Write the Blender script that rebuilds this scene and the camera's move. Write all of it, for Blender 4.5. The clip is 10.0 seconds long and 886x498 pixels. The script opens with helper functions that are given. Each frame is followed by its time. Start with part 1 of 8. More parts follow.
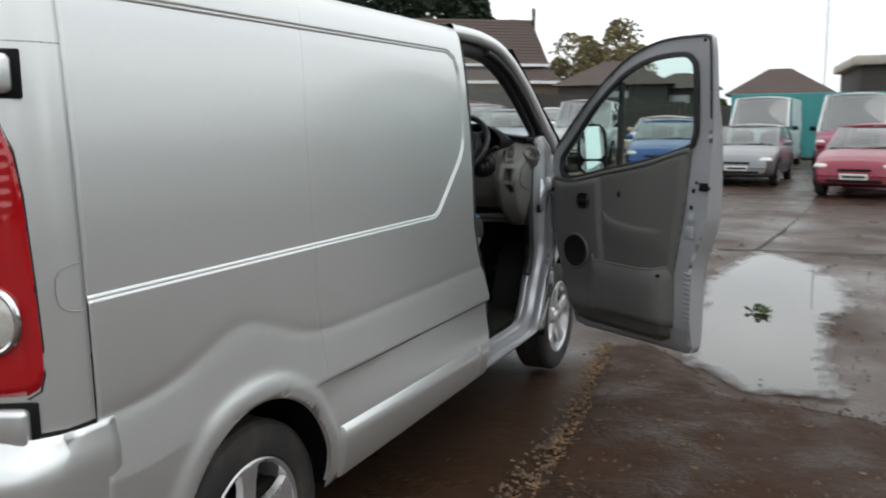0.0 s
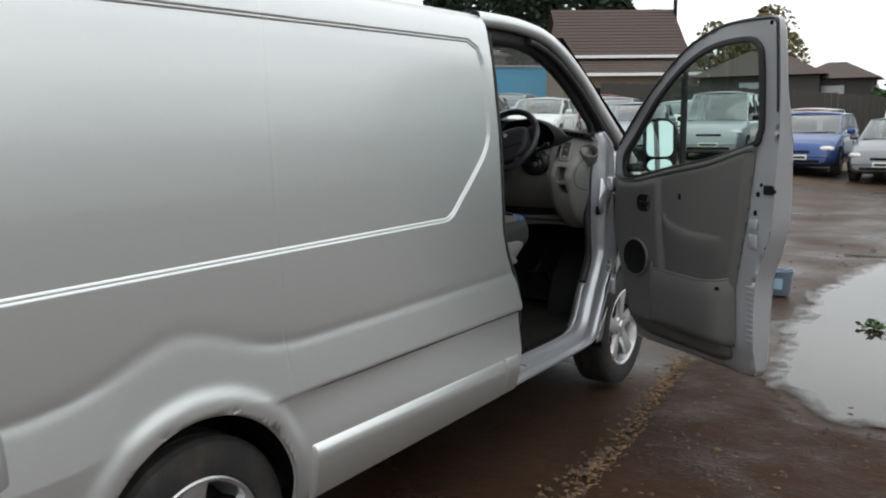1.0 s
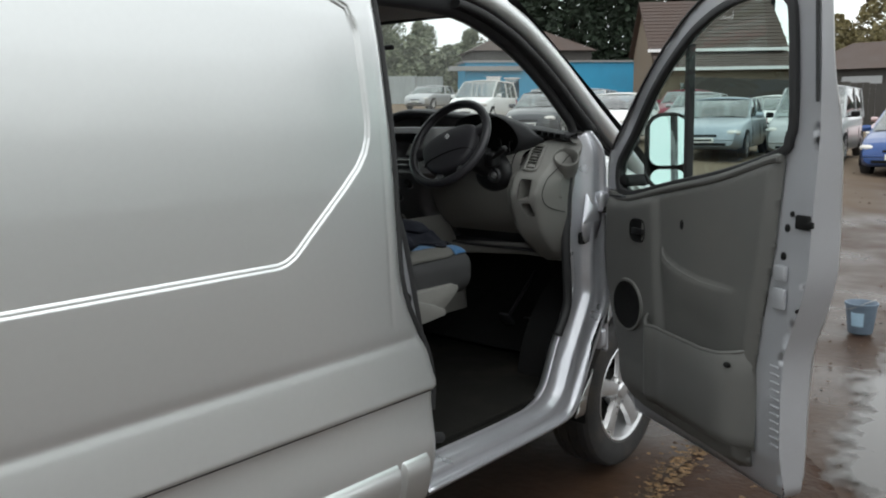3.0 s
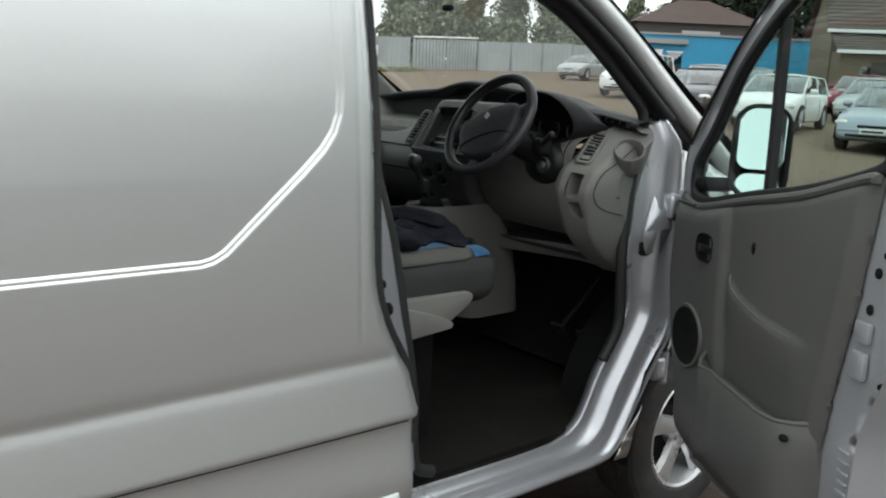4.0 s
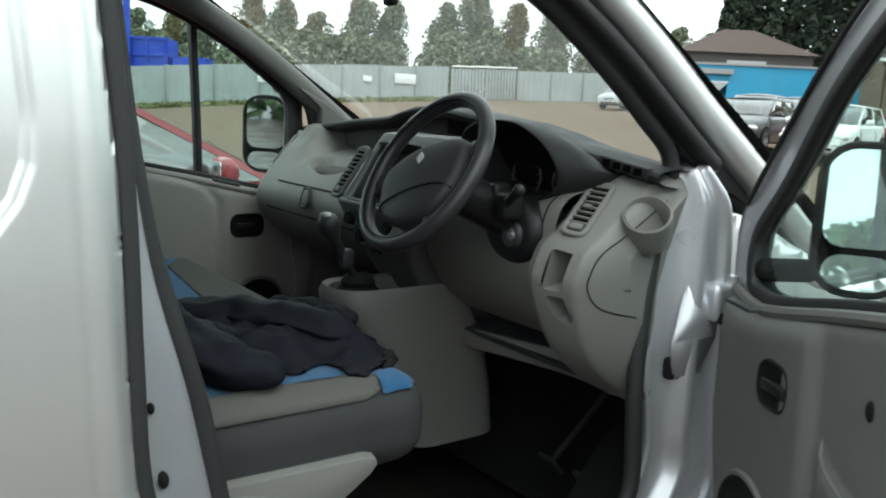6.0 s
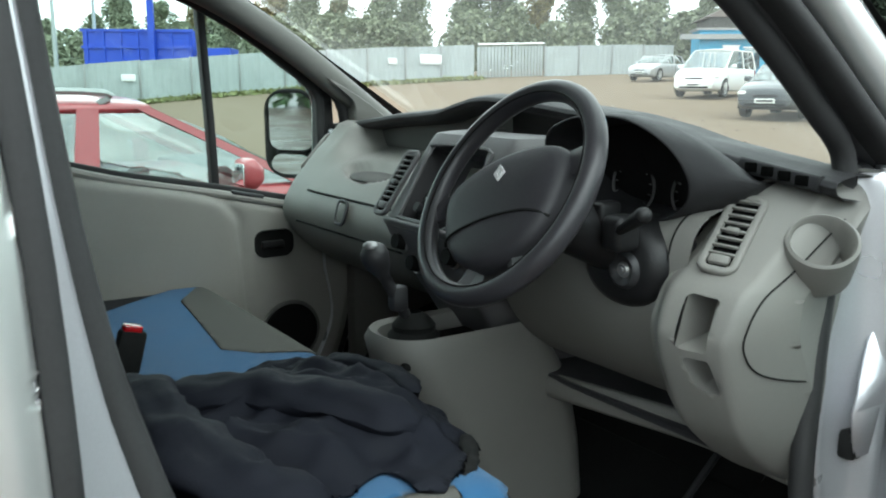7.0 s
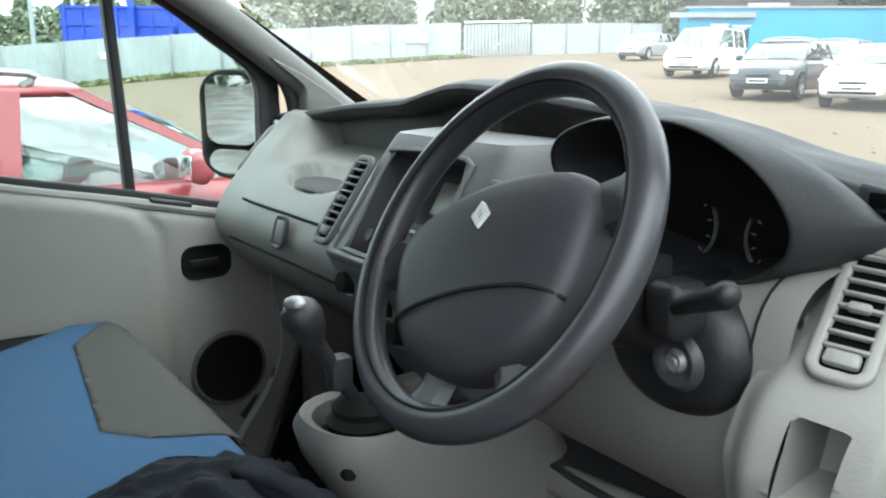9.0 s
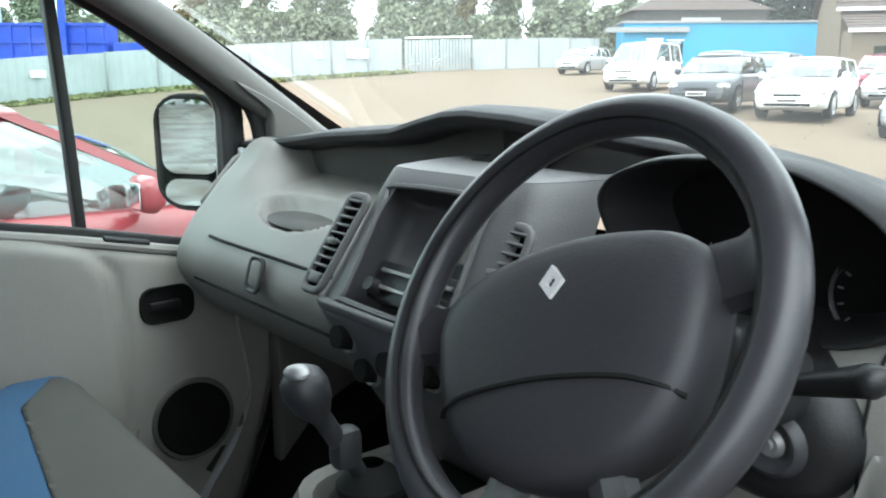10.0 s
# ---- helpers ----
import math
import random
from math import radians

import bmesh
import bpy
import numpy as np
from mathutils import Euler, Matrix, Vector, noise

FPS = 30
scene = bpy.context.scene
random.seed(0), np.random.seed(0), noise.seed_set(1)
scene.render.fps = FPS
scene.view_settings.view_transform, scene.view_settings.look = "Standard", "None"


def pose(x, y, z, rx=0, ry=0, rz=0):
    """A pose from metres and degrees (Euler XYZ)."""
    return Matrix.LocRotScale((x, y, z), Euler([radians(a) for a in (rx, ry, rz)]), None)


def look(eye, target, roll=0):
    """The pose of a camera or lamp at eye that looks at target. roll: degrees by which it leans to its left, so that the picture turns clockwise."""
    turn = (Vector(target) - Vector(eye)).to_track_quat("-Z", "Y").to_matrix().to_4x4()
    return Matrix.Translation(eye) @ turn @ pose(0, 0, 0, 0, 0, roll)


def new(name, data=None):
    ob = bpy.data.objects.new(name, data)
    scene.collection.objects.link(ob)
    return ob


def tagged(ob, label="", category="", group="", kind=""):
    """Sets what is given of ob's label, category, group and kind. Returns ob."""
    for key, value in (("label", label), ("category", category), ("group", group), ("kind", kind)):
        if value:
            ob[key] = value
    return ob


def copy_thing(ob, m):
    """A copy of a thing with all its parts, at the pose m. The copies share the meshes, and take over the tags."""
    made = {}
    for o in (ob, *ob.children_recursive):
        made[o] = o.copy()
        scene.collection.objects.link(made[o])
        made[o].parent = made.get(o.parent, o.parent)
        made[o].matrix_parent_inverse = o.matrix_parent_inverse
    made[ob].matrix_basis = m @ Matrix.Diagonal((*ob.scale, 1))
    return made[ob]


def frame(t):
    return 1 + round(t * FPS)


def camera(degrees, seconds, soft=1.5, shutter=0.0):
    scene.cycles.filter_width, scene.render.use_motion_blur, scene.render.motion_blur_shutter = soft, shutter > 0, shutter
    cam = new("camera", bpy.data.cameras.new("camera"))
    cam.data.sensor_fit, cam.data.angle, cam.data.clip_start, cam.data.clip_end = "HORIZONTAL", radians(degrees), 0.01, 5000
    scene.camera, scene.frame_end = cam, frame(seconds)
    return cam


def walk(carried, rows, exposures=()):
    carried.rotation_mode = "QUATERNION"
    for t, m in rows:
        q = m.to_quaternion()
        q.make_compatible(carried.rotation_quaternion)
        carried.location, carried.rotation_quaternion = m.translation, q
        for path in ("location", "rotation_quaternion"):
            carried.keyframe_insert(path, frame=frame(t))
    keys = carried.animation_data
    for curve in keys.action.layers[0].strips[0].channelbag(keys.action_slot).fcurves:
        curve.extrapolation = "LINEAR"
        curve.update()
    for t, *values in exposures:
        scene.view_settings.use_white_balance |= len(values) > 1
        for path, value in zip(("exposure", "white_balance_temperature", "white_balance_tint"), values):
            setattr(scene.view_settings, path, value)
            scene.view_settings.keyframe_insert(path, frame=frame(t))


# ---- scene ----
cam = camera(56.0, 10.0, soft=2.0, shutter=0.3)
PATH = [
    (0, (2.382, -4.976, 1.518), (1.547, -3.183, 1.221), -0.5),
    (0.5, (2.61, -4.771, 1.519), (1.563, -3.092, 1.224), 2.1),
    (1, (2.681, -4.51, 1.52), (1.561, -2.882, 1.212), -0.7),
    (1.5, (2.642, -4.174, 1.528), (1.487, -2.571, 1.216), -0.3),
    (2, (2.658, -3.867, 1.512), (1.444, -2.307, 1.207), -0.5),
    (3.5, (2.516, -2.892, 1.504), (1.131, -1.491, 1.159), 0.3),
    (4, (2.515, -2.61, 1.534), (0.998, -1.369, 1.139), 2.7),
    (4.5, (2.381, -2.372, 1.512), (0.864, -1.135, 1.1), 2.6),
    (5, (2.226, -2.173, 1.534), (0.691, -0.942, 1.179), -0.3),
    (5.5, (2.106, -1.953, 1.524), (0.531, -0.760, 1.211), 3.7),
    (7, (1.502, -1.595, 1.556), (-0.122, -0.492, 1.176), 0.2),
    (7.5, (1.389, -1.496, 1.552), (-0.232, -0.393, 1.158), 1.1),
    (8, (1.273, -1.367, 1.568), (-0.348, -0.263, 1.179), 2.2),
    (8.5, (1.215, -1.316, 1.567), (-0.409, -0.218, 1.166), 1.7),
    (9, (1.125, -1.295, 1.563), (-0.473, -0.172, 1.135), 0.3),
    (9.5, (1.039, -1.289, 1.577), (-0.496, -0.062, 1.206), 0.7),
    (10, (0.957, -1.282, 1.578), (-0.567, -0.047, 1.184), -0.2),
]
EXPOSURES = [(0, -0.2, 6400, 7), (2.0, -0.1, 6400, 6), (3.5, 0.06, 6400, 5), (4.3, 0.14, 6400, 4), (5.0, 0.48, 6350, 3), (5.5, 0.5, 6300, 1), (7.0, 1.2, 6100, -3), (7.5, 1.55, 6100, -1), (8.0, 1.6, 6100, 0), (8.5, 1.68, 6100, 1), (9.0, 1.82, 6050, 2), (10.0, 1.76, 6000, 2)]
walk(cam, [(t, look(eye, target, roll)) for t, eye, target, roll in PATH], EXPOSURES)

# ---- light: overcast, brighter on the driver's side ----
SUN_AZ, SUN_EL = 98.0, 62.0   # from +y towards +x


def make_world():
    w = bpy.data.worlds.new("overcast_sky")
    scene.world = w
    w.use_nodes = True
    nt = w.node_tree
    nt.nodes.clear()
    out = nt.nodes.new("ShaderNodeOutputWorld")
    bg = nt.nodes.new("ShaderNodeBackground")
    sky = nt.nodes.new("ShaderNodeTexSky")
    sky.sky_type = "NISHITA"
    sky.sun_disc = False
    sky.sun_elevation, sky.sun_rotation = radians(SUN_EL), radians(SUN_AZ)
    sky.dust_density, sky.air_density = 4.0, 1.0
    hsv = nt.nodes.new("ShaderNodeHueSaturation")
    hsv.inputs["Saturation"].default_value = 0.18
    nt.links.new(sky.outputs[0], hsv.inputs["Color"])
    # soft cloud sheet over the sky
    tc = nt.nodes.new("ShaderNodeTexCoord")
    mp = nt.nodes.new("ShaderNodeMapping")
    mp.inputs["Scale"].default_value = (1.5, 1.5, 4.0)
    nz = nt.nodes.new("ShaderNodeTexNoise")
    nz.inputs["Scale"].default_value = 1.6
    nz.inputs["Detail"].default_value = 5
    nt.links.new(tc.outputs["Generated"], mp.inputs[0])
    nt.links.new(mp.outputs[0], nz.inputs["Vector"])
    ramp = nt.nodes.new("ShaderNodeValToRGB")
    ramp.color_ramp.elements[0].position, ramp.color_ramp.elements[0].color = 0.3, (10.8, 11.1, 11.5, 1)
    ramp.color_ramp.elements[1].position, ramp.color_ramp.elements[1].color = 0.7, (15.6, 15.7, 15.9, 1)
    nt.links.new(nz.outputs["Fac"], ramp.inputs[0])
    mix = nt.nodes.new("ShaderNodeMixRGB")
    mix.inputs[0].default_value = 0.8
    nt.links.new(hsv.outputs[0], mix.inputs[1])
    nt.links.new(ramp.outputs[0], mix.inputs[2])
    nt.links.new(mix.outputs[0], bg.inputs["Color"])
    bg.inputs["Strength"].default_value = 0.125
    nt.links.new(bg.outputs[0], out.inputs[0])


make_world()
sun = new("sun", bpy.data.lights.new("sun", "SUN"))
sun.data.energy, sun.data.angle, sun.data.color = 0.6, radians(60), (1.0, 0.98, 0.95)
_a, _e = radians(SUN_AZ), radians(SUN_EL)
sun.matrix_world = look((math.sin(_a) * math.cos(_e) * 50, math.cos(_a) * math.cos(_e) * 50, math.sin(_e) * 50), (0, 0, 0))


# ---- materials ----
def rgb(c):
    return (c[0], c[1], c[2], 1.0)


def material(name, base, rough=0.5, metal=0.0, var=0.12, scale=6.0, fine=90.0, bump=0.05, bump_scale=None, spec=0.5, coat=0.0,
             rough_var=0.12, coat_rough=0.06, stain=None, stain_amount=0.3, sheen=0.0, coords="Object", island=0.0):
    """Principled surface with variation at two scales, a fine bump and optional stains."""
    m = bpy.data.materials.new(name)
    m.use_nodes = True
    nt = m.node_tree
    b = nt.nodes["Principled BSDF"]
    b.inputs["Metallic"].default_value = metal
    b.inputs["Specular IOR Level"].default_value = spec
    b.inputs["Coat Weight"].default_value = coat
    b.inputs["Coat Roughness"].default_value = coat_rough
    b.inputs["Sheen Weight"].default_value = sheen
    tc = nt.nodes.new("ShaderNodeTexCoord")
    n1, n2 = nt.nodes.new("ShaderNodeTexNoise"), nt.nodes.new("ShaderNodeTexNoise")
    for n, s, d in ((n1, scale, 4), (n2, fine, 3)):
        n.inputs["Scale"].default_value, n.inputs["Detail"].default_value = s, d
        nt.links.new(tc.outputs[coords], n.inputs["Vector"])
    add = nt.nodes.new("ShaderNodeMath")
    add.operation = "ADD"
    nt.links.new(n1.outputs["Fac"], add.inputs[0])
    nt.links.new(n2.outputs["Fac"], add.inputs[1])
    mr = nt.nodes.new("ShaderNodeMapRange")
    mr.inputs["From Min"].default_value, mr.inputs["From Max"].default_value = 0.6, 1.4
    mr.inputs["To Min"].default_value, mr.inputs["To Max"].default_value = 1.0 - var, 1.0 + var
    nt.links.new(add.outputs[0], mr.inputs["Value"])
    mul = nt.nodes.new("ShaderNodeMixRGB")
    mul.blend_type = "MULTIPLY"
    mul.inputs[0].default_value = 1.0
    mul.inputs[1].default_value = rgb(base)
    nt.links.new(mr.outputs[0], mul.inputs[2])
    colour = mul.outputs[0]
    if island:
        geo = nt.nodes.new("ShaderNodeNewGeometry")
        mi = nt.nodes.new("ShaderNodeMapRange")
        mi.inputs["To Min"].default_value, mi.inputs["To Max"].default_value = 1.0 - island, 1.0 + island
        nt.links.new(geo.outputs["Random Per Island"], mi.inputs["Value"])
        m2 = nt.nodes.new("ShaderNodeMixRGB")
        m2.blend_type = "MULTIPLY"
        m2.inputs[0].default_value = 1.0
        nt.links.new(colour, m2.inputs[1])
        nt.links.new(mi.outputs[0], m2.inputs[2])
        colour = m2.outputs[0]
    if stain is not None:
        n3 = nt.nodes.new("ShaderNodeTexNoise")
        n3.inputs["Scale"].default_value, n3.inputs["Detail"].default_value = scale * 0.45, 6
        n3.inputs["Roughness"].default_value = 0.65
        nt.links.new(tc.outputs[coords], n3.inputs["Vector"])
        rp = nt.nodes.new("ShaderNodeMapRange")
        rp.inputs["From Min"].default_value, rp.inputs["From Max"].default_value = 0.5, 0.72
        rp.inputs["To Max"].default_value = stain_amount
        nt.links.new(n3.outputs["Fac"], rp.inputs["Value"])
        ms = nt.nodes.new("ShaderNodeMixRGB")
        nt.links.new(rp.outputs[0], ms.inputs[0])
        nt.links.new(colour, ms.inputs[1])
        ms.inputs[2].default_value = rgb(stain)
        colour = ms.outputs[0]
    nt.links.new(colour, b.inputs["Base Color"])
    rr = nt.nodes.new("ShaderNodeMapRange")
    rr.inputs["From Min"].default_value, rr.inputs["From Max"].default_value = 0.3, 0.7
    rr.inputs["To Min"].default_value = max(0.02, rough * (1 - rough_var))
    rr.inputs["To Max"].default_value = min(1.0, rough * (1 + rough_var))
    nt.links.new(n1.outputs["Fac"], rr.inputs["Value"])
    nt.links.new(rr.outputs[0], b.inputs["Roughness"])
    if bump:
        bp = nt.nodes.new("ShaderNodeBump")
        bp.inputs["Strength"].default_value, bp.inputs["Distance"].default_value = bump, 0.01
        if bump_scale:
            n4 = nt.nodes.new("ShaderNodeTexNoise")
            n4.inputs["Scale"].default_value, n4.inputs["Detail"].default_value = bump_scale, 4
            nt.links.new(tc.outputs[coords], n4.inputs["Vector"])
            nt.links.new(n4.outputs["Fac"], bp.inputs["Height"])
        else:
            nt.links.new(n2.outputs["Fac"], bp.inputs["Height"])
        nt.links.new(bp.outputs[0], b.inputs["Normal"])
    return m


def glass_material(name, tint=(0.85, 0.93, 0.9), gloss=0.08, dust_veil=0.0):
    """Thin pane: mostly see-through with a Fresnel gloss on it, and a dusty film with dried drops that also stands in
    for hazy reflections.
    """
    m = bpy.data.materials.new(name)
    m.use_nodes = True
    nt = m.node_tree
    nt.nodes.clear()
    out = nt.nodes.new("ShaderNodeOutputMaterial")
    tr, gl, mx, lw = (nt.nodes.new(k) for k in ("ShaderNodeBsdfTransparent", "ShaderNodeBsdfGlossy", "ShaderNodeMixShader", "ShaderNodeLayerWeight"))
    tr.inputs[0].default_value = rgb(tint)
    gl.inputs["Roughness"].default_value = 0.02
    gl.inputs["Color"].default_value = (1, 1, 1, 1)
    lw.inputs["Blend"].default_value = 0.5
    pw = nt.nodes.new("ShaderNodeMath")
    pw.operation, pw.inputs[1].default_value = "POWER", 5.0
    nt.links.new(lw.outputs["Facing"], pw.inputs[0])
    mt = nt.nodes.new("ShaderNodeMath")
    mt.operation, mt.inputs[1].default_value = "MULTIPLY_ADD", 0.9
    mt.inputs[2].default_value = gloss
    nt.links.new(pw.outputs[0], mt.inputs[0])
    nt.links.new(mt.outputs[0], mx.inputs[0])
    nt.links.new(tr.outputs[0], mx.inputs[1])
    nt.links.new(gl.outputs[0], mx.inputs[2])
    last = mx.outputs[0]
    if dust_veil:
        tc = nt.nodes.new("ShaderNodeTexCoord")
        spots, film, near = nt.nodes.new("ShaderNodeTexVoronoi"), nt.nodes.new("ShaderNodeTexNoise"), nt.nodes.new("ShaderNodeTexNoise")
        spots.inputs["Scale"].default_value, film.inputs["Scale"].default_value, near.inputs["Scale"].default_value = 150.0, 5.0, 2.5
        for n in (spots, film, near):
            nt.links.new(tc.outputs["Object"], n.inputs["Vector"])
        a, b, c, e = (nt.nodes.new("ShaderNodeMapRange") for _ in range(4))
        a.inputs["From Min"].default_value, a.inputs["From Max"].default_value, a.inputs["To Min"].default_value, a.inputs["To Max"].default_value = 0.12, 0.28, 1.0, 0.0
        nt.links.new(spots.outputs["Distance"], a.inputs["Value"])
        c.inputs["From Min"].default_value, c.inputs["From Max"].default_value, c.inputs["To Max"].default_value = 0.52, 0.66, 0.22
        nt.links.new(near.outputs["Fac"], c.inputs["Value"])
        b.inputs["From Min"].default_value, b.inputs["From Max"].default_value = 0.3, 0.7
        b.inputs["To Min"].default_value, b.inputs["To Max"].default_value = dust_veil * 0.7, dust_veil * 1.4
        nt.links.new(film.outputs["Fac"], b.inputs["Value"])
        ma = nt.nodes.new("ShaderNodeMath")
        ma.operation = "MULTIPLY_ADD"
        nt.links.new(a.outputs[0], ma.inputs[0])
        nt.links.new(c.outputs[0], ma.inputs[1])
        nt.links.new(b.outputs[0], ma.inputs[2])
        tl, mz = nt.nodes.new("ShaderNodeBsdfTranslucent"), nt.nodes.new("ShaderNodeMixShader")
        tl.inputs[0].default_value = (0.85, 0.85, 0.83, 1)
        nt.links.new(ma.outputs[0], mz.inputs[0])
        nt.links.new(last, mz.inputs[1])
        nt.links.new(tl.outputs[0], mz.inputs[2])
        last = mz.outputs[0]
    nt.links.new(last, out.inputs[0])
    return m


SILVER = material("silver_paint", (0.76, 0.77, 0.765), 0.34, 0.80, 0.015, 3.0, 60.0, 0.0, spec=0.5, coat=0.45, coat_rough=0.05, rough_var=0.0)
# the van's silver again, less metallic and darkened for shade on the open door
DOORSILVER = material("silver_paint_frame_shaded", (0.42, 0.425, 0.445), 0.32, 0.3, 0.05, 5.0, 400.0, 0.01, coat=0.5, stain=(0.26, 0.24, 0.22), stain_amount=0.2)
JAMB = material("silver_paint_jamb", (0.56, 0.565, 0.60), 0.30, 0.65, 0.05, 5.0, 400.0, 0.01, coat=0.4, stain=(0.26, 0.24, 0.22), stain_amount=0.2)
RUBBER = material("black_rubber", (0.018, 0.018, 0.019), 0.62, 0, 0.2, 20, 200, 0.05)
TYRE = material("tyre_rubber", (0.022, 0.021, 0.021), 0.75, 0, 0.25, 9, 120, 0.15, stain=(0.10, 0.075, 0.055), stain_amount=0.5)
DARKPL = material("charcoal_plastic", (0.027, 0.027, 0.030), 0.46, 0, 0.12, 10, 500, 0.12, spec=0.45)
DASHTOP = material("dark_dash_plastic", (0.023, 0.023, 0.025), 0.6, 0, 0.12, 10, 600, 0.15, spec=0.28)
GREYPL = material("grey_beige_plastic", (0.172, 0.168, 0.157), 0.5, 0, 0.06, 5, 500, 0.12, spec=0.4, stain=(0.2, 0.185, 0.16), stain_amount=0.25)
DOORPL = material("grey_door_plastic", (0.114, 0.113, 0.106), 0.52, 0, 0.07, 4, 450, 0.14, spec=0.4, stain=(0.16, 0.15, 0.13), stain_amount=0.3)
# the same door plastic, lightened for daylight falling on the passenger's door
DOORPL_LIT = material("grey_door_plastic_lit", (0.30, 0.291, 0.268), 0.52, 0, 0.07, 4, 450, 0.14, spec=0.4, stain=(0.2, 0.185, 0.16), stain_amount=0.25)
STEEL = material("wheel_leather", (0.031, 0.030, 0.034), 0.34, 0, 0.15, 14, 420, 0.03, spec=0.42)
CHROME = material("bright_metal", (0.75, 0.75, 0.76), 0.16, 1.0, 0.05, 10, 200, 0.0)
ALLOY = material("alloy_silver", (0.62, 0.62, 0.63), 0.3, 0.75, 0.08, 12, 200, 0.02, coat=0.3, stain=(0.2, 0.16, 0.13), stain_amount=0.3)
COLUMN = material("black_shroud_plastic", (0.013, 0.013, 0.014), 0.42, 0, 0.15, 12, 300, 0.08, spec=0.3)
BLACK = material("matt_black", (0.010, 0.010, 0.010), 0.8, 0, 0.2, 12, 100, 0.03, spec=0.15)
CARPET = material("worn_rubber_mat", (0.0120, 0.0116, 0.0104), 0.85, 0, 0.3, 7, 140, 0.3, spec=0.1, stain=(0.045, 0.040, 0.032), stain_amount=0.5)
BLUEFAB = material("blue_seat_fabric", (0.028, 0.097, 0.205), 0.85, 0, 0.14, 9, 700, 0.35, spec=0.2, sheen=0.15)
GREYFAB = material("grey_seat_fabric", (0.100, 0.097, 0.090), 0.88, 0, 0.14, 9, 700, 0.35, spec=0.1)
NAVYFAB = material("dark_seat_fabric", (0.024, 0.024, 0.027), 0.85, 0, 0.2, 9, 600, 0.35, spec=0.1)
SIDEFAB = material("charcoal_seat_side", (0.045, 0.045, 0.046), 0.85, 0, 0.2, 9, 600, 0.35, spec=0.1)
JACKET = material("navy_jacket_cloth", (0.008, 0.009, 0.014), 0.75, 0, 0.2, 8, 500, 0.15, spec=0.15)
REDLENS = material("red_lens", (0.38, 0.004, 0.008), 0.12, 0, 0.1, 14, 200, 0.02, coat=0.8)
CLEARLENS = material("clear_lens", (0.62, 0.60, 0.56), 0.1, 0.2, 0.15, 25, 120, 0.03, coat=1.0)
GLASS = glass_material("dusty_veiled_glass", (0.93, 0.97, 0.95), dust_veil=0.032)
SIDEGLASS = glass_material("tinted_glass", (0.68, 0.82, 0.78))
CARGLASS = glass_material("car_glass", (0.48, 0.56, 0.55), gloss=0.20)
MIRROR = material("mirror_glass", (0.9, 0.92, 0.93), 0.02, 1.0, 0.0, 5, 50, 0.0)
GREYMET = material("grey_metal", (0.3, 0.3, 0.3), 0.45, 0.6, 0.15, 8, 90, 0.05)
BADGE = material("badge_metal", (0.85, 0.85, 0.86), 0.25, 0.35, 0.03, 12, 100, 0.0)


# ---- mesh helpers ----
def mesh_object(name, verts, faces, mat, parent=None, label="", smooth=True):
    me = bpy.data.meshes.new(name)
    me.from_pydata([tuple(map(float, v)) for v in verts], [], [tuple(int(i) for i in f) for f in faces])
    me.update()
    me.polygons.foreach_set("use_smooth", [smooth] * len(me.polygons))
    for m in (mat if isinstance(mat, (list, tuple)) else (mat,)):
        me.materials.append(m)
    ob = new(name, me)
    if parent is not None:
        ob.parent = parent
    if label:
        ob["label"] = label
    return ob


def part(name, bm, mat, parent=None, label="", smooth=True, crease=40):
    """Link a bmesh as one mesh object under a thing or a part."""
    bmesh.ops.recalc_face_normals(bm, faces=bm.faces)
    me = bpy.data.meshes.new(name)
    bm.to_mesh(me)
    bm.free()
    me.polygons.foreach_set("use_smooth", [smooth] * len(me.polygons))
    if smooth and crease:
        me.set_sharp_from_angle(angle=radians(crease))
    for m in (mat if isinstance(mat, (list, tuple)) else (mat,)):
        me.materials.append(m)
    ob = new(name, me)
    if parent is not None:
        ob.parent = parent
    if label:
        ob["label"] = label
    return ob


def thing(name, label, category, m=None, group="", kind=""):
    ob = new(name)
    ob.empty_display_size = 0.1
    if m is not None:
        ob.matrix_world = m
    return tagged(ob, label, category, group, kind)


def thicken(ob, t, offset=-1.0):
    md = ob.modifiers.new("thickness", "SOLIDIFY")
    md.thickness, md.offset = t, offset
    return ob


def box(bm, c, s, r=0.0, seg=2, rot=None):
    """A box of size s round c with edges rounded by r."""
    b2 = bmesh.new()
    bmesh.ops.create_cube(b2, size=1.0)
    bmesh.ops.scale(b2, vec=s, verts=b2.verts)
    if r:
        bmesh.ops.bevel(b2, geom=b2.edges[:], offset=min(r, min(s) * 0.49), segments=seg, affect="EDGES", profile=0.5)
    m = Matrix.Translation(c) @ (rot.to_4x4() if rot is not None else Matrix())
    bmesh.ops.transform(b2, matrix=m, verts=b2.verts)
    join(bm, b2)


def join(bm, other):
    me = bpy.data.meshes.new("join")
    other.to_mesh(me)
    other.free()
    bm.from_mesh(me)
    bpy.data.meshes.remove(me)


def cylinder(bm, a, b, r1, r2=None, seg=16, cap=True):
    a, b = Vector(a), Vector(b)
    q = (b - a).to_track_quat("Z", "Y").to_matrix().to_4x4()
    b2 = bmesh.new()
    bmesh.ops.create_cone(b2, cap_ends=cap, segments=seg, radius1=r1, radius2=r1 if r2 is None else r2, depth=(b - a).length)
    bmesh.ops.transform(b2, matrix=Matrix.Translation((a + b) / 2) @ q, verts=b2.verts)
    join(bm, b2)


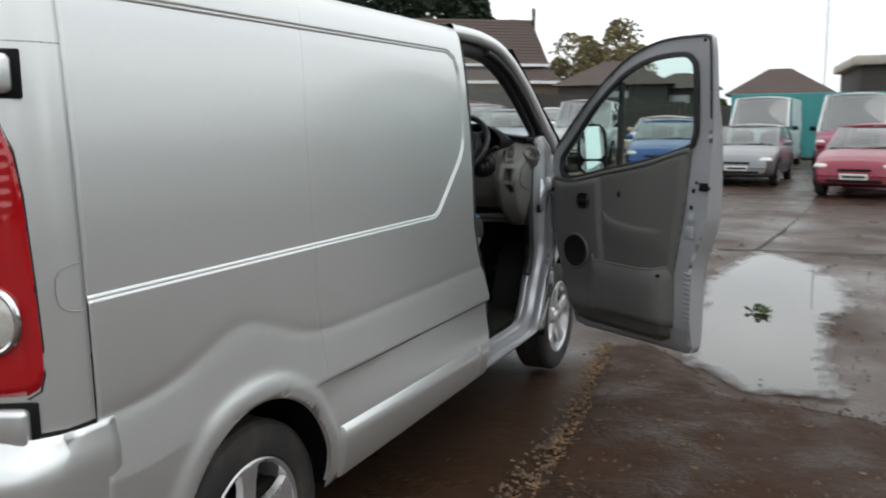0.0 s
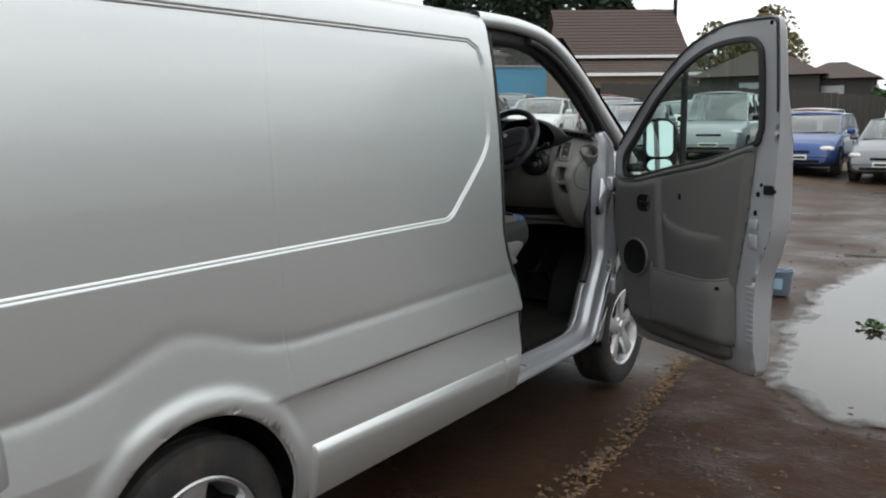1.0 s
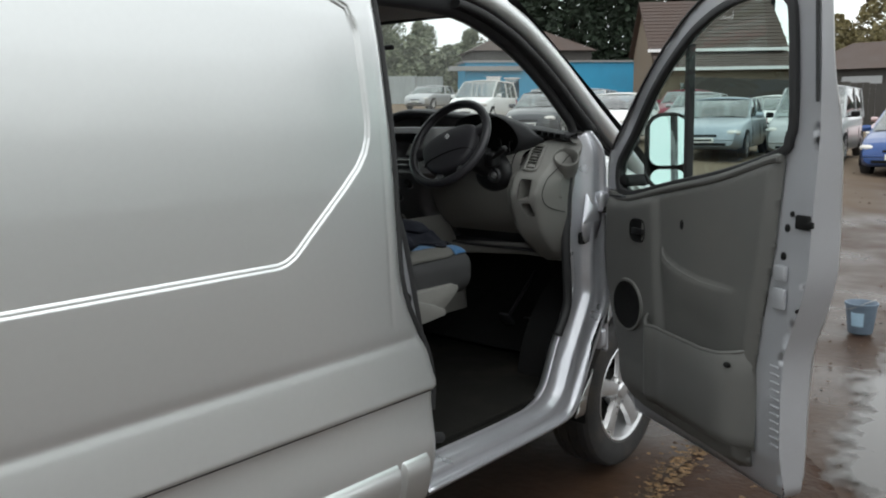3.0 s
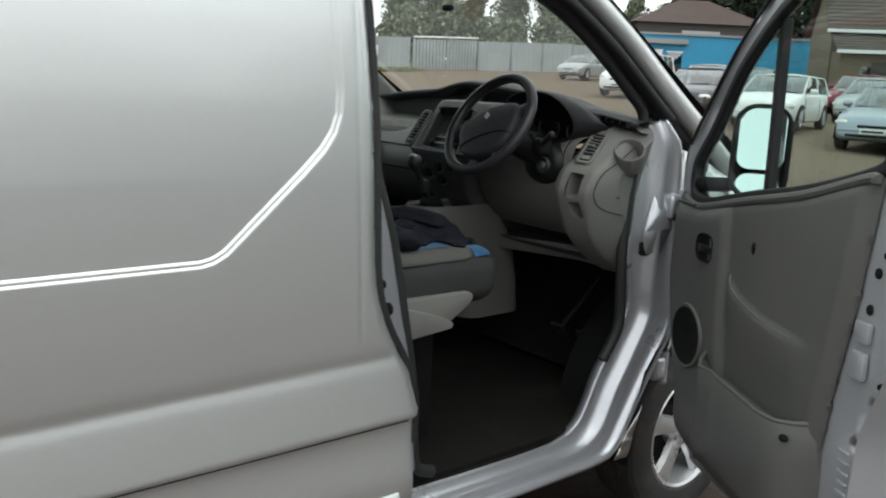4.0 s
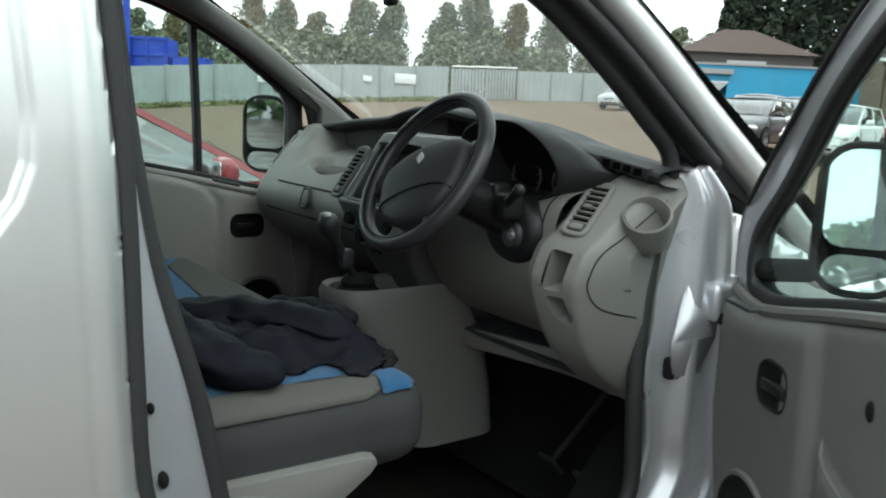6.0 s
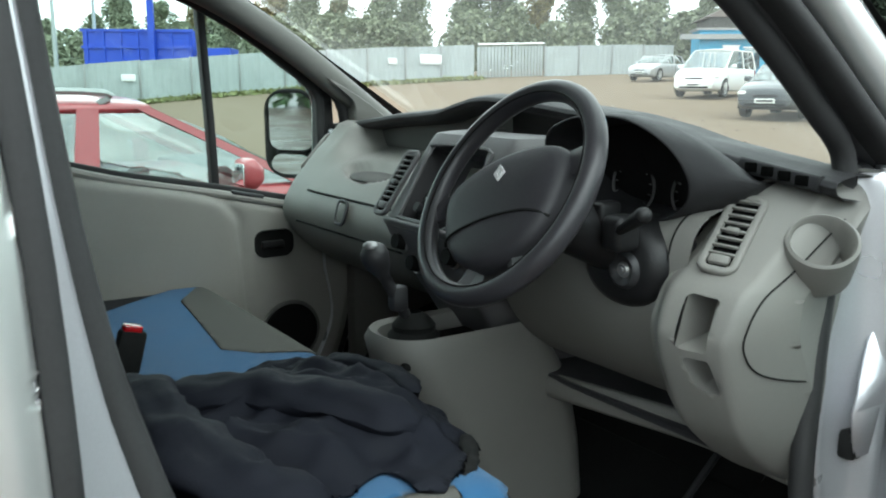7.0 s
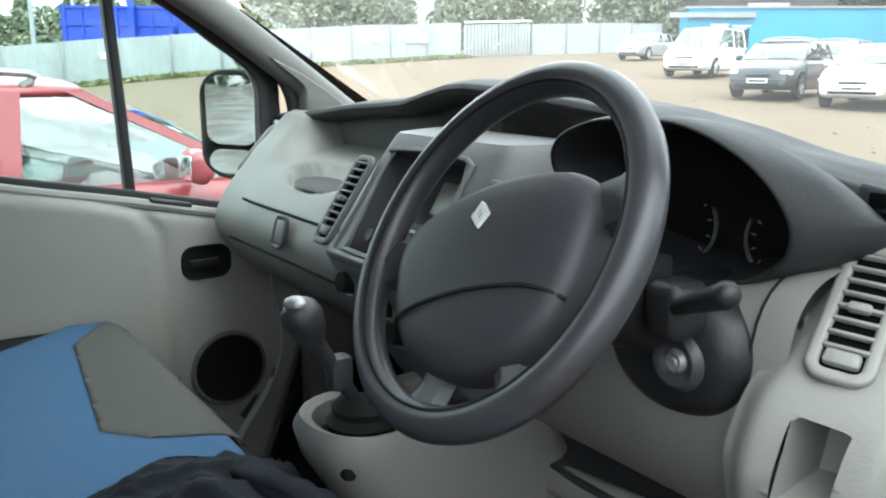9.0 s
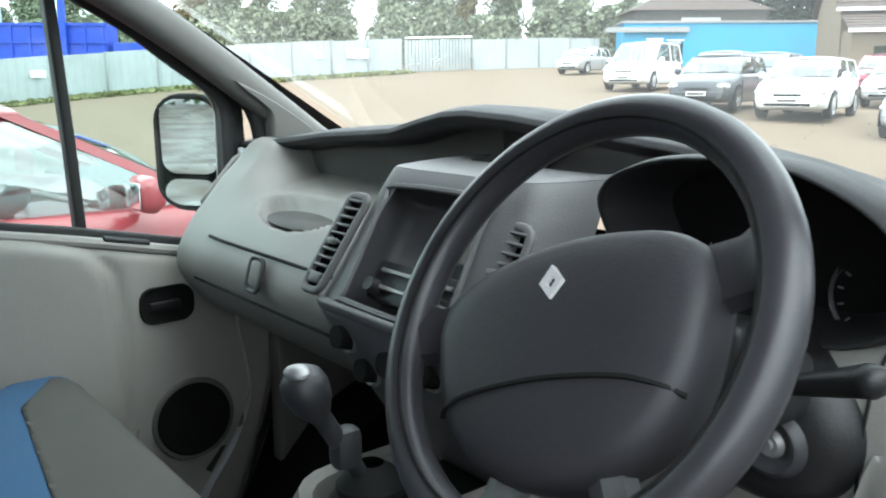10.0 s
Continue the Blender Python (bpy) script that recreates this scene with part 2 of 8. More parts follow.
def ball(bm, c, s, seg=12):
    b2 = bmesh.new()
    bmesh.ops.create_uvsphere(b2, u_segments=seg, v_segments=max(6, seg // 2), radius=1.0)
    bmesh.ops.scale(b2, vec=s if hasattr(s, "__len__") else (s, s, s), verts=b2.verts)
    bmesh.ops.translate(b2, vec=c, verts=b2.verts)
    join(bm, b2)


def smooth_path(pts, n=6, closed=False):
    """Catmull-Rom through the points."""
    p = [Vector(q) for q in pts]
    out = []
    k = len(p)
    for i in range(k if closed else k - 1):
        a, b, c, d = (p[(i - 1) % k], p[i], p[(i + 1) % k], p[(i + 2) % k]) if closed else (p[max(i - 1, 0)], p[i], p[i + 1], p[min(i + 2, k - 1)])
        for j in range(n):
            t = j / n
            out.append(0.5 * (2 * b + (c - a) * t + (2 * a - 5 * b + 4 * c - d) * t * t + (3 * b - a - 3 * c + d) * t**3))
    if not closed:
        out.append(p[-1])
    return out


def sweep(bm, path, profile, up=(0, 0, 1), closed=False, cap=True):
    """Sweep a closed 2D profile (across, up) along a path."""
    pts = [Vector(p) for p in path]
    k, rings = len(pts), []
    for i in range(k):
        a = pts[(i - 1) % k] if closed or i else pts[i]
        b = pts[(i + 1) % k] if closed or i < k - 1 else pts[i]
        d = (b - a).normalized()
        side = d.cross(Vector(up)).normalized()
        top = side.cross(d)
        rings.append([bm.verts.new(pts[i] + side * u + top * v) for u, v in profile])
    n = len(profile)
    for i in range(k if closed else k - 1):
        r, s = rings[i], rings[(i + 1) % k]
        for j in range(n):
            bm.faces.new((r[j], r[(j + 1) % n], s[(j + 1) % n], s[j]))
    if cap and not closed:
        bm.faces.new(rings[0][::-1])
        bm.faces.new(rings[-1])


def circle(r, n=10, sx=1.0, sy=1.0):
    return [(r * sx * math.cos(2 * math.pi * i / n), r * sy * math.sin(2 * math.pi * i / n)) for i in range(n)]


def rounded_rect(w, h, r, n=3):
    out = []
    for cx, cy, a0 in ((w / 2 - r, h / 2 - r, 0), (-w / 2 + r, h / 2 - r, 90), (-w / 2 + r, -h / 2 + r, 180), (w / 2 - r, -h / 2 + r, 270)):
        for i in range(n + 1):
            a = radians(a0 + 90 * i / n)
            out.append((cx + r * math.cos(a), cy + r * math.sin(a)))
    return out


def lathe(bm, profile, axis_at, axis="x", seg=36, closed=False):
    """Turn (radius, along) points round an axis through axis_at."""
    rings = []
    for i in range(seg):
        a = 2 * math.pi * i / seg
        ring = []
        for r, h in profile:
            u, v = r * math.cos(a), r * math.sin(a)
            p = {"x": (h, u, v), "y": (u, h, v), "z": (u, v, h)}[axis]
            ring.append(bm.verts.new(Vector(axis_at) + Vector(p)))
        rings.append(ring)
    n = len(profile)
    for i in range(seg):
        r, s = rings[i], rings[(i + 1) % seg]
        for j in range(n if closed else n - 1):
            bm.faces.new((r[j], s[j], s[(j + 1) % n], r[(j + 1) % n]))


def grid_faces(n, m, off=0):
    i, j = np.meshgrid(np.arange(n - 1), np.arange(m - 1), indexing="ij")
    a = (i * m + j).ravel() + off
    return np.stack([a, a + 1, a + m + 1, a + m], 1)


def sheet(name, fn, us, vs, mat, parent=None, label="", flip=False, thick=0.0):
    """A smooth surface from a function of two grids of numbers."""
    U, V = np.meshgrid(np.array(us, float), np.array(vs, float), indexing="ij")
    P = np.stack(np.broadcast_arrays(*fn(U, V)), -1).reshape(-1, 3)
    F = grid_faces(len(us), len(vs))
    ob = mesh_object(name, P, F[:, ::-1] if flip else F, mat, parent, label)
    if thick:
        thicken(ob, thick)
    return ob


def poly_sdf(P, poly):
    """Signed distance (inside below 0) of points to a polygon."""
    poly = np.array(poly, float)
    a, b = poly, np.roll(poly, -1, 0)
    d = np.full(len(P), 1e9)
    inside = np.zeros(len(P), bool)
    for p, q in zip(a, b):
        e = q - p
        w = P - p
        t = np.clip((w @ e) / (e @ e), 0, 1)
        d = np.minimum(d, ((w - t[:, None] * e) ** 2).sum(1))
        c = ((p[1] <= P[:, 1]) & (q[1] > P[:, 1])) | ((q[1] <= P[:, 1]) & (p[1] > P[:, 1]))
        with np.errstate(divide="ignore", invalid="ignore"):
            cross = p[0] + (P[:, 1] - p[1]) / (q[1] - p[1]) * e[0] if q[1] != p[1] else np.full(len(P), -1e9)
        inside ^= c & (P[:, 0] < cross)
    d = np.sqrt(d)
    return np.where(inside, -d, d)


def cut_sheet(name, us, vs, sdf, fn, mat, parent=None, label="", flip=False, thick=0.0):
    """A surface over that part of a grid where sdf is below 0, its edge drawn onto the line sdf = 0."""
    us, vs = np.array(us, float), np.array(vs, float)
    U, V = np.meshgrid(us, vs, indexing="ij")
    P = np.stack([U.ravel(), V.ravel()], 1)
    du, dv = np.diff(us), np.diff(vs)
    hu = np.maximum(np.append(du, du[-1]), np.insert(du, 0, du[0]))
    hv = np.maximum(np.append(dv, dv[-1]), np.insert(dv, 0, dv[0]))
    hU, hV = np.broadcast_to(hu[:, None], U.shape).ravel(), np.broadcast_to(hv[None, :], U.shape).ravel()
    for _ in range(3):
        d = sdf(P)
        e = 1e-4
        g = np.stack([(sdf(P + [e, 0]) - sdf(P - [e, 0])) / (2 * e), (sdf(P + [0, e]) - sdf(P - [0, e])) / (2 * e)], 1)
        g /= np.maximum(np.linalg.norm(g, axis=1, keepdims=True), 1e-6)
        near = np.abs(d) < 0.56 * (np.abs(g[:, 0]) * hU + np.abs(g[:, 1]) * hV)
        P = np.where(near[:, None], P - d[:, None] * g, P)
    d = sdf(P)
    F = grid_faces(len(us), len(vs))
    inside = d[F] < 0.003
    T3 = np.array([[f[j] for j in range(4) if q[j]] for f, q in zip(F[inside.sum(1) == 3], inside[inside.sum(1) == 3])], int).reshape(-1, 3)
    F = F[inside.all(1)]
    used = np.unique(np.concatenate([F.ravel(), T3.ravel()]))
    remap = np.zeros(len(P), int)
    remap[used] = np.arange(len(used))
    Q = P[used]
    X = np.stack(np.broadcast_arrays(*fn(Q[:, 0], Q[:, 1])), -1)
    F = [list(f) for f in remap[F]] + [list(f) for f in remap[T3]]
    ob = mesh_object(name, X, [f[::-1] for f in F] if flip else F, mat, parent, label)
    if thick:
        thicken(ob, thick)
    return ob


def lines(a, b, step, dense=()):
    """Grid lines from a to b, with finer steps in the stretches (from, to, step)."""
    out, x = [], a
    while x < b - 1e-6:
        out.append(x)
        s = step
        for p, q, d in dense:
            if p - 1e-9 <= x < q - 1e-9:
                s = d
            elif x < p < x + s:
                s = p - x
        x += s
    return out + [b]


def smoothstep(x, a, b):
    t = np.clip((x - a) / (b - a), 0, 1)
    return t * t * (3 - 2 * t)


def ground_z(x, y):
    """The yard: level round the van, rising gently ahead to the left."""
    r = np.hypot(x, y)
    phi = np.degrees(np.arctan2(-x, y))
    s = np.maximum(0.0, 0.045 - 0.045 * ((phi - 43) / 43) ** 2)
    return np.clip(r - 3.0, 0, 75) * s * smoothstep(r, 3, 12)


# ---- the van: its nose points along +y, the front axle is at y = 0, its driver's side is at +x ----
van = thing("van", "silver panel van with its driver's door open, on wet ground", "van")
REAR_AXLE, HUB_Z, TYRE_R = -3.115, 0.33, 0.33
ARCH_Y, ARCH_Z, ARCH_R = -3.148, 0.395, 0.352

# edge of the driver's door opening behind, as (y, z)
B_EDGE = [(-1.395, 0.345), (-1.393, 0.62), (-1.388, 0.72), (-1.412, 0.82), (-1.478, 0.945), (-1.510, 1.05), (-1.518, 1.2), (-1.525, 1.44), (-1.546, 1.70), (-1.566, 1.86), (-1.576, 1.925)]
TRIM = [(-3.69, 1.138), (-1.945, 1.138), (-1.918, 1.143), (-1.888, 1.158), (-1.70, 1.326), (-1.655, 1.370), (-1.628, 1.408), (-1.613, 1.45), (-1.609, 1.50), (-1.628, 1.735), (-1.66, 1.798), (-1.73, 1.826), (-3.69, 1.815)]


def base_x(z):
    """Half width of the load space at a height."""
    return np.interp(z, [0.33, 0.40, 0.52, 0.69, 0.95, 1.14, 1.32, 1.48, 1.64, 1.77, 1.85, 1.89, 1.925, 1.95],
                     [0.918, 0.932, 0.936, 0.936, 0.932, 0.929, 0.925, 0.918, 0.909, 0.900, 0.892, 0.884, 0.866, 0.84])


def side_x(y, z):
    x = base_x(z)
    # belly swage, rising over the rear wheel
    top = 0.865 + 0.105 * np.exp(-(((y + 3.17) / 0.225) ** 2)) + 0.01 * smoothstep(y, -2.9, -3.6)
    band = 0.15 + 0.05 * np.exp(-(((y + 3.17) / 0.25) ** 2))
    ramp = np.clip((top - z) / band, 0, 1)
    x = x + (0.019 * ramp - 0.002 * np.exp(-(((z - top) / 0.02) ** 2))) * smoothstep(z, 0.34, 0.5)
    # flared lip round the wheel
    r = np.hypot(y - ARCH_Y, z - ARCH_Z)
    x = x + 0.010 * (1 - smoothstep(r, ARCH_R + 0.03, ARCH_R + 0.085))
    # crease line
    zc = 0.700 + 0.006 * (-y - 1.4)
    fade = smoothstep(y, -2.90, -2.70)
    x = x - fade * 0.018 * (1 - smoothstep(z, zc - 0.008, zc + 0.003)) * smoothstep(z, zc - 0.20, zc - 0.02)
    # recessed panel with its double step
    P = np.stack([np.ravel(y), np.ravel(z)], 1)
    d = -poly_sdf(P, TRIM).reshape(np.shape(y))
    d = np.where(y < -3.64, np.minimum(z - 1.138, 1.815 - z), d)
    x = x - 0.0030 * np.clip(d / 0.0035, 0, 1) - 0.0030 * np.clip((d - 0.0105) / 0.0035, 0, 1)
    # upright seam between the side pressings
    x = x - 0.0022 * np.exp(-(((y + 2.805 - 0.04 * np.clip(0.95 - z, 0, 1)) / 0.005) ** 2)) * smoothstep(z, 0.72, 0.8)
    # soft crease in front of the recessed panel
    x = x - 0.0015 * np.exp(-(((y + 1.555 + 0.03 * (z - 1)) / 0.006) ** 2)) * smoothstep(z, 0.88, 0.95)
    # rounding into the door opening
    edge = np.interp(z, [q[1] for q in B_EDGE], [q[0] for q in B_EDGE])
    x = x - 0.010 * smoothstep(y, edge - 0.03, edge) ** 2
    return x


PANEL = [(-3.692, 0.60), (-3.692, 1.925)] + B_EDGE[::-1] + [(-2.8, 0.345), (-3.50, 0.345), (-3.64, 0.60)]


def panel_sdf(P):
    d = poly_sdf(P, PANEL)
    return np.maximum(d, ARCH_R - np.hypot(P[:, 0] - ARCH_Y, P[:, 1] - ARCH_Z))


ys = lines(-3.692, -1.38, 0.016, [(-2.825, -2.775, 0.004), (-1.96, -1.60, 0.003), (-1.60, -1.38, 0.005)])
zs = lines(0.345, 1.925, 0.016, [(0.68, 0.74, 0.004), (0.84, 0.90, 0.006), (1.132, 1.168, 0.0023), (1.168, 1.46, 0.003), (1.46, 1.775, 0.012), (1.775, 1.835, 0.0023)])
for sx in (1, -1):
    cut_sheet("side_panel", ys, zs, panel_sdf, lambda y, z, s=sx: (s * side_x(y, z), y, z), SILVER, van, flip=sx < 0, thick=0.004)

# rolled lips of the rear arches
for sx in (1, -1):
    bm = bmesh.new()
    ring = [(ARCH_Y + ARCH_R * math.cos(a), ARCH_Z + ARCH_R * math.sin(a)) for a in np.linspace(radians(-8), radians(188), 50)]
    sweep(bm, [(sx * (float(side_x(np.array([y]), np.array([z]))[0]) - 0.006), y, z) for y, z in ring if z > 0.352], circle(0.005, 8), up=(1, 0, 0))
    part("arch_lip", bm, SILVER, van)

# roof
ROOF_U = [-1, -0.985, -0.96, -0.92, -0.85, -0.7, -0.5, -0.25, 0, 0.25, 0.5, 0.7, 0.85, 0.92, 0.96, 0.985, 1]


def roof_z(u, y):
    crown = 0.062 * (1 - np.abs(u) ** 2.6)
    z = 1.934 + crown - 0.012 * np.abs(u) ** 24
    return z - 0.05 * smoothstep(y, -1.35, -0.80) - 0.03 * smoothstep(y, -3.7, -3.9)


sheet("roof", lambda u, y: (u * (0.862 - 0.035 * smoothstep(y, -1.35, -0.80)), y, roof_z(u, y)), ROOF_U, lines(-3.84, -0.80, 0.1), SILVER, van, thick=0.02, flip=True)

# rails over the doors and windscreen pillars
for sx in (1, -1):
    bm = bmesh.new()
    pil = smooth_path([(sx * 0.842, -1.60, 1.918), (sx * 0.84, -1.30, 1.918), (sx * 0.832, -1.06, 1.895), (sx * 0.834, -0.85, 1.822), (sx * 0.842, -0.61, 1.69), (sx * 0.852, -0.385, 1.528), (sx * 0.86, -0.20, 1.40), (sx * 0.868, 0.02, 1.24)], 5)
    wide = np.interp(range(len(pil)), [0, 10, 16, 30, 40], [0.06, 0.06, 0.065, 0.07, 0.09])
    pil = [p + Vector((0, 0.57, 0.82)) * 0.022 * min(1.0, max(0.0, (i - 8) / 8)) for i, p in enumerate(pil)]
    rings = []
    for i, p in enumerate(pil):
        d = (pil[min(i + 1, len(pil) - 1)] - pil[max(i - 1, 0)]).normalized()
        up = Vector((1, 0, 0)).cross(d).normalized()
        rings.append([bm.verts.new(p + Vector((a, 0, 0)) + up * c) for a, c in rounded_rect(0.058, float(wide[i]), 0.022)])
    for r, s in zip(rings, rings[1:]):
        for j in range(len(r)):
            bm.faces.new((r[j], r[(j + 1) % len(r)], s[(j + 1) % len(r)], s[j]))
    part("windscreen_pillar", bm, SILVER, van)
    if sx > 0:
        bm = bmesh.new()
        sweep(bm, [p - Vector((sx * 0.012, 0.57 * 0.058, 0.82 * 0.058)) for p in pil[9:-8]], rounded_rect(0.030, 0.062, 0.012), up=(1, 0, 0))
        part("pillar_flange", bm, RUBBER, van)
    bm = bmesh.new()
    inn = smooth_path([(sx * 0.785, -1.55, 1.885), (sx * 0.785, -1.12, 1.880), (sx * 0.79, -0.86, 1.815), (sx * 0.80, -0.62, 1.69), (sx * 0.808, -0.39, 1.532), (sx * 0.815, -0.22, 1.41), (sx * 0.82, 0.0, 1.26)], 5)
    if sx < 0:
        inn = [p + Vector((0, 0.57, 0.82)) * 0.010 for p in inn]
    sweep(bm, inn, rounded_rect(0.07, 0.115 if sx > 0 else 0.078, 0.03))
    if sx < 0:
        # foot of the cover, drawn down to the fascia
        foot = smooth_path([(0, -0.47, 1.585), (0, -0.405, 1.535), (0, -0.383, 1.50), (0, -0.378, 1.40), (0, -0.36, 1.33), (0, -0.10, 1.28), (0, -0.14, 1.36), (0, -0.33, 1.51)], 4, True)
        rings = [[bm.verts.new((x, p.y + (p.y + 0.3) * g, p.z + (p.z - 1.44) * g)) for p in foot] for x, g in ((-0.835, 0.0), (-0.775, 0.0), (-0.766, -0.03), (-0.762, -0.09))]
        for r, t_ in zip(rings, rings[1:]):
            for j in range(len(r)):
                bm.faces.new((r[j], r[(j + 1) % len(r)], t_[(j + 1) % len(r)], t_[j]))
        bm.faces.new(rings[-1])
    part("pillar_cover", bm, DOORPL if sx < 0 else DARKPL, van, "grey plastic pillar cover" if sx < 0 else "")

# windscreen
def screen(u, v):
    y = -0.83 + v * 1.02
    z = 1.90 - v * 0.635
    w = 0.80 + 0.035 * v
    bow = (1 - u * u) * (0.10 + 0.05 * v)
    return u * w, y + bow, z + bow * 0.18


ws = sheet("windscreen", screen, np.linspace(-1, 1, 25), np.linspace(0, 1, 17), GLASS, van)
ws.visible_shadow = False
# printed black border of the screen
for a, b, c, d in ((0.97, 1.08, 0, 1), (-1.10, -1.022, 0, 1), (-0.935, 0.935, 0.0, 0.05), (-0.935, 0.935, 0.955, 1.0)):
    sheet("screen_border", lambda u, v: (screen(u, v)[0], screen(u, v)[1] - 0.004, screen(u, v)[2] - 0.003), np.linspace(a, b, 3 if abs(b - a) < 0.5 else 15), np.linspace(c, d, 17 if d - c > 0.5 else 3), BLACK, van)
sheet("roof_lining", lambda u, y: (u * 0.80, y, 1.885 + 0.02 * (1 - u * u) - 0.03 * smoothstep(y, -1.3, -0.85)), np.linspace(-1, 1, 9), lines(-1.66, -0.84, 0.08), material("headlining_cloth", (0.42, 0.42, 0.40), 0.9, 0, 0.06, 9, 400, 0.2), van, thick=0.012)
bm = bmesh.new()
box(bm, (0.02, -0.60, 1.80), (0.05, 0.022, 0.022), 0.008)
part("windscreen_sensor", bm, BLACK, van)

# nose: wings, bonnet, front
def nose_w(y):
    return np.interp(y, [-0.4, 0.0, 0.3, 0.55, 0.72, 0.83], [0.936, 0.938, 0.925, 0.885, 0.81, 0.70])


def wing_x(y, z):
    x = nose_w(y) * np.interp(z, [0.345, 0.5, 0.75, 1.0, 1.15, 1.36], [0.985, 1.0, 1.0, 0.99, 0.965, 0.93])
    r = np.hypot(y + 0.035, z - 0.36)
    return x + 0.010 * (1 - smoothstep(r, 0.42, 0.48))


WING = [(-0.545, 0.345), (-0.50, 0.44), (-0.425, 0.56), (-0.345, 0.68), (-0.29, 0.82), (-0.29, 0.95), (-0.305, 1.15), (-0.33, 1.36), (-0.20, 1.33), (0.10, 1.20), (0.5, 1.05), (0.80, 0.90), (0.83, 0.7), (0.83, 0.345)]
for sx in (1, -1):
    cut_sheet("front_wing", lines(-0.60, 0.83, 0.022), lines(0.345, 1.36, 0.022), lambda P: np.maximum(poly_sdf(P, WING), np.where(P[:, 0] < -0.035, 0.447, 0.40) - np.hypot(P[:, 0] + 0.035, P[:, 1] - 0.36)),
              lambda y, z, s=sx: (s * wing_x(y, z), y, z), SILVER, van, flip=sx < 0, thick=0.004)
sheet("bonnet", lambda u, y: (u * nose_w(y) * 0.97, y, np.interp(y, [-0.05, 0.12, 0.4, 0.66, 0.82, 0.86], [1.27, 1.20, 1.11, 1.0, 0.87, 0.80]) - 0.05 * np.abs(u) ** 3 + 0.0 * u), np.linspace(-1, 1, 17), lines(-0.05, 0.86, 0.06), SILVER, van, flip=True, thick=0.02)
sheet("front_bumper", lambda u, z: (u * 0.80, 0.87 - 0.14 * np.abs(u) ** 3 - 0.03 * np.abs(z - 0.55), z), np.linspace(-1, 1, 17), lines(0.28, 0.84, 0.06), DARKPL, van, thick=0.03)
for sx in (1, -1):
    bm = bmesh.new()
    box(bm, (sx * 0.60, 0.79, 0.84), (0.3, 0.14, 0.22), 0.06, 3)
    part("headlight", bm, CLEARLENS, van)
bm = bmesh.new()
for k in range(3):
    box(bm, (0, 0.862, 0.66 + k * 0.05), (0.8, 0.02, 0.022), 0.006)
part("grille", bm, BLACK, van)

# doors and corner behind
bm = bmesh.new()
box(bm, (0, -3.84, 1.25), (1.62, 0.05, 1.38), 0.02)
part("rear_door", bm, SILVER, van)
bm = bmesh.new()
box(bm, (0, -3.87, 1.47), (1.2, 0.01, 0.5), 0.004)
part("rear_window", bm, CARGLASS, van)


def corner(u, z):
    """Rounded rear corner: u from the side panel's edge round to the rear door."""
    a = u * 1.5
    x = base_x(z) + 0.02 * (1 - smoothstep(z, 0.72, 0.86)) - 0.13 * (1 - np.cos(a)) - 0.0
    y = -3.698 - 0.135 * np.sin(a) - 0.02 * u
    return x, y, z


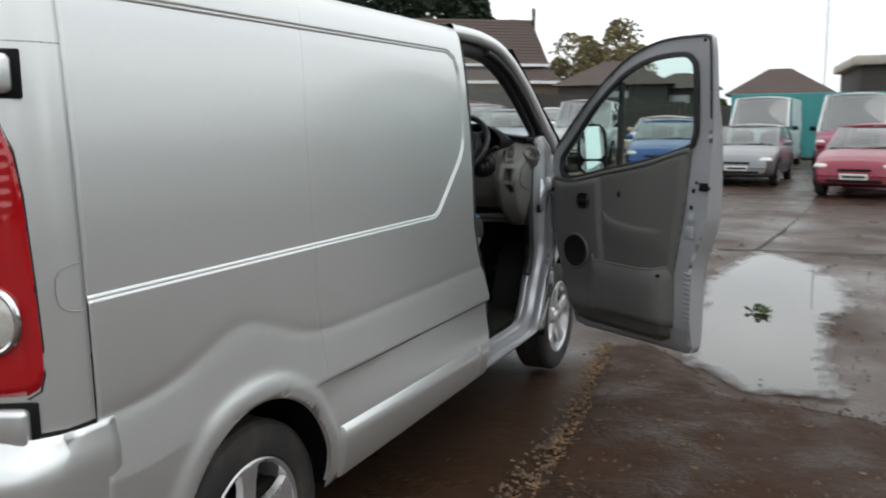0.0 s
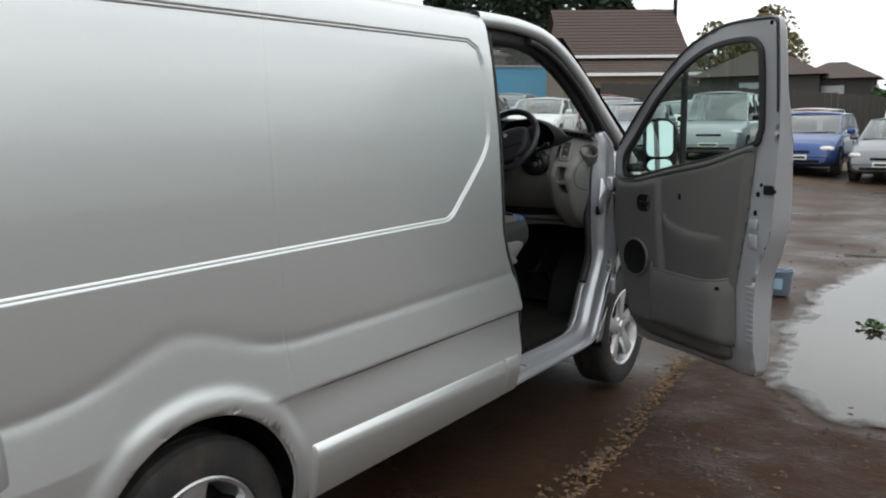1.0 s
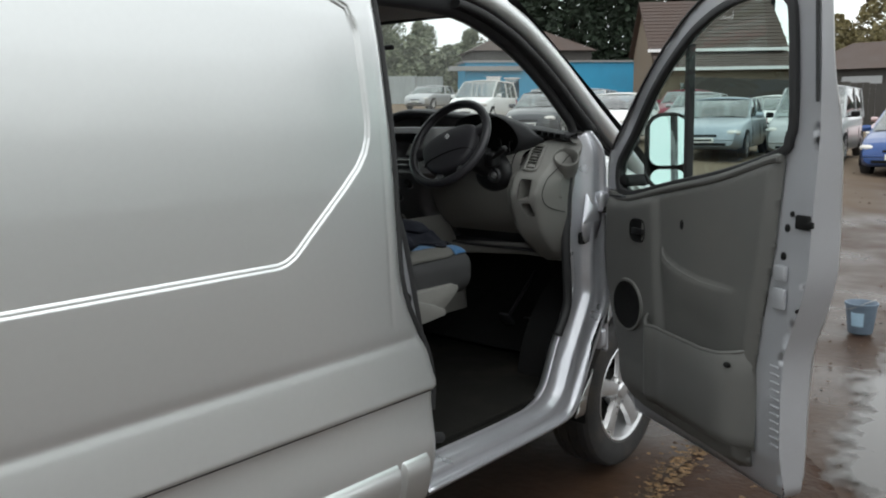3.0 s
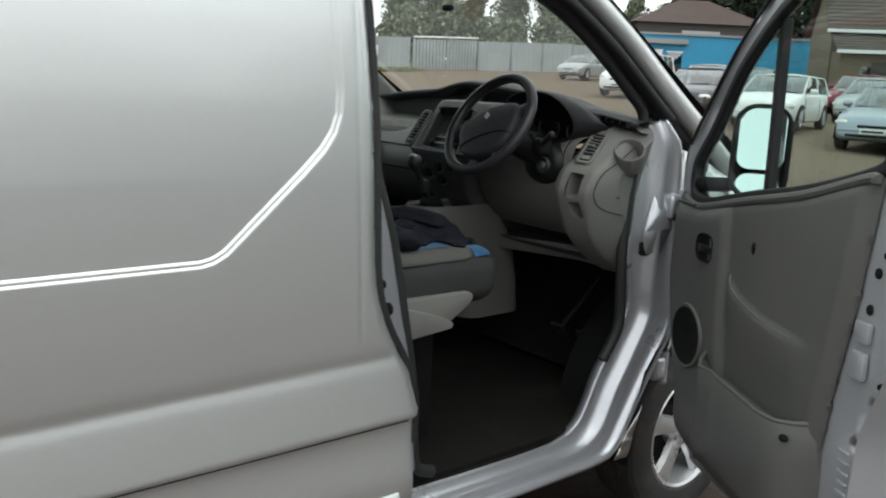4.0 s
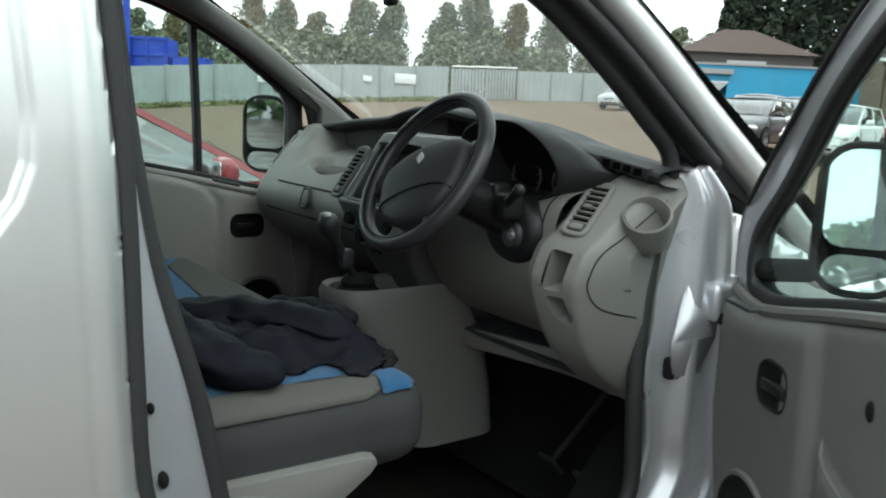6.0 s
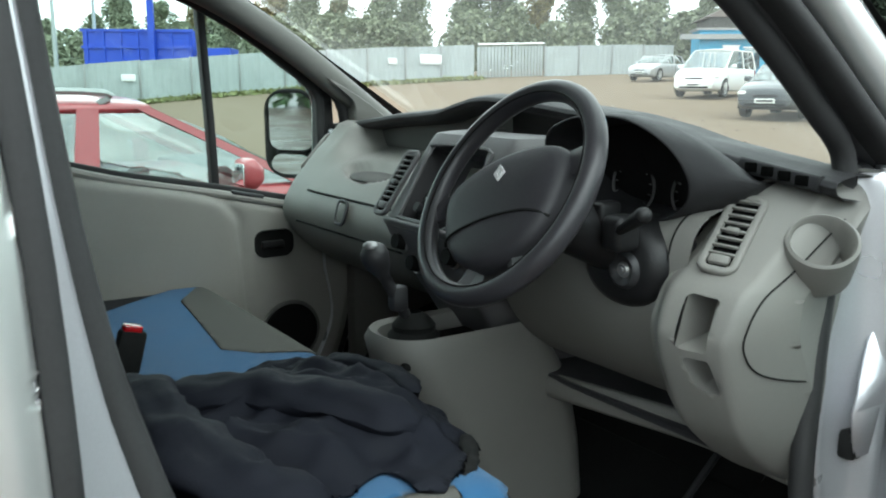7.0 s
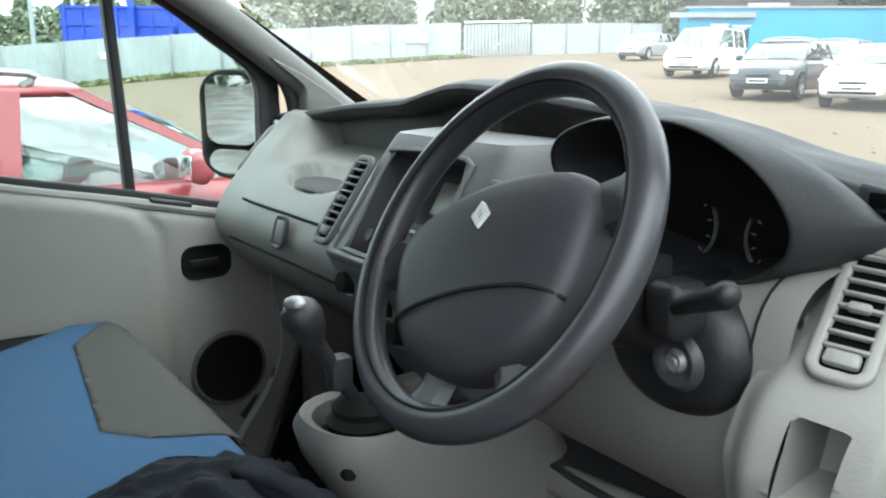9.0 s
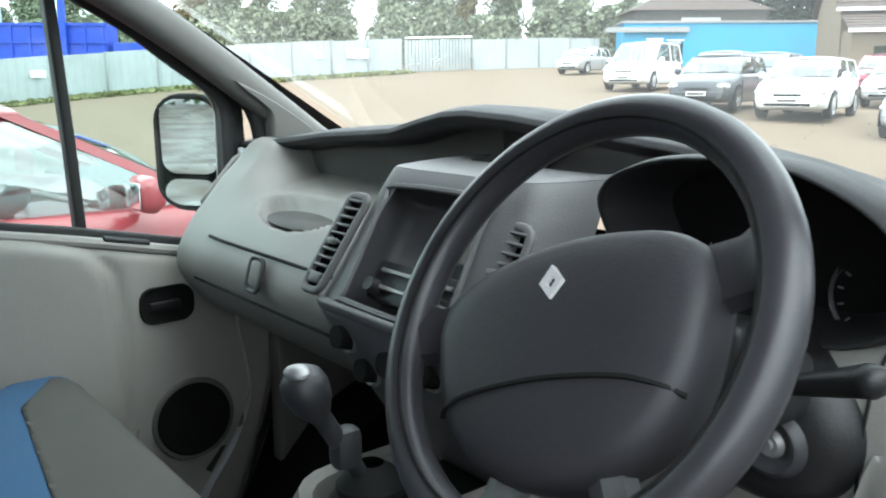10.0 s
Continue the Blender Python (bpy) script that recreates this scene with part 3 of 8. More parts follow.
for sx in (1, -1):
    sheet("rear_corner", lambda u, z, s=sx: (s * corner(u, z)[0], corner(u, z)[1], corner(u, z)[2]), np.linspace(0, 1, 15), lines(0.80, 1.925, 0.03), SILVER, van, flip=sx > 0, thick=0.004)
    LAMP = [(1.05, 1.55), (0.75, 1.548), (0.61, 1.525), (0.53, 1.47), (0.49, 1.38), (0.462, 1.2), (0.445, 1.06), (0.45, 1.005), (0.495, 0.968), (0.60, 0.955), (1.05, 0.95)]

    def lens(u, z, out, s=sx):
        """A point on the corner, lifted off it along its normal; ribbed in the upper half."""
        x, y, z = corner(u, z)
        rib = 0.0015 * np.sin(z * 2 * math.pi / 0.026) * smoothstep(z, 1.33, 1.36) * smoothstep(u, 0.56, 0.62)
        return s * (x + (out + rib) * np.cos(u * 1.5)), y - (out + rib) * np.sin(u * 1.5), z

    lamp = cut_sheet("tail_light", lines(0.43, 1.05, 0.02), lines(0.94, 1.556, 0.0065), lambda P: poly_sdf(P, LAMP), lambda u, z: lens(u, z, 0.012 - 0.010 * smoothstep(poly_sdf(np.stack([u, z], 1), LAMP), -0.03, 0.0)), REDLENS, van,
                     "red tail lamp with a round clear reversing lens", flip=sx > 0)
    bm = bmesh.new()
    sweep(bm, [Vector(lens(np.array(u), np.array(z), 0.002)) for u, z in LAMP], circle(0.0035, 6), up=(0, 0, 1))
    part("lamp_seal", bm, RUBBER, lamp)

    def on_corner(bm, u, z, out):
        """Turn and move a part built round the x axis onto the corner."""
        a = u * 1.5
        p = Vector([float(q) for q in lens(np.array(u), np.array(z), out)])
        bmesh.ops.rotate(bm, cent=(0, 0, 0), matrix=Matrix.Rotation(-a if sx > 0 else math.pi + a, 3, "Z"), verts=bm.verts)
        bmesh.ops.translate(bm, vec=p, verts=bm.verts)

    bm = bmesh.new()
    lathe(bm, [(0.0, 0.006), (0.03, 0.005), (0.045, 0.002), (0.056, -0.004)], (0, 0, 0), "x", 28)
    on_corner(bm, 0.86, 1.125, 0.014)
    part("reversing_lens", bm, CLEARLENS, lamp, "round clear lens")
    bm = bmesh.new()
    sweep(bm, [(0.0, 0.060 * math.cos(a), 0.066 * math.sin(a)) for a in np.linspace(0, 2 * math.pi, 33)[:-1]], circle(0.008, 8), up=(1, 0, 0), closed=True)
    on_corner(bm, 0.86, 1.125, 0.012)
    part("lens_ring", bm, CHROME, lamp)
    for zc, uc in ((1.625, 0.62), (0.900, 0.76)):
        bm = bmesh.new()
        box(bm, (0, 0, 0), (0.012, 0.105, 0.098), 0.004)
        on_corner(bm, uc, zc, 0.002)
        part("hinge_recess", bm, BLACK, van)
        bm = bmesh.new()
        box(bm, (0, 0, 0), (0.036, 0.088, 0.078), 0.014, 4)
        on_corner(bm, uc + 0.03, zc, 0.014)
        part("hinge_cover", bm, SILVER, van)
    bm = bmesh.new()
    sweep(bm, [Vector(lens(np.array(u), np.array(1.690), 0.0005)) for u in np.linspace(0.0, 1.0, 12)], circle(0.004, 6))
    part("cap_seam", bm, BLACK, van)
    bm = bmesh.new()
    sweep(bm, smooth_path([(sx * 0.936, -3.70, 0.875), (sx * 0.918, -3.765, 0.872), (sx * 0.86, -3.84, 0.87), (sx * 0.6, -3.90, 0.87)], 5), circle(0.008, 6))
    part("bumper_seam", bm, BLACK, van)
    # flap outline on the corner
    bm = bmesh.new()
    loop = smooth_path([(sx * 0.9335, -3.702, 1.232), (sx * 0.930, -3.745, 1.226), (sx * 0.925, -3.765, 1.205), (sx * 0.925, -3.765, 1.155), (sx * 0.930, -3.745, 1.133), (sx * 0.9335, -3.702, 1.125)], 5)
    sweep(bm, loop, circle(0.0013, 5))
    part("flap_seam", bm, GREYMET, van)


def bumper(u, z):
    a = np.abs(u)
    x = np.sign(u) * np.minimum(a, 0.5) / 0.5 * 0.80 + np.sign(u) * np.where(a > 0.5, 0.15 * np.sin(np.clip((a - 0.5) / 0.3, 0, 1) * math.pi / 2), 0)
    y = np.where(a < 0.5, -3.93, np.where(a < 0.8, -3.93 + 0.15 * (1 - np.cos((a - 0.5) / 0.3 * math.pi / 2)), -3.78 + (a - 0.8) / 0.2 * 0.30))
    inset = 0.03 * (1 - smoothstep(z, 0.34, 0.46)) + 0.05 * smoothstep(z, 0.80, 0.87)
    return x * (1 - inset * 0.25), y + np.where(a < 0.8, inset, 0.0), z


def bumper_trim(u, z):
    """Front ends follow the wheel arch."""
    x, y, z = bumper(u, z)
    lim = np.where(z > ARCH_Z + 0.20, -3.65 + 0.0 * z, ARCH_Y - np.sqrt(np.maximum(0.0, ARCH_R**2 - (z - ARCH_Z) ** 2)) - 0.012)
    lim = np.minimum(lim, -3.64 + 0.06 * (0.86 - z))
    return x, np.minimum(y, lim), z


sheet("rear_bumper", bumper_trim, np.linspace(-1, 1, 61), lines(0.33, 0.872, 0.025), SILVER, van, thick=0.006)
for sx in (1, -1):
    bm = bmesh.new()
    lathe(bm, [(0, 0.004), (0.008, 0.004), (0.011, 0.0)], (sx * 0.952, -3.66, 0.60), "x", 12)
    part("bumper_rivet", bm, GREYMET, van)

# dark strip for the crease's shadow line above the sill, fading out towards the rear wheel
for sx in (1, -1):
    bm = bmesh.new()
    pts = []
    for y in np.linspace(-2.80, -1.42, 40):
        z = 0.698 + 0.006 * (-y - 1.4)
        pts.append((sx * (float(side_x(np.array([y]), np.array([z + 0.006]))[0]) - 0.0055 * float(smoothstep(y, -2.6, -2.8)) - 0.003), y, z))
    sweep(bm, pts, circle(0.0048, 8), up=(1, 0, 0))
    part("crease_shadow_strip", bm, RUBBER, van)

# sill mouldings
for sx in (1, -1):
    for a, b in ((-2.735, -1.567), (-1.558, -1.44)):
        bm = bmesh.new()
        prof = [(0, 0.350), (0.012, 0.354), (0.026, 0.385), (0.028, 0.46), (0.024, 0.490), (0.012, 0.508), (0, 0.514)]
        rings = []
        for y, k in ((a, 0.0), (a + 0.012, 1.0), (b - 0.008, 1.0), (b, 0.3)):
            rings.append([bm.verts.new((sx * (float(side_x(np.array([y]), np.array([max(z, 0.40)]))[0]) - 0.002 + p * k), y, z + 0.02 * (-y - 1.5) / 1.2 * (z > 0.45))) for p, z in prof])
        for r, s in zip(rings, rings[1:]):
            for j in range(len(prof) - 1):
                bm.faces.new((r[j], r[j + 1], s[j + 1], s[j]))
        part("sill_moulding", bm, SILVER, van)

# floor, wheel wells and underside
bm = bmesh.new()
box(bm, (0, -1.75, 0.40), (1.70, 4.2, 0.06), 0.01)
part("floor_pan", bm, CARPET, van)
for y0 in (REAR_AXLE, 0.0):
    for sx in (1, -1):
        bm = bmesh.new()
        rw = 0.40 if y0 else 0.47
        pts = [(rw * math.cos(radians(a)), rw * math.sin(radians(a))) for a in range(-10, 191, 10)]
        inner, outer = [], []
        for p, q in pts:
            inner.append(bm.verts.new((sx * 0.60, y0 - 0.012 + p, 0.385 + q)))
            outer.append(bm.verts.new((sx * 0.928, y0 - 0.012 + p, 0.385 + q)))
        for j in range(len(pts) - 1):
            bm.faces.new((inner[j], inner[j + 1], outer[j + 1], outer[j]))
        bm.faces.new(inner)
        part("wheel_well", bm, BLACK, van)


def road_wheel(sx, y0):
    """Tyre with rounded shoulders and a five-spoke alloy."""
    x0 = sx * 0.80
    bm = bmesh.new()
    prof = [(0.212, 0.088), (0.225, 0.100), (0.26, 0.106), (0.295, 0.104), (0.316, 0.094), (0.327, 0.078), (0.33, 0.055), (0.33, 0.05), (0.322, 0.048), (0.322, 0.040), (0.33, 0.038), (0.33, 0.006), (0.322, 0.004),
            (0.322, -0.004), (0.33, -0.006), (0.33, -0.038), (0.322, -0.04), (0.322, -0.048), (0.33, -0.05), (0.327, -0.078), (0.30, -0.10), (0.212, -0.09)]
    lathe(bm, [(r, sx * h) for r, h in prof], (x0, y0, HUB_Z), "x", 56, closed=True)
    w = part("wheel", bm, TYRE, van, "tyre with a silver five-spoke alloy rim", crease=25)
    bm = bmesh.new()
    lathe(bm, [(r, sx * h) for r, h in [(0.215, 0.086), (0.219, 0.094), (0.213, 0.098), (0.203, 0.092), (0.197, 0.07), (0.185, 0.02), (0.18, -0.08)]], (x0, y0, HUB_Z), "x", 48)
    for k in range(5):
        a0 = 2 * math.pi * (k + 0.25) / 5
        for d in (0.0,):
            rings = []
            for r, hw, h in ((0.045, 0.030, 0.074), (0.09, 0.036, 0.078), (0.14, 0.037, 0.082), (0.18, 0.046, 0.085), (0.207, 0.062, 0.086)):
                a = a0 + d * (1.0 + 0.75 * (r - 0.045) / 0.16)
                c = Vector((0, math.cos(a) * r, math.sin(a) * r))
                t = Vector((0, -math.sin(a), math.cos(a)))
                ring = []
                for q, dh in ((-hw, -0.02), (-hw * 0.8, 0.0), (0, 0.005), (hw * 0.8, 0.0), (hw, -0.02)):
                    p = c + t * q
                    ring.append(bm.verts.new((x0 + sx * (h + dh), y0 + p.y, HUB_Z + p.z)))
                rings.append(ring)
            for r_, s_ in zip(rings, rings[1:]):
                for j in range(4):
                    bm.faces.new((r_[j], r_[j + 1], s_[j + 1], s_[j]))
    lathe(bm, [(r, sx * h) for r, h in [(0.0, 0.088), (0.028, 0.087), (0.034, 0.080), (0.036, 0.078), (0.062, 0.076), (0.07, 0.06), (0.072, 0.02)]], (x0, y0, HUB_Z), "x", 24)
    part("rim", bm, ALLOY, w)
    bm = bmesh.new()
    lathe(bm, [(0, 0.03 * sx), (0.12, 0.03 * sx), (0.135, 0.02 * sx), (0.185, 0.0)], (x0, y0, HUB_Z), "x", 24)
    part("brake_disc", bm, BLACK, w)
    for k in range(5):
        bm = bmesh.new()
        a = 2 * math.pi * (k + 0.75) / 5
        cylinder(bm, (x0 + sx * 0.07, y0 + 0.05 * math.cos(a), HUB_Z + 0.05 * math.sin(a)), (x0 + sx * 0.083, y0 + 0.05 * math.cos(a), HUB_Z + 0.05 * math.sin(a)), 0.008, seg=6)
        part("wheel_bolt", bm, GREYMET, w)


for sx in (1, -1):
    road_wheel(sx, REAR_AXLE)
    road_wheel(sx, -0.09)

# ---- door opening: jambs, sill and seals ----
# opening outline (y, z) and half width there; it runs from the top behind, down, forward and up the pillar
OPEN = [(-1.52, 1.85), (-1.508, 1.68), (-1.49, 1.48), (-1.468, 1.34), (-1.442, 1.24), (-1.412, 1.14), (-1.388, 1.03), (-1.368, 0.92), (-1.338, 0.76), (-1.325, 0.60), (-1.31, 0.50), (-1.25, 0.468), (-1.05, 0.455), (-0.80, 0.455), (-0.735, 0.463), (-0.665, 0.51), (-0.60, 0.60), (-0.555, 0.668), (-0.49, 0.77),
        (-0.495, 0.90), (-0.500, 1.03), (-0.474, 1.26), (-0.425, 1.44), (-0.51, 1.535), (-0.71, 1.685), (-0.94, 1.815), (-1.10, 1.865), (-1.30, 1.878)]


OPEN_P = OPEN[:20] + [(-0.43, 1.03), (-0.405, 1.26), (-0.385, 1.46), (-0.465, 1.585), (-0.68, 1.735), (-0.93, 1.85), (-1.10, 1.878), (-1.30, 1.885)]   # passenger's side, with a smaller corner


def open_x(z):
    return np.interp(z, [0.45, 0.9, 1.2, 1.55, 1.88], [0.845, 0.845, 0.838, 0.815, 0.785])


def strip(name, rows, mat, label="", thick=0.003):
    """A surface through rows of points, one row across each."""
    n, m = len(rows), len(rows[0])
    P = np.array([[tuple(p) for p in r] for r in rows]).reshape(-1, 3)
    ob = mesh_object(name, P, grid_faces(n, m), mat, van, label)
    if thick:
        thicken(ob, thick, 0.0)
    return ob


CH_OUT = [(-0.36, 1.445), (-0.322, 1.35), (-0.305, 1.18), (-0.295, 0.98), (-0.287, 0.82), (-0.295, 0.75), (-0.35, 0.67), (-0.42, 0.56), (-0.48, 0.46), (-0.525, 0.385), (-0.60, 0.352), (-0.80, 0.346), (-1.15, 0.346), (-1.40, 0.346)]
CH_RIDGE = [(-0.40, 1.44), (-0.385, 1.35), (-0.385, 1.19), (-0.388, 1.0), (-0.392, 0.885), (-0.388, 0.80), (-0.452, 0.688), (-0.53, 0.56), (-0.582, 0.455), (-0.635, 0.410), (-0.70, 0.392), (-0.85, 0.386), (-1.15, 0.388), (-1.40, 0.390)]
CH_IN = [(-0.438, 1.43), (-0.445, 1.35), (-0.462, 1.20), (-0.475, 1.03), (-0.458, 0.92), (-0.455, 0.83), (-0.50, 0.726), (-0.567, 0.633), (-0.615, 0.535), (-0.655, 0.474), (-0.73, 0.436), (-0.89, 0.426), (-1.15, 0.428), (-1.40, 0.434)]

for sx in (1, -1):
    # rear jamb
    rows = []
    for p in smooth_path([(0, y, z) for y, z in OPEN[:11]], 5):
        y, z = p.y, p.z
        yo = float(np.interp(z, [q[1] for q in B_EDGE], [q[0] for q in B_EDGE]))
        xo, xi = float(base_x(z)) - 0.008, float(open_x(z))
        f = lambda a: (sx * (xo + (xi - xo) * a), yo + (y - yo) * a, z)
        row = []
        for a, dy, dx in ((0, 0.0, 0), (0.02, -0.012, -0.004), (0.25, -0.016, 0), (0.55, -0.014, 0), (0.72, 0.004, 0.0), (0.86, 0.008, 0), (1.0, 0.0, 0)):
            q = f(a)
            row.append((q[0] + sx * dx, q[1] + dy, q[2]))
        rows.append(row)
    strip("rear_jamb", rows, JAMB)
    # pressed channel: hinge post, curving round the wheel arch into the sill
    lanes = [smooth_path([(0, y, z) for y, z in lane], 5) for lane in (CH_OUT, CH_RIDGE, CH_IN)]
    n = len(lanes[0])
    rows = []
    for i in range(n):
        o_, r_, q_ = (l[i] for l in lanes)
        o_ = Vector((sx * (0.922 - 0.017 * float(smoothstep(o_.z, 0.80, 1.0)) - 0.06 * float(smoothstep(o_.z, 1.36, 1.50))), o_.y, o_.z))
        q_ = Vector((sx * float(open_x(q_.z)), q_.y, q_.z))
        r_ = Vector((sx * (0.895 - 0.05 * float(smoothstep(r_.z, 1.36, 1.50))), r_.y, r_.z))
        t_ = lanes[1][min(i + 1, n - 1)] - lanes[1][max(i - 1, 0)]
        nn = (q_ - o_).cross(t_).normalized()
        nn = -nn if nn.x * sx < 0 else nn
        row = [o_ - Vector((sx * 0.03, 0, 0)) - nn * 0.012]
        for a, h in ((0.0, -0.002), (0.06, 0.007), (0.18, 0.009), (0.30, 0.002), (0.40, -0.009), (0.72, -0.011), (0.86, -0.003), (1.0, 0.006)):
            row.append(o_.lerp(r_, a) + nn * h)
        for a, h in ((0.14, 0.006), (0.34, -0.005), (0.72, -0.007), (0.86, 0.0), (0.95, 0.004), (1.0, 0.001)):
            row.append(r_.lerp(q_, a) + nn * h)
        row.append(q_ - Vector((sx * 0.012, 0, 0)) - nn * 0.02)
        rows.append(row)
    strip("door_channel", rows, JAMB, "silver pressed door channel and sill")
    # seal round the opening
    bm = bmesh.new()
    sweep(bm, smooth_path([(sx * (float(open_x(z)) + 0.002), y, z) for y, z in ((OPEN if sx > 0 else OPEN_P)[17:] + OPEN[:12])], 5), circle(0.018, 10), up=(1, 0, 0))
    part("door_seal", bm, RUBBER, van)
    # outer seal along the rear edge
    bm = bmesh.new()
    sweep(bm, smooth_path([(sx * (float(base_x(z)) - 0.013), y + 0.011, z) for y, z in B_EDGE[1:-1]], 4), rounded_rect(0.020, 0.024, 0.007), up=(1, 0, 0))
    part("edge_seal", bm, RUBBER, van)
# holes and stops on the driver's jambs
for y, z, r in ((-1.46, 1.04, 0.012), (-1.44, 0.975, 0.017), (-1.475, 1.14, 0.008)):
    bm = bmesh.new()
    ball(bm, (0.893, y - 0.008, z), (r, r * 0.6, r), 12)
    part("jamb_plug", bm, BLACK, van)
bm = bmesh.new()
box(bm, (0.874, -0.425, 1.032), (0.026, 0.036, 0.046), 0.008)
part("jamb_hole", bm, BLACK, van)
# pressed plate that carries the door check
bm = bmesh.new()
pl = [bm.verts.new(p) for p in ((0.880, -0.385, 1.225), (0.903, -0.335, 1.18), (0.905, -0.345, 1.10), (0.890, -0.440, 1.095), (0.884, -0.440, 1.125), (0.878, -0.415, 1.195), (0.906, -0.378, 1.15), (0.896, -0.37, 1.02), (0.884, -0.435, 1.015))]
for f in ((0, 5, 6), (0, 6, 1), (5, 4, 6), (4, 3, 6), (3, 2, 6), (2, 1, 6), (3, 8, 7, 2)):
    bm.faces.new([pl[k] for k in f])
bmesh.ops.bevel(bm, geom=bm.edges[:], offset=0.005, segments=2, affect="EDGES", profile=0.5)
thicken(part("check_plate", bm, JAMB, van, smooth=True, crease=60), 0.004, 0.0)
for z in (1.17, 0.62):
    bm = bmesh.new()
    box(bm, (0.90, -0.34, z), (0.055, 0.06, 0.08), 0.014, 3)
    cylinder(bm, (0.918, -0.315, z - 0.055), (0.918, -0.315, z + 0.055), 0.012, seg=12)
    part("door_hinge", bm, JAMB, van)
bm = bmesh.new()
box(bm, (0.90, -0.345, 1.14), (0.075, 0.03, 0.024), 0.006)
cylinder(bm, (0.865, -0.395, 1.14), (0.90, -0.325, 1.14), 0.009, seg=10)
box(bm, (0.90, -0.31, 1.16), (0.03, 0.04, 0.07), 0.01)
part("door_check", bm, BLACK, van)
# ---- front doors: built closed, in (u back from the hinge, w outward, z up); the driver's one stands open ----
HINGE = (0.90, -0.318)
OPEN_ANGLE = 61.0
DOOR = [(0.000, 1.254), (0.000, 0.934), (0.046, 0.764), (0.112, 0.590), (0.157, 0.455), (0.183, 0.378), (0.264, 0.366), (0.920, 0.366), (1.018, 0.380), (1.034, 0.450), (1.038, 0.700), (1.050, 0.828), (1.100, 0.966), (1.126, 1.073), (1.130, 1.232), (1.142, 1.541), (1.145, 1.851), (1.135, 1.904), (1.096, 1.916), (0.934, 1.916), (0.812, 1.904), (0.690, 1.870), (0.558, 1.806), (0.365, 1.666), (0.162, 1.504), (0.041, 1.385)]
WINDOW = [(0.096, 1.232), (0.122, 1.217), (0.223, 1.217), (0.477, 1.270), (0.761, 1.325), (1.005, 1.395), (1.040, 1.437), (1.054, 1.499), (1.056, 1.749), (1.040, 1.803), (0.995, 1.830), (0.873, 1.830), (0.771, 1.817), (0.670, 1.785), (0.558, 1.726), (0.386, 1.598), (0.203, 1.437), (0.101, 1.335), (0.086, 1.275)]
# the passenger's door has a lower, squarer front corner of its window
DOOR_P = DOOR[:21] + [(0.70, 1.890), (0.53, 1.835), (0.35, 1.740), (0.16, 1.605), (0.098, 1.540), (0.085, 1.40)]
WINDOW_P = [(0.138, 1.240), (0.160, 1.217), (0.223, 1.217)] + WINDOW[3:9] + [(1.040, 1.815), (0.995, 1.845), (0.80, 1.845), (0.65, 1.825), (0.495, 1.767), (0.363, 1.697), (0.265, 1.628), (0.194, 1.580), (0.157, 1.546), (0.142, 1.510), (0.138, 1.420)]
TRIMPANEL = [(0.036, 1.190), (0.030, 0.966), (0.071, 0.785), (0.132, 0.596), (0.178, 0.475), (0.213, 0.425), (0.304, 0.408), (0.832, 0.408), (0.898, 0.435), (0.919, 0.544), (0.934, 0.753), (0.974, 0.966), (1.000, 1.126), (1.015, 1.295), (1.020, 1.380), (1.000, 1.387), (0.761, 1.317), (0.477, 1.261), (0.223, 1.207), (0.132, 1.203), (0.061, 1.217)]


SKEW = [0.0]   # how far the inner pressing draws out towards the hinge


def door_w(u, z):
    """Outer skin, bulged below and leaning in above the waist."""
    return (0.030 * smoothstep(z, 1.65, 1.40) if SKEW[0] else 0.0) + np.interp(z, [0.32, 0.45, 0.62, 0.72, 0.86, 1.0, 1.2, 1.4, 1.6, 1.92], [0.036, 0.038, 0.038, 0.038, 0.034, 0.030, 0.024, 0.008, -0.012, -0.048]) - 0.010 * smoothstep(u, 0.12, 0.0)




def inner_w(u, z):
    w = np.interp(z, [0.32, 0.40, 0.5, 0.9, 1.2, 1.4, 1.6, 1.92], [0.04, 0.0, -0.03, -0.05, -0.05, -0.045, -0.056, -0.085])
    return np.minimum(w + SKEW[0] * np.clip(1 - np.asarray(u) / 0.95, 0, 1), np.maximum(w, door_w(np.asarray(u, float), z) - 0.022))


def swoosh(u):
    return np.interp(u, [0.40, 0.45, 0.458, 0.47, 0.49, 0.53, 0.60, 0.70, 0.80, 0.90], [1.12, 1.11, 1.065, 1.04, 1.02, 1.004, 0.99, 0.979, 0.980, 0.982])


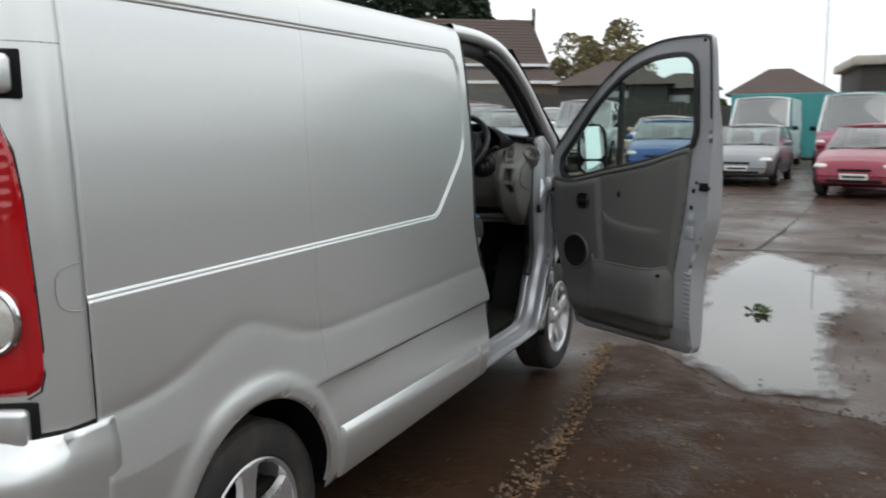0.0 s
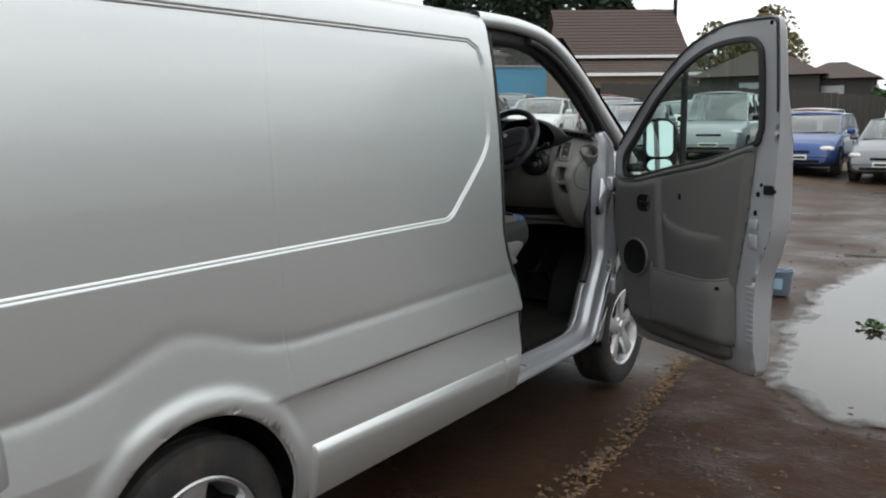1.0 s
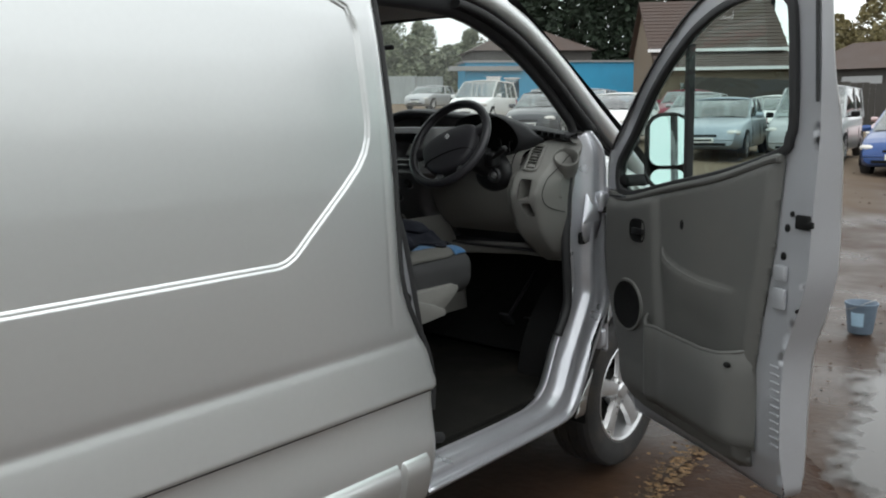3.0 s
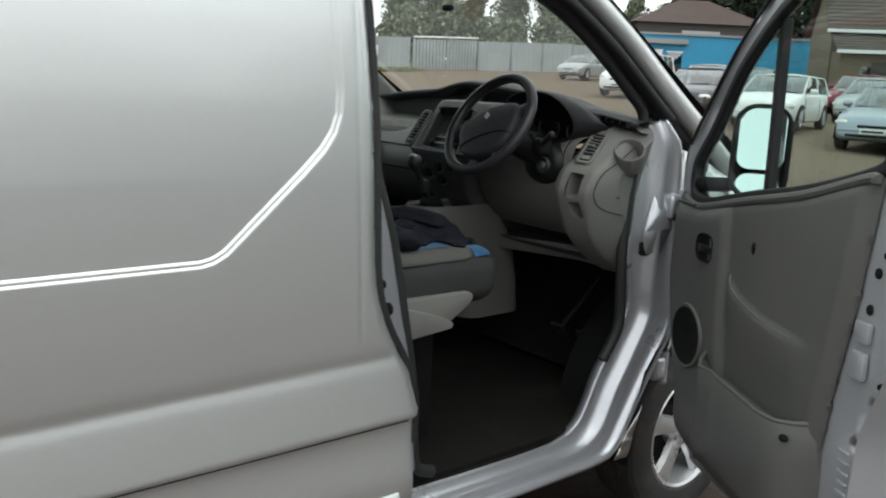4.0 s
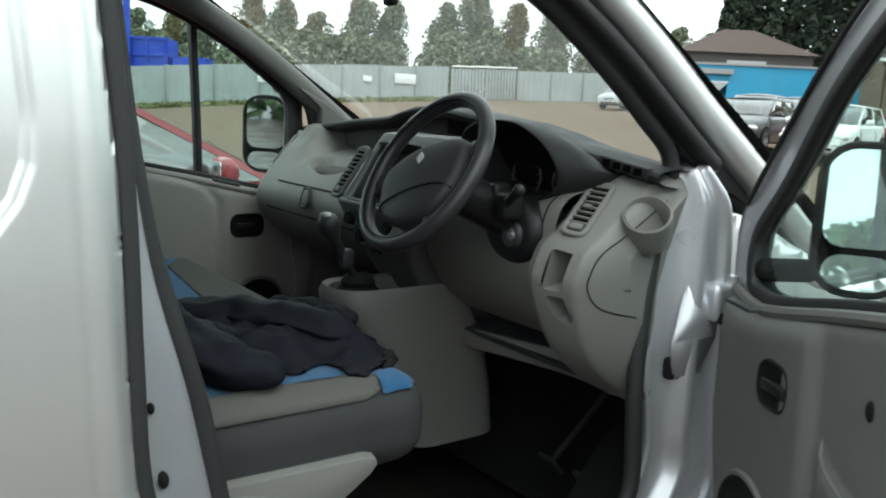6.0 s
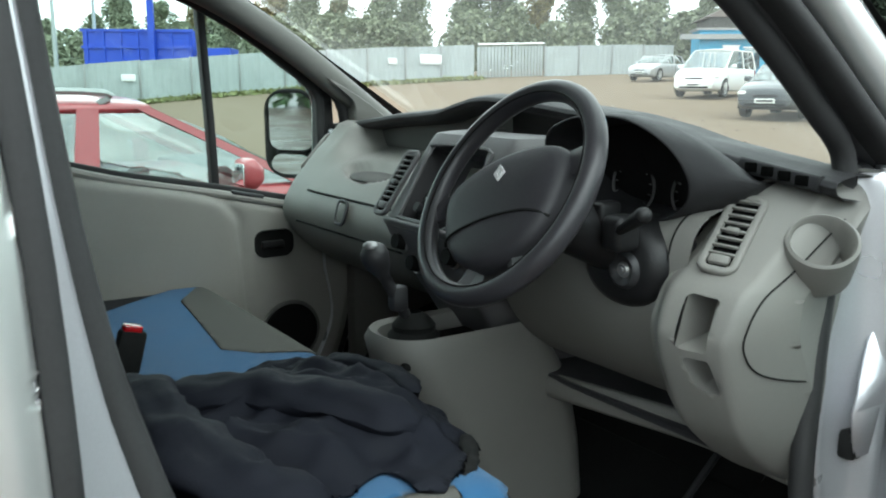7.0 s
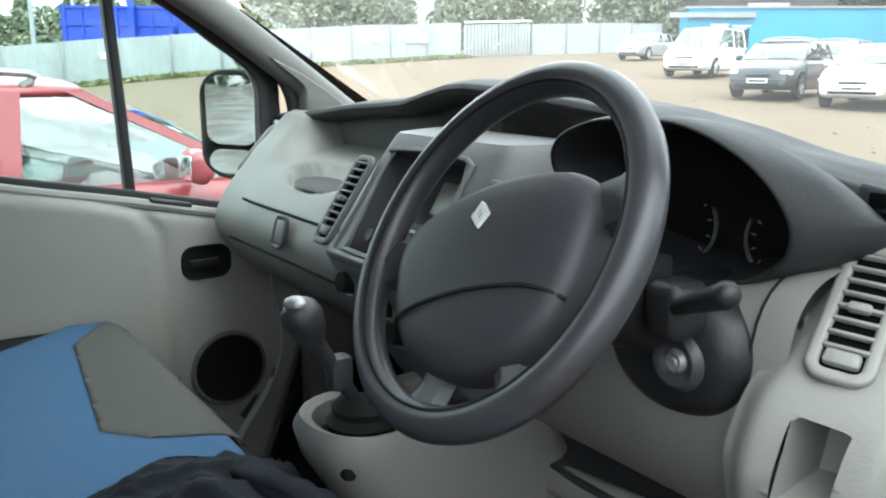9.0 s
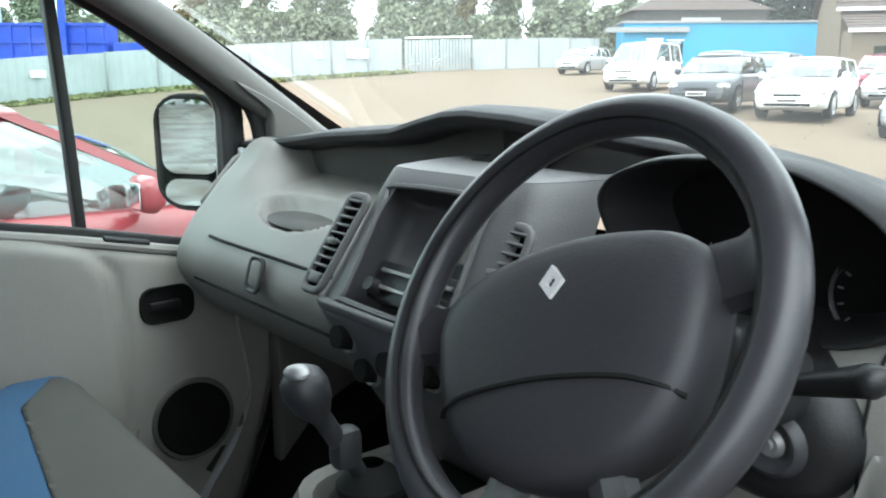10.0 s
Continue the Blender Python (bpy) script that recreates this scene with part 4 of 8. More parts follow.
def trim_w(u, z):
    """Moulded trim face: raised border band, dished middle, rolled top."""
    d = -poly_sdf(np.stack([u, z], 1), TRIMPANEL)
    w = inner_w(u, z) - 0.026 * smoothstep(d, 0.0, 0.03)
    if not SKEW[0]:
        # the closed door: a padded field behind a curved line, below the waist
        lu = np.interp(z, [0.6, 0.89, 1.07, 1.18, 1.24], [0.40, 0.405, 0.42, 0.43, 0.475])
        zt = np.interp(u, [0.475, 0.577, 0.79, 1.02], [1.242, 1.282, 1.315, 1.35])
        w = w - 0.022 * smoothstep(u, lu - 0.004, lu + 0.026) * smoothstep(z, zt + 0.004, zt - 0.022)
        return w + 0.010 * np.exp(-(((u - lu + 0.012) / 0.012) ** 2)) * smoothstep(z, 1.26, 1.22) * smoothstep(d, 0.0, 0.05)
    w = w - 0.022 * smoothstep(u, 0.45 - 0.10 * (z - 1.05), 0.42 - 0.10 * (z - 1.05)) * smoothstep(z, 1.28, 1.19) * smoothstep(z, 0.42, 0.55) * smoothstep(d, 0.0, 0.05)
    w = w - 0.014 * smoothstep(z, 0.62, 0.50) * smoothstep(d, 0.0, 0.04)
    # curved crease, proud below its line
    zl = swoosh(u)
    return w - 0.013 * smoothstep(z, zl + 0.004, zl - 0.006) * smoothstep(u, 0.455, 0.475) * smoothstep(u, 0.90, 0.78) * smoothstep(z, zl - 0.16, zl - 0.02)


def trim_line(at, tr, door):
    """Crease line and fixing of the open door's trim."""
    bm = bmesh.new()
    us_ = np.concatenate([np.linspace(0.452, 0.50, 14), np.linspace(0.52, 0.86, 16)])
    ws_ = trim_w(us_, swoosh(us_) - 0.004)
    sweep(bm, [at(float(u), float(w) + 0.001, float(swoosh(u)) - 0.002) for u, w in zip(us_, ws_)], circle(0.0035, 6), up=(1, 0, 0))
    part("trim_crease", bm, DOORPL, tr)
    bm = bmesh.new()
    ball(bm, at(0.575, float(trim_w(np.array([0.575]), np.array([1.145]))[0]), 1.145), (0.008, 0.012, 0.018), 10)
    part("trim_screw", bm, BLACK, door)


def build_door(sx, angle):
    """sx: 1 driver's side, -1 passenger's side."""
    outline, opening = (DOOR, WINDOW) if sx > 0 else (DOOR_P, WINDOW_P)
    SKEW[0] = 0.074 if sx > 0 else 0.0
    m = Matrix.Translation((sx * HINGE[0], HINGE[1], 0)) @ Matrix.Rotation(radians(angle), 4, "Z")

    def at(u, w, z):
        return sx * w, -u, z

    us, zs = lines(-0.005, 1.15, 0.018), lines(0.32, 1.922, 0.018)

    def shell(P):
        return np.maximum(poly_sdf(P, outline), -poly_sdf(P, opening))

    door = cut_sheet("front_door", us, zs, shell, lambda u, z: at(u, door_w(u, z), z), SILVER, van, "open silver driver's door" if angle else "closed silver passenger door", flip=sx > 0, thick=0.004)
    door.matrix_local = m

    def inside(P):
        return shell(P)

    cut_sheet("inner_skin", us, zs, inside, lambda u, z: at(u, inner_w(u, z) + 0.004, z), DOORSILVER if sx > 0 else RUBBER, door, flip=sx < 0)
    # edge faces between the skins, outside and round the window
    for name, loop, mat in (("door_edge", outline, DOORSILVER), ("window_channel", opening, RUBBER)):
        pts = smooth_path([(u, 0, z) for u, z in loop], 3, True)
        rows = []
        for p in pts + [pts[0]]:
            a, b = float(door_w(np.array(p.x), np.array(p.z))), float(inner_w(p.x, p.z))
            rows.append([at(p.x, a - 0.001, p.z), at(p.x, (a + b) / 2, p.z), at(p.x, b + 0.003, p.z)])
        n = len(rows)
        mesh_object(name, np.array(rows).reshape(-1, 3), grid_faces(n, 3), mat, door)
    # window seal bead seen from inside
    bm = bmesh.new()
    sweep(bm, smooth_path([at(u, float(inner_w(u, z)) - 0.004, z) for u, z in opening], 4, True), rounded_rect(0.026, 0.02, 0.006), up=(1, 0, 0), closed=True)
    part("window_seal", bm, RUBBER, door)
    # outer weather seal of the frame
    if sx > 0:
        bm = bmesh.new()
        sweep(bm, smooth_path([at(u * 0.988 + 0.006, float(inner_w(u, z)) - 0.001, z - 0.009) for u, z in outline if z > 1.3], 4), circle(0.005, 7), up=(1, 0, 0))
        part("frame_seal", bm, RUBBER, door)
    # division bar and panes
    bar_u = 0.53 if sx > 0 else 0.464
    bm = bmesh.new()
    sweep(bm, [at(bar_u, -0.012 + SKEW[0] * 0.2, 1.25), at(bar_u + 0.010, -0.022 + SKEW[0] * 0.2, 1.45), at(bar_u + 0.034, -0.044 + SKEW[0] * 0.2, 1.725 if sx > 0 else 1.79)], rounded_rect(0.022, 0.027 if sx > 0 else 0.037, 0.005), up=(1, 0, 0))
    part("division_bar", bm, RUBBER, door)
    pane = cut_sheet("window_pane", lines(0.08, 1.07, 0.03), lines(1.20, 1.86, 0.03), lambda P: poly_sdf(P, opening) - 0.004, lambda u, z: at(u, door_w(u, z) - 0.022, z), SIDEGLASS, door, flip=sx > 0)
    pane.visible_shadow = False
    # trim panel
    tr = cut_sheet("trim_panel", lines(0.02, 1.03, 0.011), lines(0.37, 1.395, 0.011), lambda P: poly_sdf(P, TRIMPANEL) - 0.004, lambda u, z: at(u, trim_w(u, z), z), DOORPL if sx > 0 else DOORPL_LIT, door, "grey moulded plastic door trim", flip=sx < 0, thick=0.003)
    # rolled top edge
    bm = bmesh.new()
    sweep(bm, smooth_path([at(u, float(inner_w(u, z)) - 0.020, z - 0.006) for u, z in [(0.061, 1.216), (0.132, 1.203), (0.223, 1.207), (0.477, 1.261), (0.761, 1.317), (1.0, 1.385), (1.018, 1.38)]], 5), circle(0.012, 8), up=(1, 0, 0))
    part("trim_edge", bm, DOORPL if sx > 0 else DOORPL_LIT, tr)
    # handle recess and its lever
    hu = 0.325 if sx > 0 else 0.313
    W = float(trim_w(np.array([hu]), np.array([1.11]))[0])
    bm = bmesh.new()
    rows = []
    for g, dw in ((1.06, 0.004), (1.05, -0.006), (1.0, -0.009), (0.96, -0.007), (0.90, -0.005)):
        rows.append([bm.verts.new(at(hu + a * g, W + dw, 1.096 + b * g)) for a, b in rounded_rect(0.118 if sx < 0 else 0.094, 0.080, 0.030, 5)])
    for r, s in zip(rows, rows[1:]):
        for j in range(len(r)):
            bm.faces.new((r[j], r[(j + 1) % len(r)], s[(j + 1) % len(r)], s[j]))
    bm.faces.new(rows[-1])
    part("handle_recess", bm, BLACK, tr)
    bm = bmesh.new()
    box(bm, at(hu + 0.006, W - 0.008, 1.094), (0.010, 0.070, 0.022), 0.004, 3)
    part("door_handle", bm, COLUMN, door)
    # speaker
    Ws = float(trim_w(np.array([0.30]), np.array([0.829]))[0])
    bm = bmesh.new()
    lathe(bm, [(0.0, -0.004 * sx), (0.07, -0.006 * sx), (0.082, -0.012 * sx), (0.090, -0.010 * sx), (0.096, 0.01 * sx)], at(0.270, Ws - 0.004, 0.815), "x", 32)
    part("speaker_grille", bm, BLACK, door)
    bm = bmesh.new()
    sweep(bm, [Vector(at(0.270 + 0.092 * math.cos(a), Ws - 0.010, 0.815 + 0.092 * math.sin(a))) for a in np.linspace(0, 2 * math.pi, 33)[:-1]], circle(0.007, 6), up=(1, 0, 0), closed=True)
    part("speaker_ring", bm, DOORPL, door)
    # bottle pocket
    bm = bmesh.new()
    rows, n = [], 15
    for i in range(n):
        s = i / (n - 1)
        u = 0.385 + s * 0.555
        top = float(np.interp(u, [0.385, 0.41, 0.45, 0.60, 0.78, 0.88, 0.94], [0.815, 0.80, 0.785, 0.785, 0.785, 0.795, 0.815]))
        bulge = 0.072 * (1 - abs(2 * s - 1) ** 6)
        w0 = float(trim_w(np.array([u]), np.array([0.6]))[0])
        row = [at(u, w0 + 0.004, top - 0.03), at(u, w0 - bulge + 0.014, top - 0.006), at(u, w0 - bulge + 0.006, top), at(u, w0 - bulge, top - 0.006), at(u, w0 - bulge * 0.97, top - 0.10), at(u, w0 - bulge * 0.90, 0.545), at(u, w0 - bulge * 0.76, 0.512), at(u, w0 + 0.004, 0.497)]
        rows.append([bm.verts.new(p) for p in row])
    for r, s in zip(rows, rows[1:]):
        for j in range(7):
            bm.faces.new((r[j], r[j + 1], s[j + 1], s[j]))
    lip = [Vector(r[2].co) for r in rows]
    pk = part("door_pocket", bm, DOORPL, door, crease=60)
    bm = bmesh.new()
    sweep(bm, lip, circle(0.006, 8), up=(1, 0, 0))
    part("pocket_lip", bm, DOORPL, pk)
    if sx > 0:
        trim_line(at, tr, door)
    bm = bmesh.new()
    ball(bm, at(0.895, float(trim_w(np.array([0.85]), np.array([0.6]))[0]) - 0.056, 0.765), (0.010, 0.013, 0.009), 10)
    part("pocket_clip", bm, BLACK, door)
    # latch, bump stops and drain slots on the shut face
    bm = bmesh.new()
    box(bm, at(1.105, -0.053, 1.212), (0.012, 0.050, 0.040), 0.006)
    box(bm, at(1.125, -0.052, 1.207), (0.014, 0.03, 0.018), 0.004)
    part("door_latch", bm, BLACK, door)
    for u, z, r in ((1.045, 1.19, 0.010), (1.035, 1.11, 0.010), (1.06, 1.23, 0.007), (1.105, 1.888, 0.008)):
        bm = bmesh.new()
        ball(bm, at(u, float(inner_w(u, z)) + 0.002, z), (0.006, r, r * 1.2), 10)
        part("door_plug", bm, BLACK, door)
    for a, b in ((1.04, 1.085), (0.96, 1.02)):
        bm = bmesh.new()
        box(bm, at(1.035, -0.056, (a + b) / 2), (0.014, 0.045, b - a), 0.005)
        part("shut_plate", bm, DOORSILVER, door)
    for k in range(11):
        bm = bmesh.new()
        box(bm, at(1.018, float(inner_w(1.018, 0.545 + k * 0.024)) - 0.001, 0.545 + k * 0.024), (0.008, 0.034, 0.009), 0.003)
        part("drain_slot", bm, DOORSILVER, door)
    # exterior mirror
    bm = bmesh.new()
    rows = []
    for i in range(7):
        s = i / 6
        k = (1 - (s * 0.93) ** 2.2) ** 0.5
        rows.append([bm.verts.new(at(0.155 - 0.11 * s, 0.195 + a * k, 1.362 + b * k)) for a, b in rounded_rect(0.165, 0.285, 0.065, 5)])
    for r, s in zip(rows, rows[1:]):
        for j in range(len(r)):
            bm.faces.new((r[j], r[(j + 1) % len(r)], s[(j + 1) % len(r)], s[j]))
    bm.faces.new(rows[-1])
    TURN = Matrix.Translation((0, 0.0 if sx > 0 else 0.028, 0.0 if sx > 0 else 0.042)) @ Matrix.Translation(at(0.14, 0.195, 1.36)) @ Matrix.Rotation(radians(-30 * sx), 4, "Z") @ Matrix.Rotation(radians(-6 if sx > 0 else 0), 4, "X") @ Matrix.Diagonal((1.0 if sx > 0 else 1.24, 1, 1, 1)) @ Matrix.Translation(-Vector(at(0.14, 0.195, 1.36)))
    bmesh.ops.transform(bm, matrix=TURN, verts=bm.verts)
    box(bm, at(0.10, 0.075, 1.255), (0.13, 0.05, 0.045), 0.02, 3)
    mir = part("wing_mirror", bm, BLACK, door, "black twin-glass wing mirror")
    for a, b, h in ((1.402, 0.186, 0.136), (1.259, 0.072, 0.128)):
        bm = bmesh.new()
        pr = rounded_rect(h, b, 0.035, 5)
        tilt = 0.06
        vs = [bm.verts.new(at(0.163 + tilt * q * 0.2 + 0.12 * p * 0.4, 0.195 + p, a + q)) for p, q in pr]
        bm.faces.new(vs if sx > 0 else vs[::-1])
        bmesh.ops.transform(bm, matrix=TURN, verts=bm.verts)
        part("mirror_glass", bm, MIRROR, door, smooth=False)
    bm = bmesh.new()
    sweep(bm, [at(0.160, 0.195 + a, 1.362 + b) for a, b in rounded_rect(0.159, 0.280, 0.062, 5)], circle(0.008, 6), up=(0, 1, 0), closed=True)
    bmesh.ops.transform(bm, matrix=TURN, verts=bm.verts)
    part("mirror_rim", bm, BLACK, door)
    # pull strip by the waist
    bm = bmesh.new()
    if sx > 0:
        box(bm, at(0.22, -0.072, 1.212), (0.02, 0.09, 0.008), 0.003)
    else:
        box(bm, at(0.388, -0.066, 1.247), (0.030, 0.100, 0.012), 0.005, 3, Matrix.Rotation(radians(-12), 3, "X"))
    part("sill_knob_trim", bm, DARKPL, door)
    return door


driver_door = build_door(1, OPEN_ANGLE)
passenger_door = build_door(-1, 0.0)
# ---- cab interior ----
def dash_crest(x):
    return np.interp(x, [-0.86, -0.68, -0.44, -0.30, -0.20, -0.12, -0.06, 0.0, 0.10, 0.25, 0.39, 0.5, 0.59, 0.68, 0.77, 0.86], [1.446, 1.460, 1.487, 1.497, 1.505, 1.524, 1.536, 1.540, 1.536, 1.522, 1.509, 1.490, 1.470, 1.457, 1.444, 1.432])


def dash_lip(x):
    return np.interp(x, [-0.86, -0.5, -0.25, 0.1, 0.5, 0.7, 0.85], [-0.43, -0.44, -0.46, -0.47, -0.48, -0.50, -0.505])


PAD = [(0.07, -0.034), (0.03, -0.030), (0.008, -0.022), (0.0, -0.012), (0.004, -0.004), (0.02, 0.0), (0.05, 0.004), (0.12, 0.0)]


def pad(x, v):
    """Soft top pad: from under its rear lip, over the crest and down to the foot of the windscreen."""
    k = np.clip(v, 0, 1) * 9
    i = np.arange(10)
    dy = np.interp(k, i, [p[0] for p in PAD] + [0.30, 0.60])
    dz = np.interp(k, i, [p[1] for p in PAD] + [-0.07, -0.22])
    return x, dash_lip(x) + dy, dash_crest(x) + dz


sheet("dash_pad", pad, lines(-0.84, 0.86, 0.02), np.linspace(0, 1, 37), DASHTOP, van, "dark soft-grain dashboard top")


def scuttle(u, v):
    """Closing panel between the pad and the foot of the windscreen."""
    fx, fy, fz = screen(u, np.ones_like(u))
    px, py, pz = pad(fx, np.ones_like(u))
    return fx, (py - 0.03) * (1 - v) + (fy - 0.004) * v, (pz + 0.004) * (1 - v) + (fz - 0.012) * v


sheet("scuttle_panel", scuttle, np.linspace(-0.99, 0.99, 41), np.linspace(0, 1, 5), DASHTOP, van)

GLOVE = [(-0.37, 1.45), (-0.365, 1.42), (-0.375, 1.39), (-0.41, 1.378), (-0.50, 1.362), (-0.555, 1.335), (-0.595, 1.295), (-0.617, 1.265), (-0.630, 1.235), (-0.632, 1.205), (-0.622, 1.175), (-0.59, 1.13), (-0.53, 1.08), (-0.42, 1.02), (-0.28, 0.98)]


def prof(pts, v):
    k = np.clip(v, 0, 1) * (len(pts) - 1)
    sp = smooth_path([(0, p[0], p[1]) for p in pts], 6)
    i = np.linspace(0, len(pts) - 1, len(sp))
    return np.interp(k, i, [p.y for p in sp]), np.interp(k, i, [p.z for p in sp])


# its outer end runs straight from the pad down to the lid
GLOVE_END = [(-0.42, 1.46), (-0.445, 1.45), (-0.462, 1.435), (-0.485, 1.41), (-0.52, 1.378), (-0.555, 1.338), (-0.59, 1.298), (-0.612, 1.265), (-0.627, 1.235), (-0.632, 1.205), (-0.622, 1.175), (-0.59, 1.13), (-0.53, 1.08), (-0.42, 1.02), (-0.28, 0.98)]


def glove(x, v):
    (y0, z0), (y1, z1) = prof(GLOVE, v), prof(GLOVE_END, v)
    k = smoothstep(x, -0.56, -0.66)
    y, z = y0 + (y1 - y0) * k, z0 + (z1 - z0) * k
    # oval tray sunk into the shelf
    d = ((x + 0.39) / 0.135) ** 2 + ((y + 0.53) / 0.042) ** 2
    z = z - 0.032 * smoothstep(d, 1.15, 0.75) * (v < 0.5)
    e = smoothstep(x, -0.74, -0.86)
    return x, y + 0.15 * e, z - 0.03 * e


gl = sheet("glovebox_panel", glove, lines(-0.855, 0.02, 0.011), np.linspace(0, 1, 121), GREYPL, van, "grey plastic passenger fascia with glovebox")
# dark sheet put under the pad for the shade of its overhang
sheet("shelf_shade", lambda x, t: (x, -0.385 + 0.006 * t + 0.0 * x, dash_crest(x) - 0.026 - t * (dash_crest(x) - 1.417)), lines(-0.60, 0.0, 0.03), np.linspace(0, 1, 7), material("recess_shade_dark", (0.040, 0.037, 0.034), 0.6, 0, 0.1, 8, 400, 0.1), gl)
# dark oval laid in the tray, colouring in the shade of the hollow
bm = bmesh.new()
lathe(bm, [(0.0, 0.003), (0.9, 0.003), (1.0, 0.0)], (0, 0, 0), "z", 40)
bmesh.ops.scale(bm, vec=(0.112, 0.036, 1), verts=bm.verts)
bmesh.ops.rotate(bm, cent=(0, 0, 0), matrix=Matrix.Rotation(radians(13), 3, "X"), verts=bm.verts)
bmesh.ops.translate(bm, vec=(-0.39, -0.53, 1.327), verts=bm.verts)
part("tray_shade", bm, bpy.data.materials["recess_shade_dark"], gl)
bm = bmesh.new()
sweep(bm, [Vector(glove(np.array(x), np.array(0.475))) + Vector((0, -0.001, 0.0)) for x in np.linspace(-0.62, -0.02, 18)], circle(0.0032, 6))
sweep(bm, [Vector(glove(np.array(x), np.array(0.69))) + Vector((0, -0.001, 0.0)) for x in np.linspace(-0.66, -0.02, 18)], circle(0.003, 6))
part("lid_gap", bm, BLACK, gl)
bm = bmesh.new()
box(bm, (-0.366, -0.634, 1.245), (0.040, 0.014, 0.050), 0.014, 3, Matrix.Rotation(radians(-14), 3, "X"))
part("lid_latch", bm, GREYPL, gl)
bm = bmesh.new()
sweep(bm, [(-0.366 + a, -0.638 + 0.30 * b, 1.245 + b) for a, b in rounded_rect(0.046, 0.058, 0.014, 4)], circle(0.0045, 6), up=(0, 1, 0), closed=True)
part("latch_recess", bm, DARKPL, gl)


def on_sheet(fn, a, b, out=0.004, da=0.012, db=0.03):
    """Place, and the two directions across and down, of a curved panel at (a, b)."""
    P = lambda p, q: Vector([float(c) for c in fn(np.array(float(p)), np.array(float(q)))])
    across, down = P(a + da, b) - P(a - da, b), P(a, b + db) - P(a, b - db)
    n = across.cross(down).normalized()
    n = -n if n.y > 0 else n
    return P(a, b) + n * out, across, down


# near-black that colours in the shade inside vents and demister slots
WELL_SHADE = material("vent_shade_black", (0.003, 0.003, 0.003), 0.95, 0, 0.1, 10, 100, 0.0, spec=0.03)


def vent(name, origin, across, down, w, h, slats, parent=None, mat=GREYPL):
    """Frame, near-black plate for the shaded well, slats and thumb wheel of an air vent; across and down span its face.
    """
    o, a, d = Vector(origin), Vector(across).normalized(), Vector(down).normalized()
    n = a.cross(d).normalized()
    if n.y > 0:
        n = -n
    R = Matrix((a, d, n)).transposed()
    bm = bmesh.new()
    sweep(bm, [o + a * p + d * q for p, q in rounded_rect(w, h, min(w, h) * 0.28, 4)], rounded_rect(0.012, 0.010, 0.004), up=n, closed=True)
    v = part(name, bm, mat, parent or van)
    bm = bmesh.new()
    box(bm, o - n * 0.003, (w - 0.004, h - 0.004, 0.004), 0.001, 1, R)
    part("vent_well", bm, WELL_SHADE, v)
    for k in range(slats):
        bm = bmesh.new()
        box(bm, o + d * (-h / 2 + h * (k + 0.7) / (slats + 1.6)) + n * 0.003, (w - 0.008, 0.0040, 0.0055), 0.0012, 2, R @ Matrix.Rotation(radians(8), 3, "X"))
        part("vent_slat", bm, mat, v)
    bm = bmesh.new()
    box(bm, o + n * 0.006, (w * 0.42, 0.010, 0.009), 0.003, 2, R)
    part("vent_tab", bm, mat, v)
    bm = bmesh.new()
    box(bm, o + d * (h / 2 - 0.018) + n * 0.002, (w - 0.016, 0.016, 0.010), 0.004, 2, R)
    part("vent_wheel", bm, mat, v)
    return v


# slatted vents: by the driver's pillar, either side of the middle stack, by the passenger's pillar
vent("air_vent", *on_sheet(glove, -0.775, 0.30), 0.046, 0.130, 9)

# middle stack: a raised unit with a deep dark bay between two upright vents
MIDGREY = material("mid_grey_trim", (0.088, 0.086, 0.089), 0.45, 0, 0.08, 8, 400, 0.1, spec=0.4)
CHARCOAL = material("charcoal_trim", (0.045, 0.044, 0.047), 0.45, 0, 0.12, 8, 400, 0.1)
STACK_Z = [0.99, 1.06, 1.14, 1.20, 1.25, 1.27, 1.29, 1.35, 1.413, 1.45, 1.461]
STACK_Y = [-0.50, -0.60, -0.655, -0.688, -0.706, -0.712, -0.702, -0.665, -0.627, -0.604, -0.595]
STACK_W = [0.11, 0.12, 0.125, 0.150, 0.186, 0.197, 0.197, 0.187, 0.178, 0.170, 0.166]


def stack(e, z, out=0.0):
    """e runs from -1 to 1 across the unit; its edges turn back into the fascia."""
    y = np.interp(z, STACK_Z, STACK_Y) + 0.11 * np.abs(e) ** 14
    return 0.132 + e * np.interp(z, STACK_Z, STACK_W), y - out * 0.85, z + out * 0.5


BAY = [(-0.60, 1.437), (0.46, 1.437), (0.52, 1.40), (0.53, 1.302), (0.47, 1.290), (-0.50, 1.290), (-0.545, 1.30), (-0.60, 1.37), (-0.625, 1.42)]


def bay_sdf(P):
    return poly_sdf(P * [0.18, 1.0], [(a * 0.18, b) for a, b in BAY])


st = cut_sheet("centre_console", np.linspace(-1.0, 1.0, 81), lines(0.99, 1.461, 0.008), lambda P: np.maximum(-bay_sdf(P), P[:, 1] - 1.4605), stack, MIDGREY, van, "grey centre stack with a dark radio bay and vents")
sheet("upper_face", lambda e, v: (0.132 + e * 0.166, -0.595 + 0.11 * np.abs(e) ** 14 + 0.14 * v, 1.461 + 0.004 * np.sin(v * 3.1) + 0.0 * e), np.linspace(-1, 1, 41), np.linspace(0, 1, 6), MIDGREY, st)
loop = smooth_path([(a, b, 0) for a, b in BAY], 3, True)
V, Fc = [], []
for p in loop:
    for out in (0.0, -0.03, -0.062):
        V.append(tuple(float(q) for q in stack(np.array(p.x), np.array(p.y), out)))
n = len(loop)
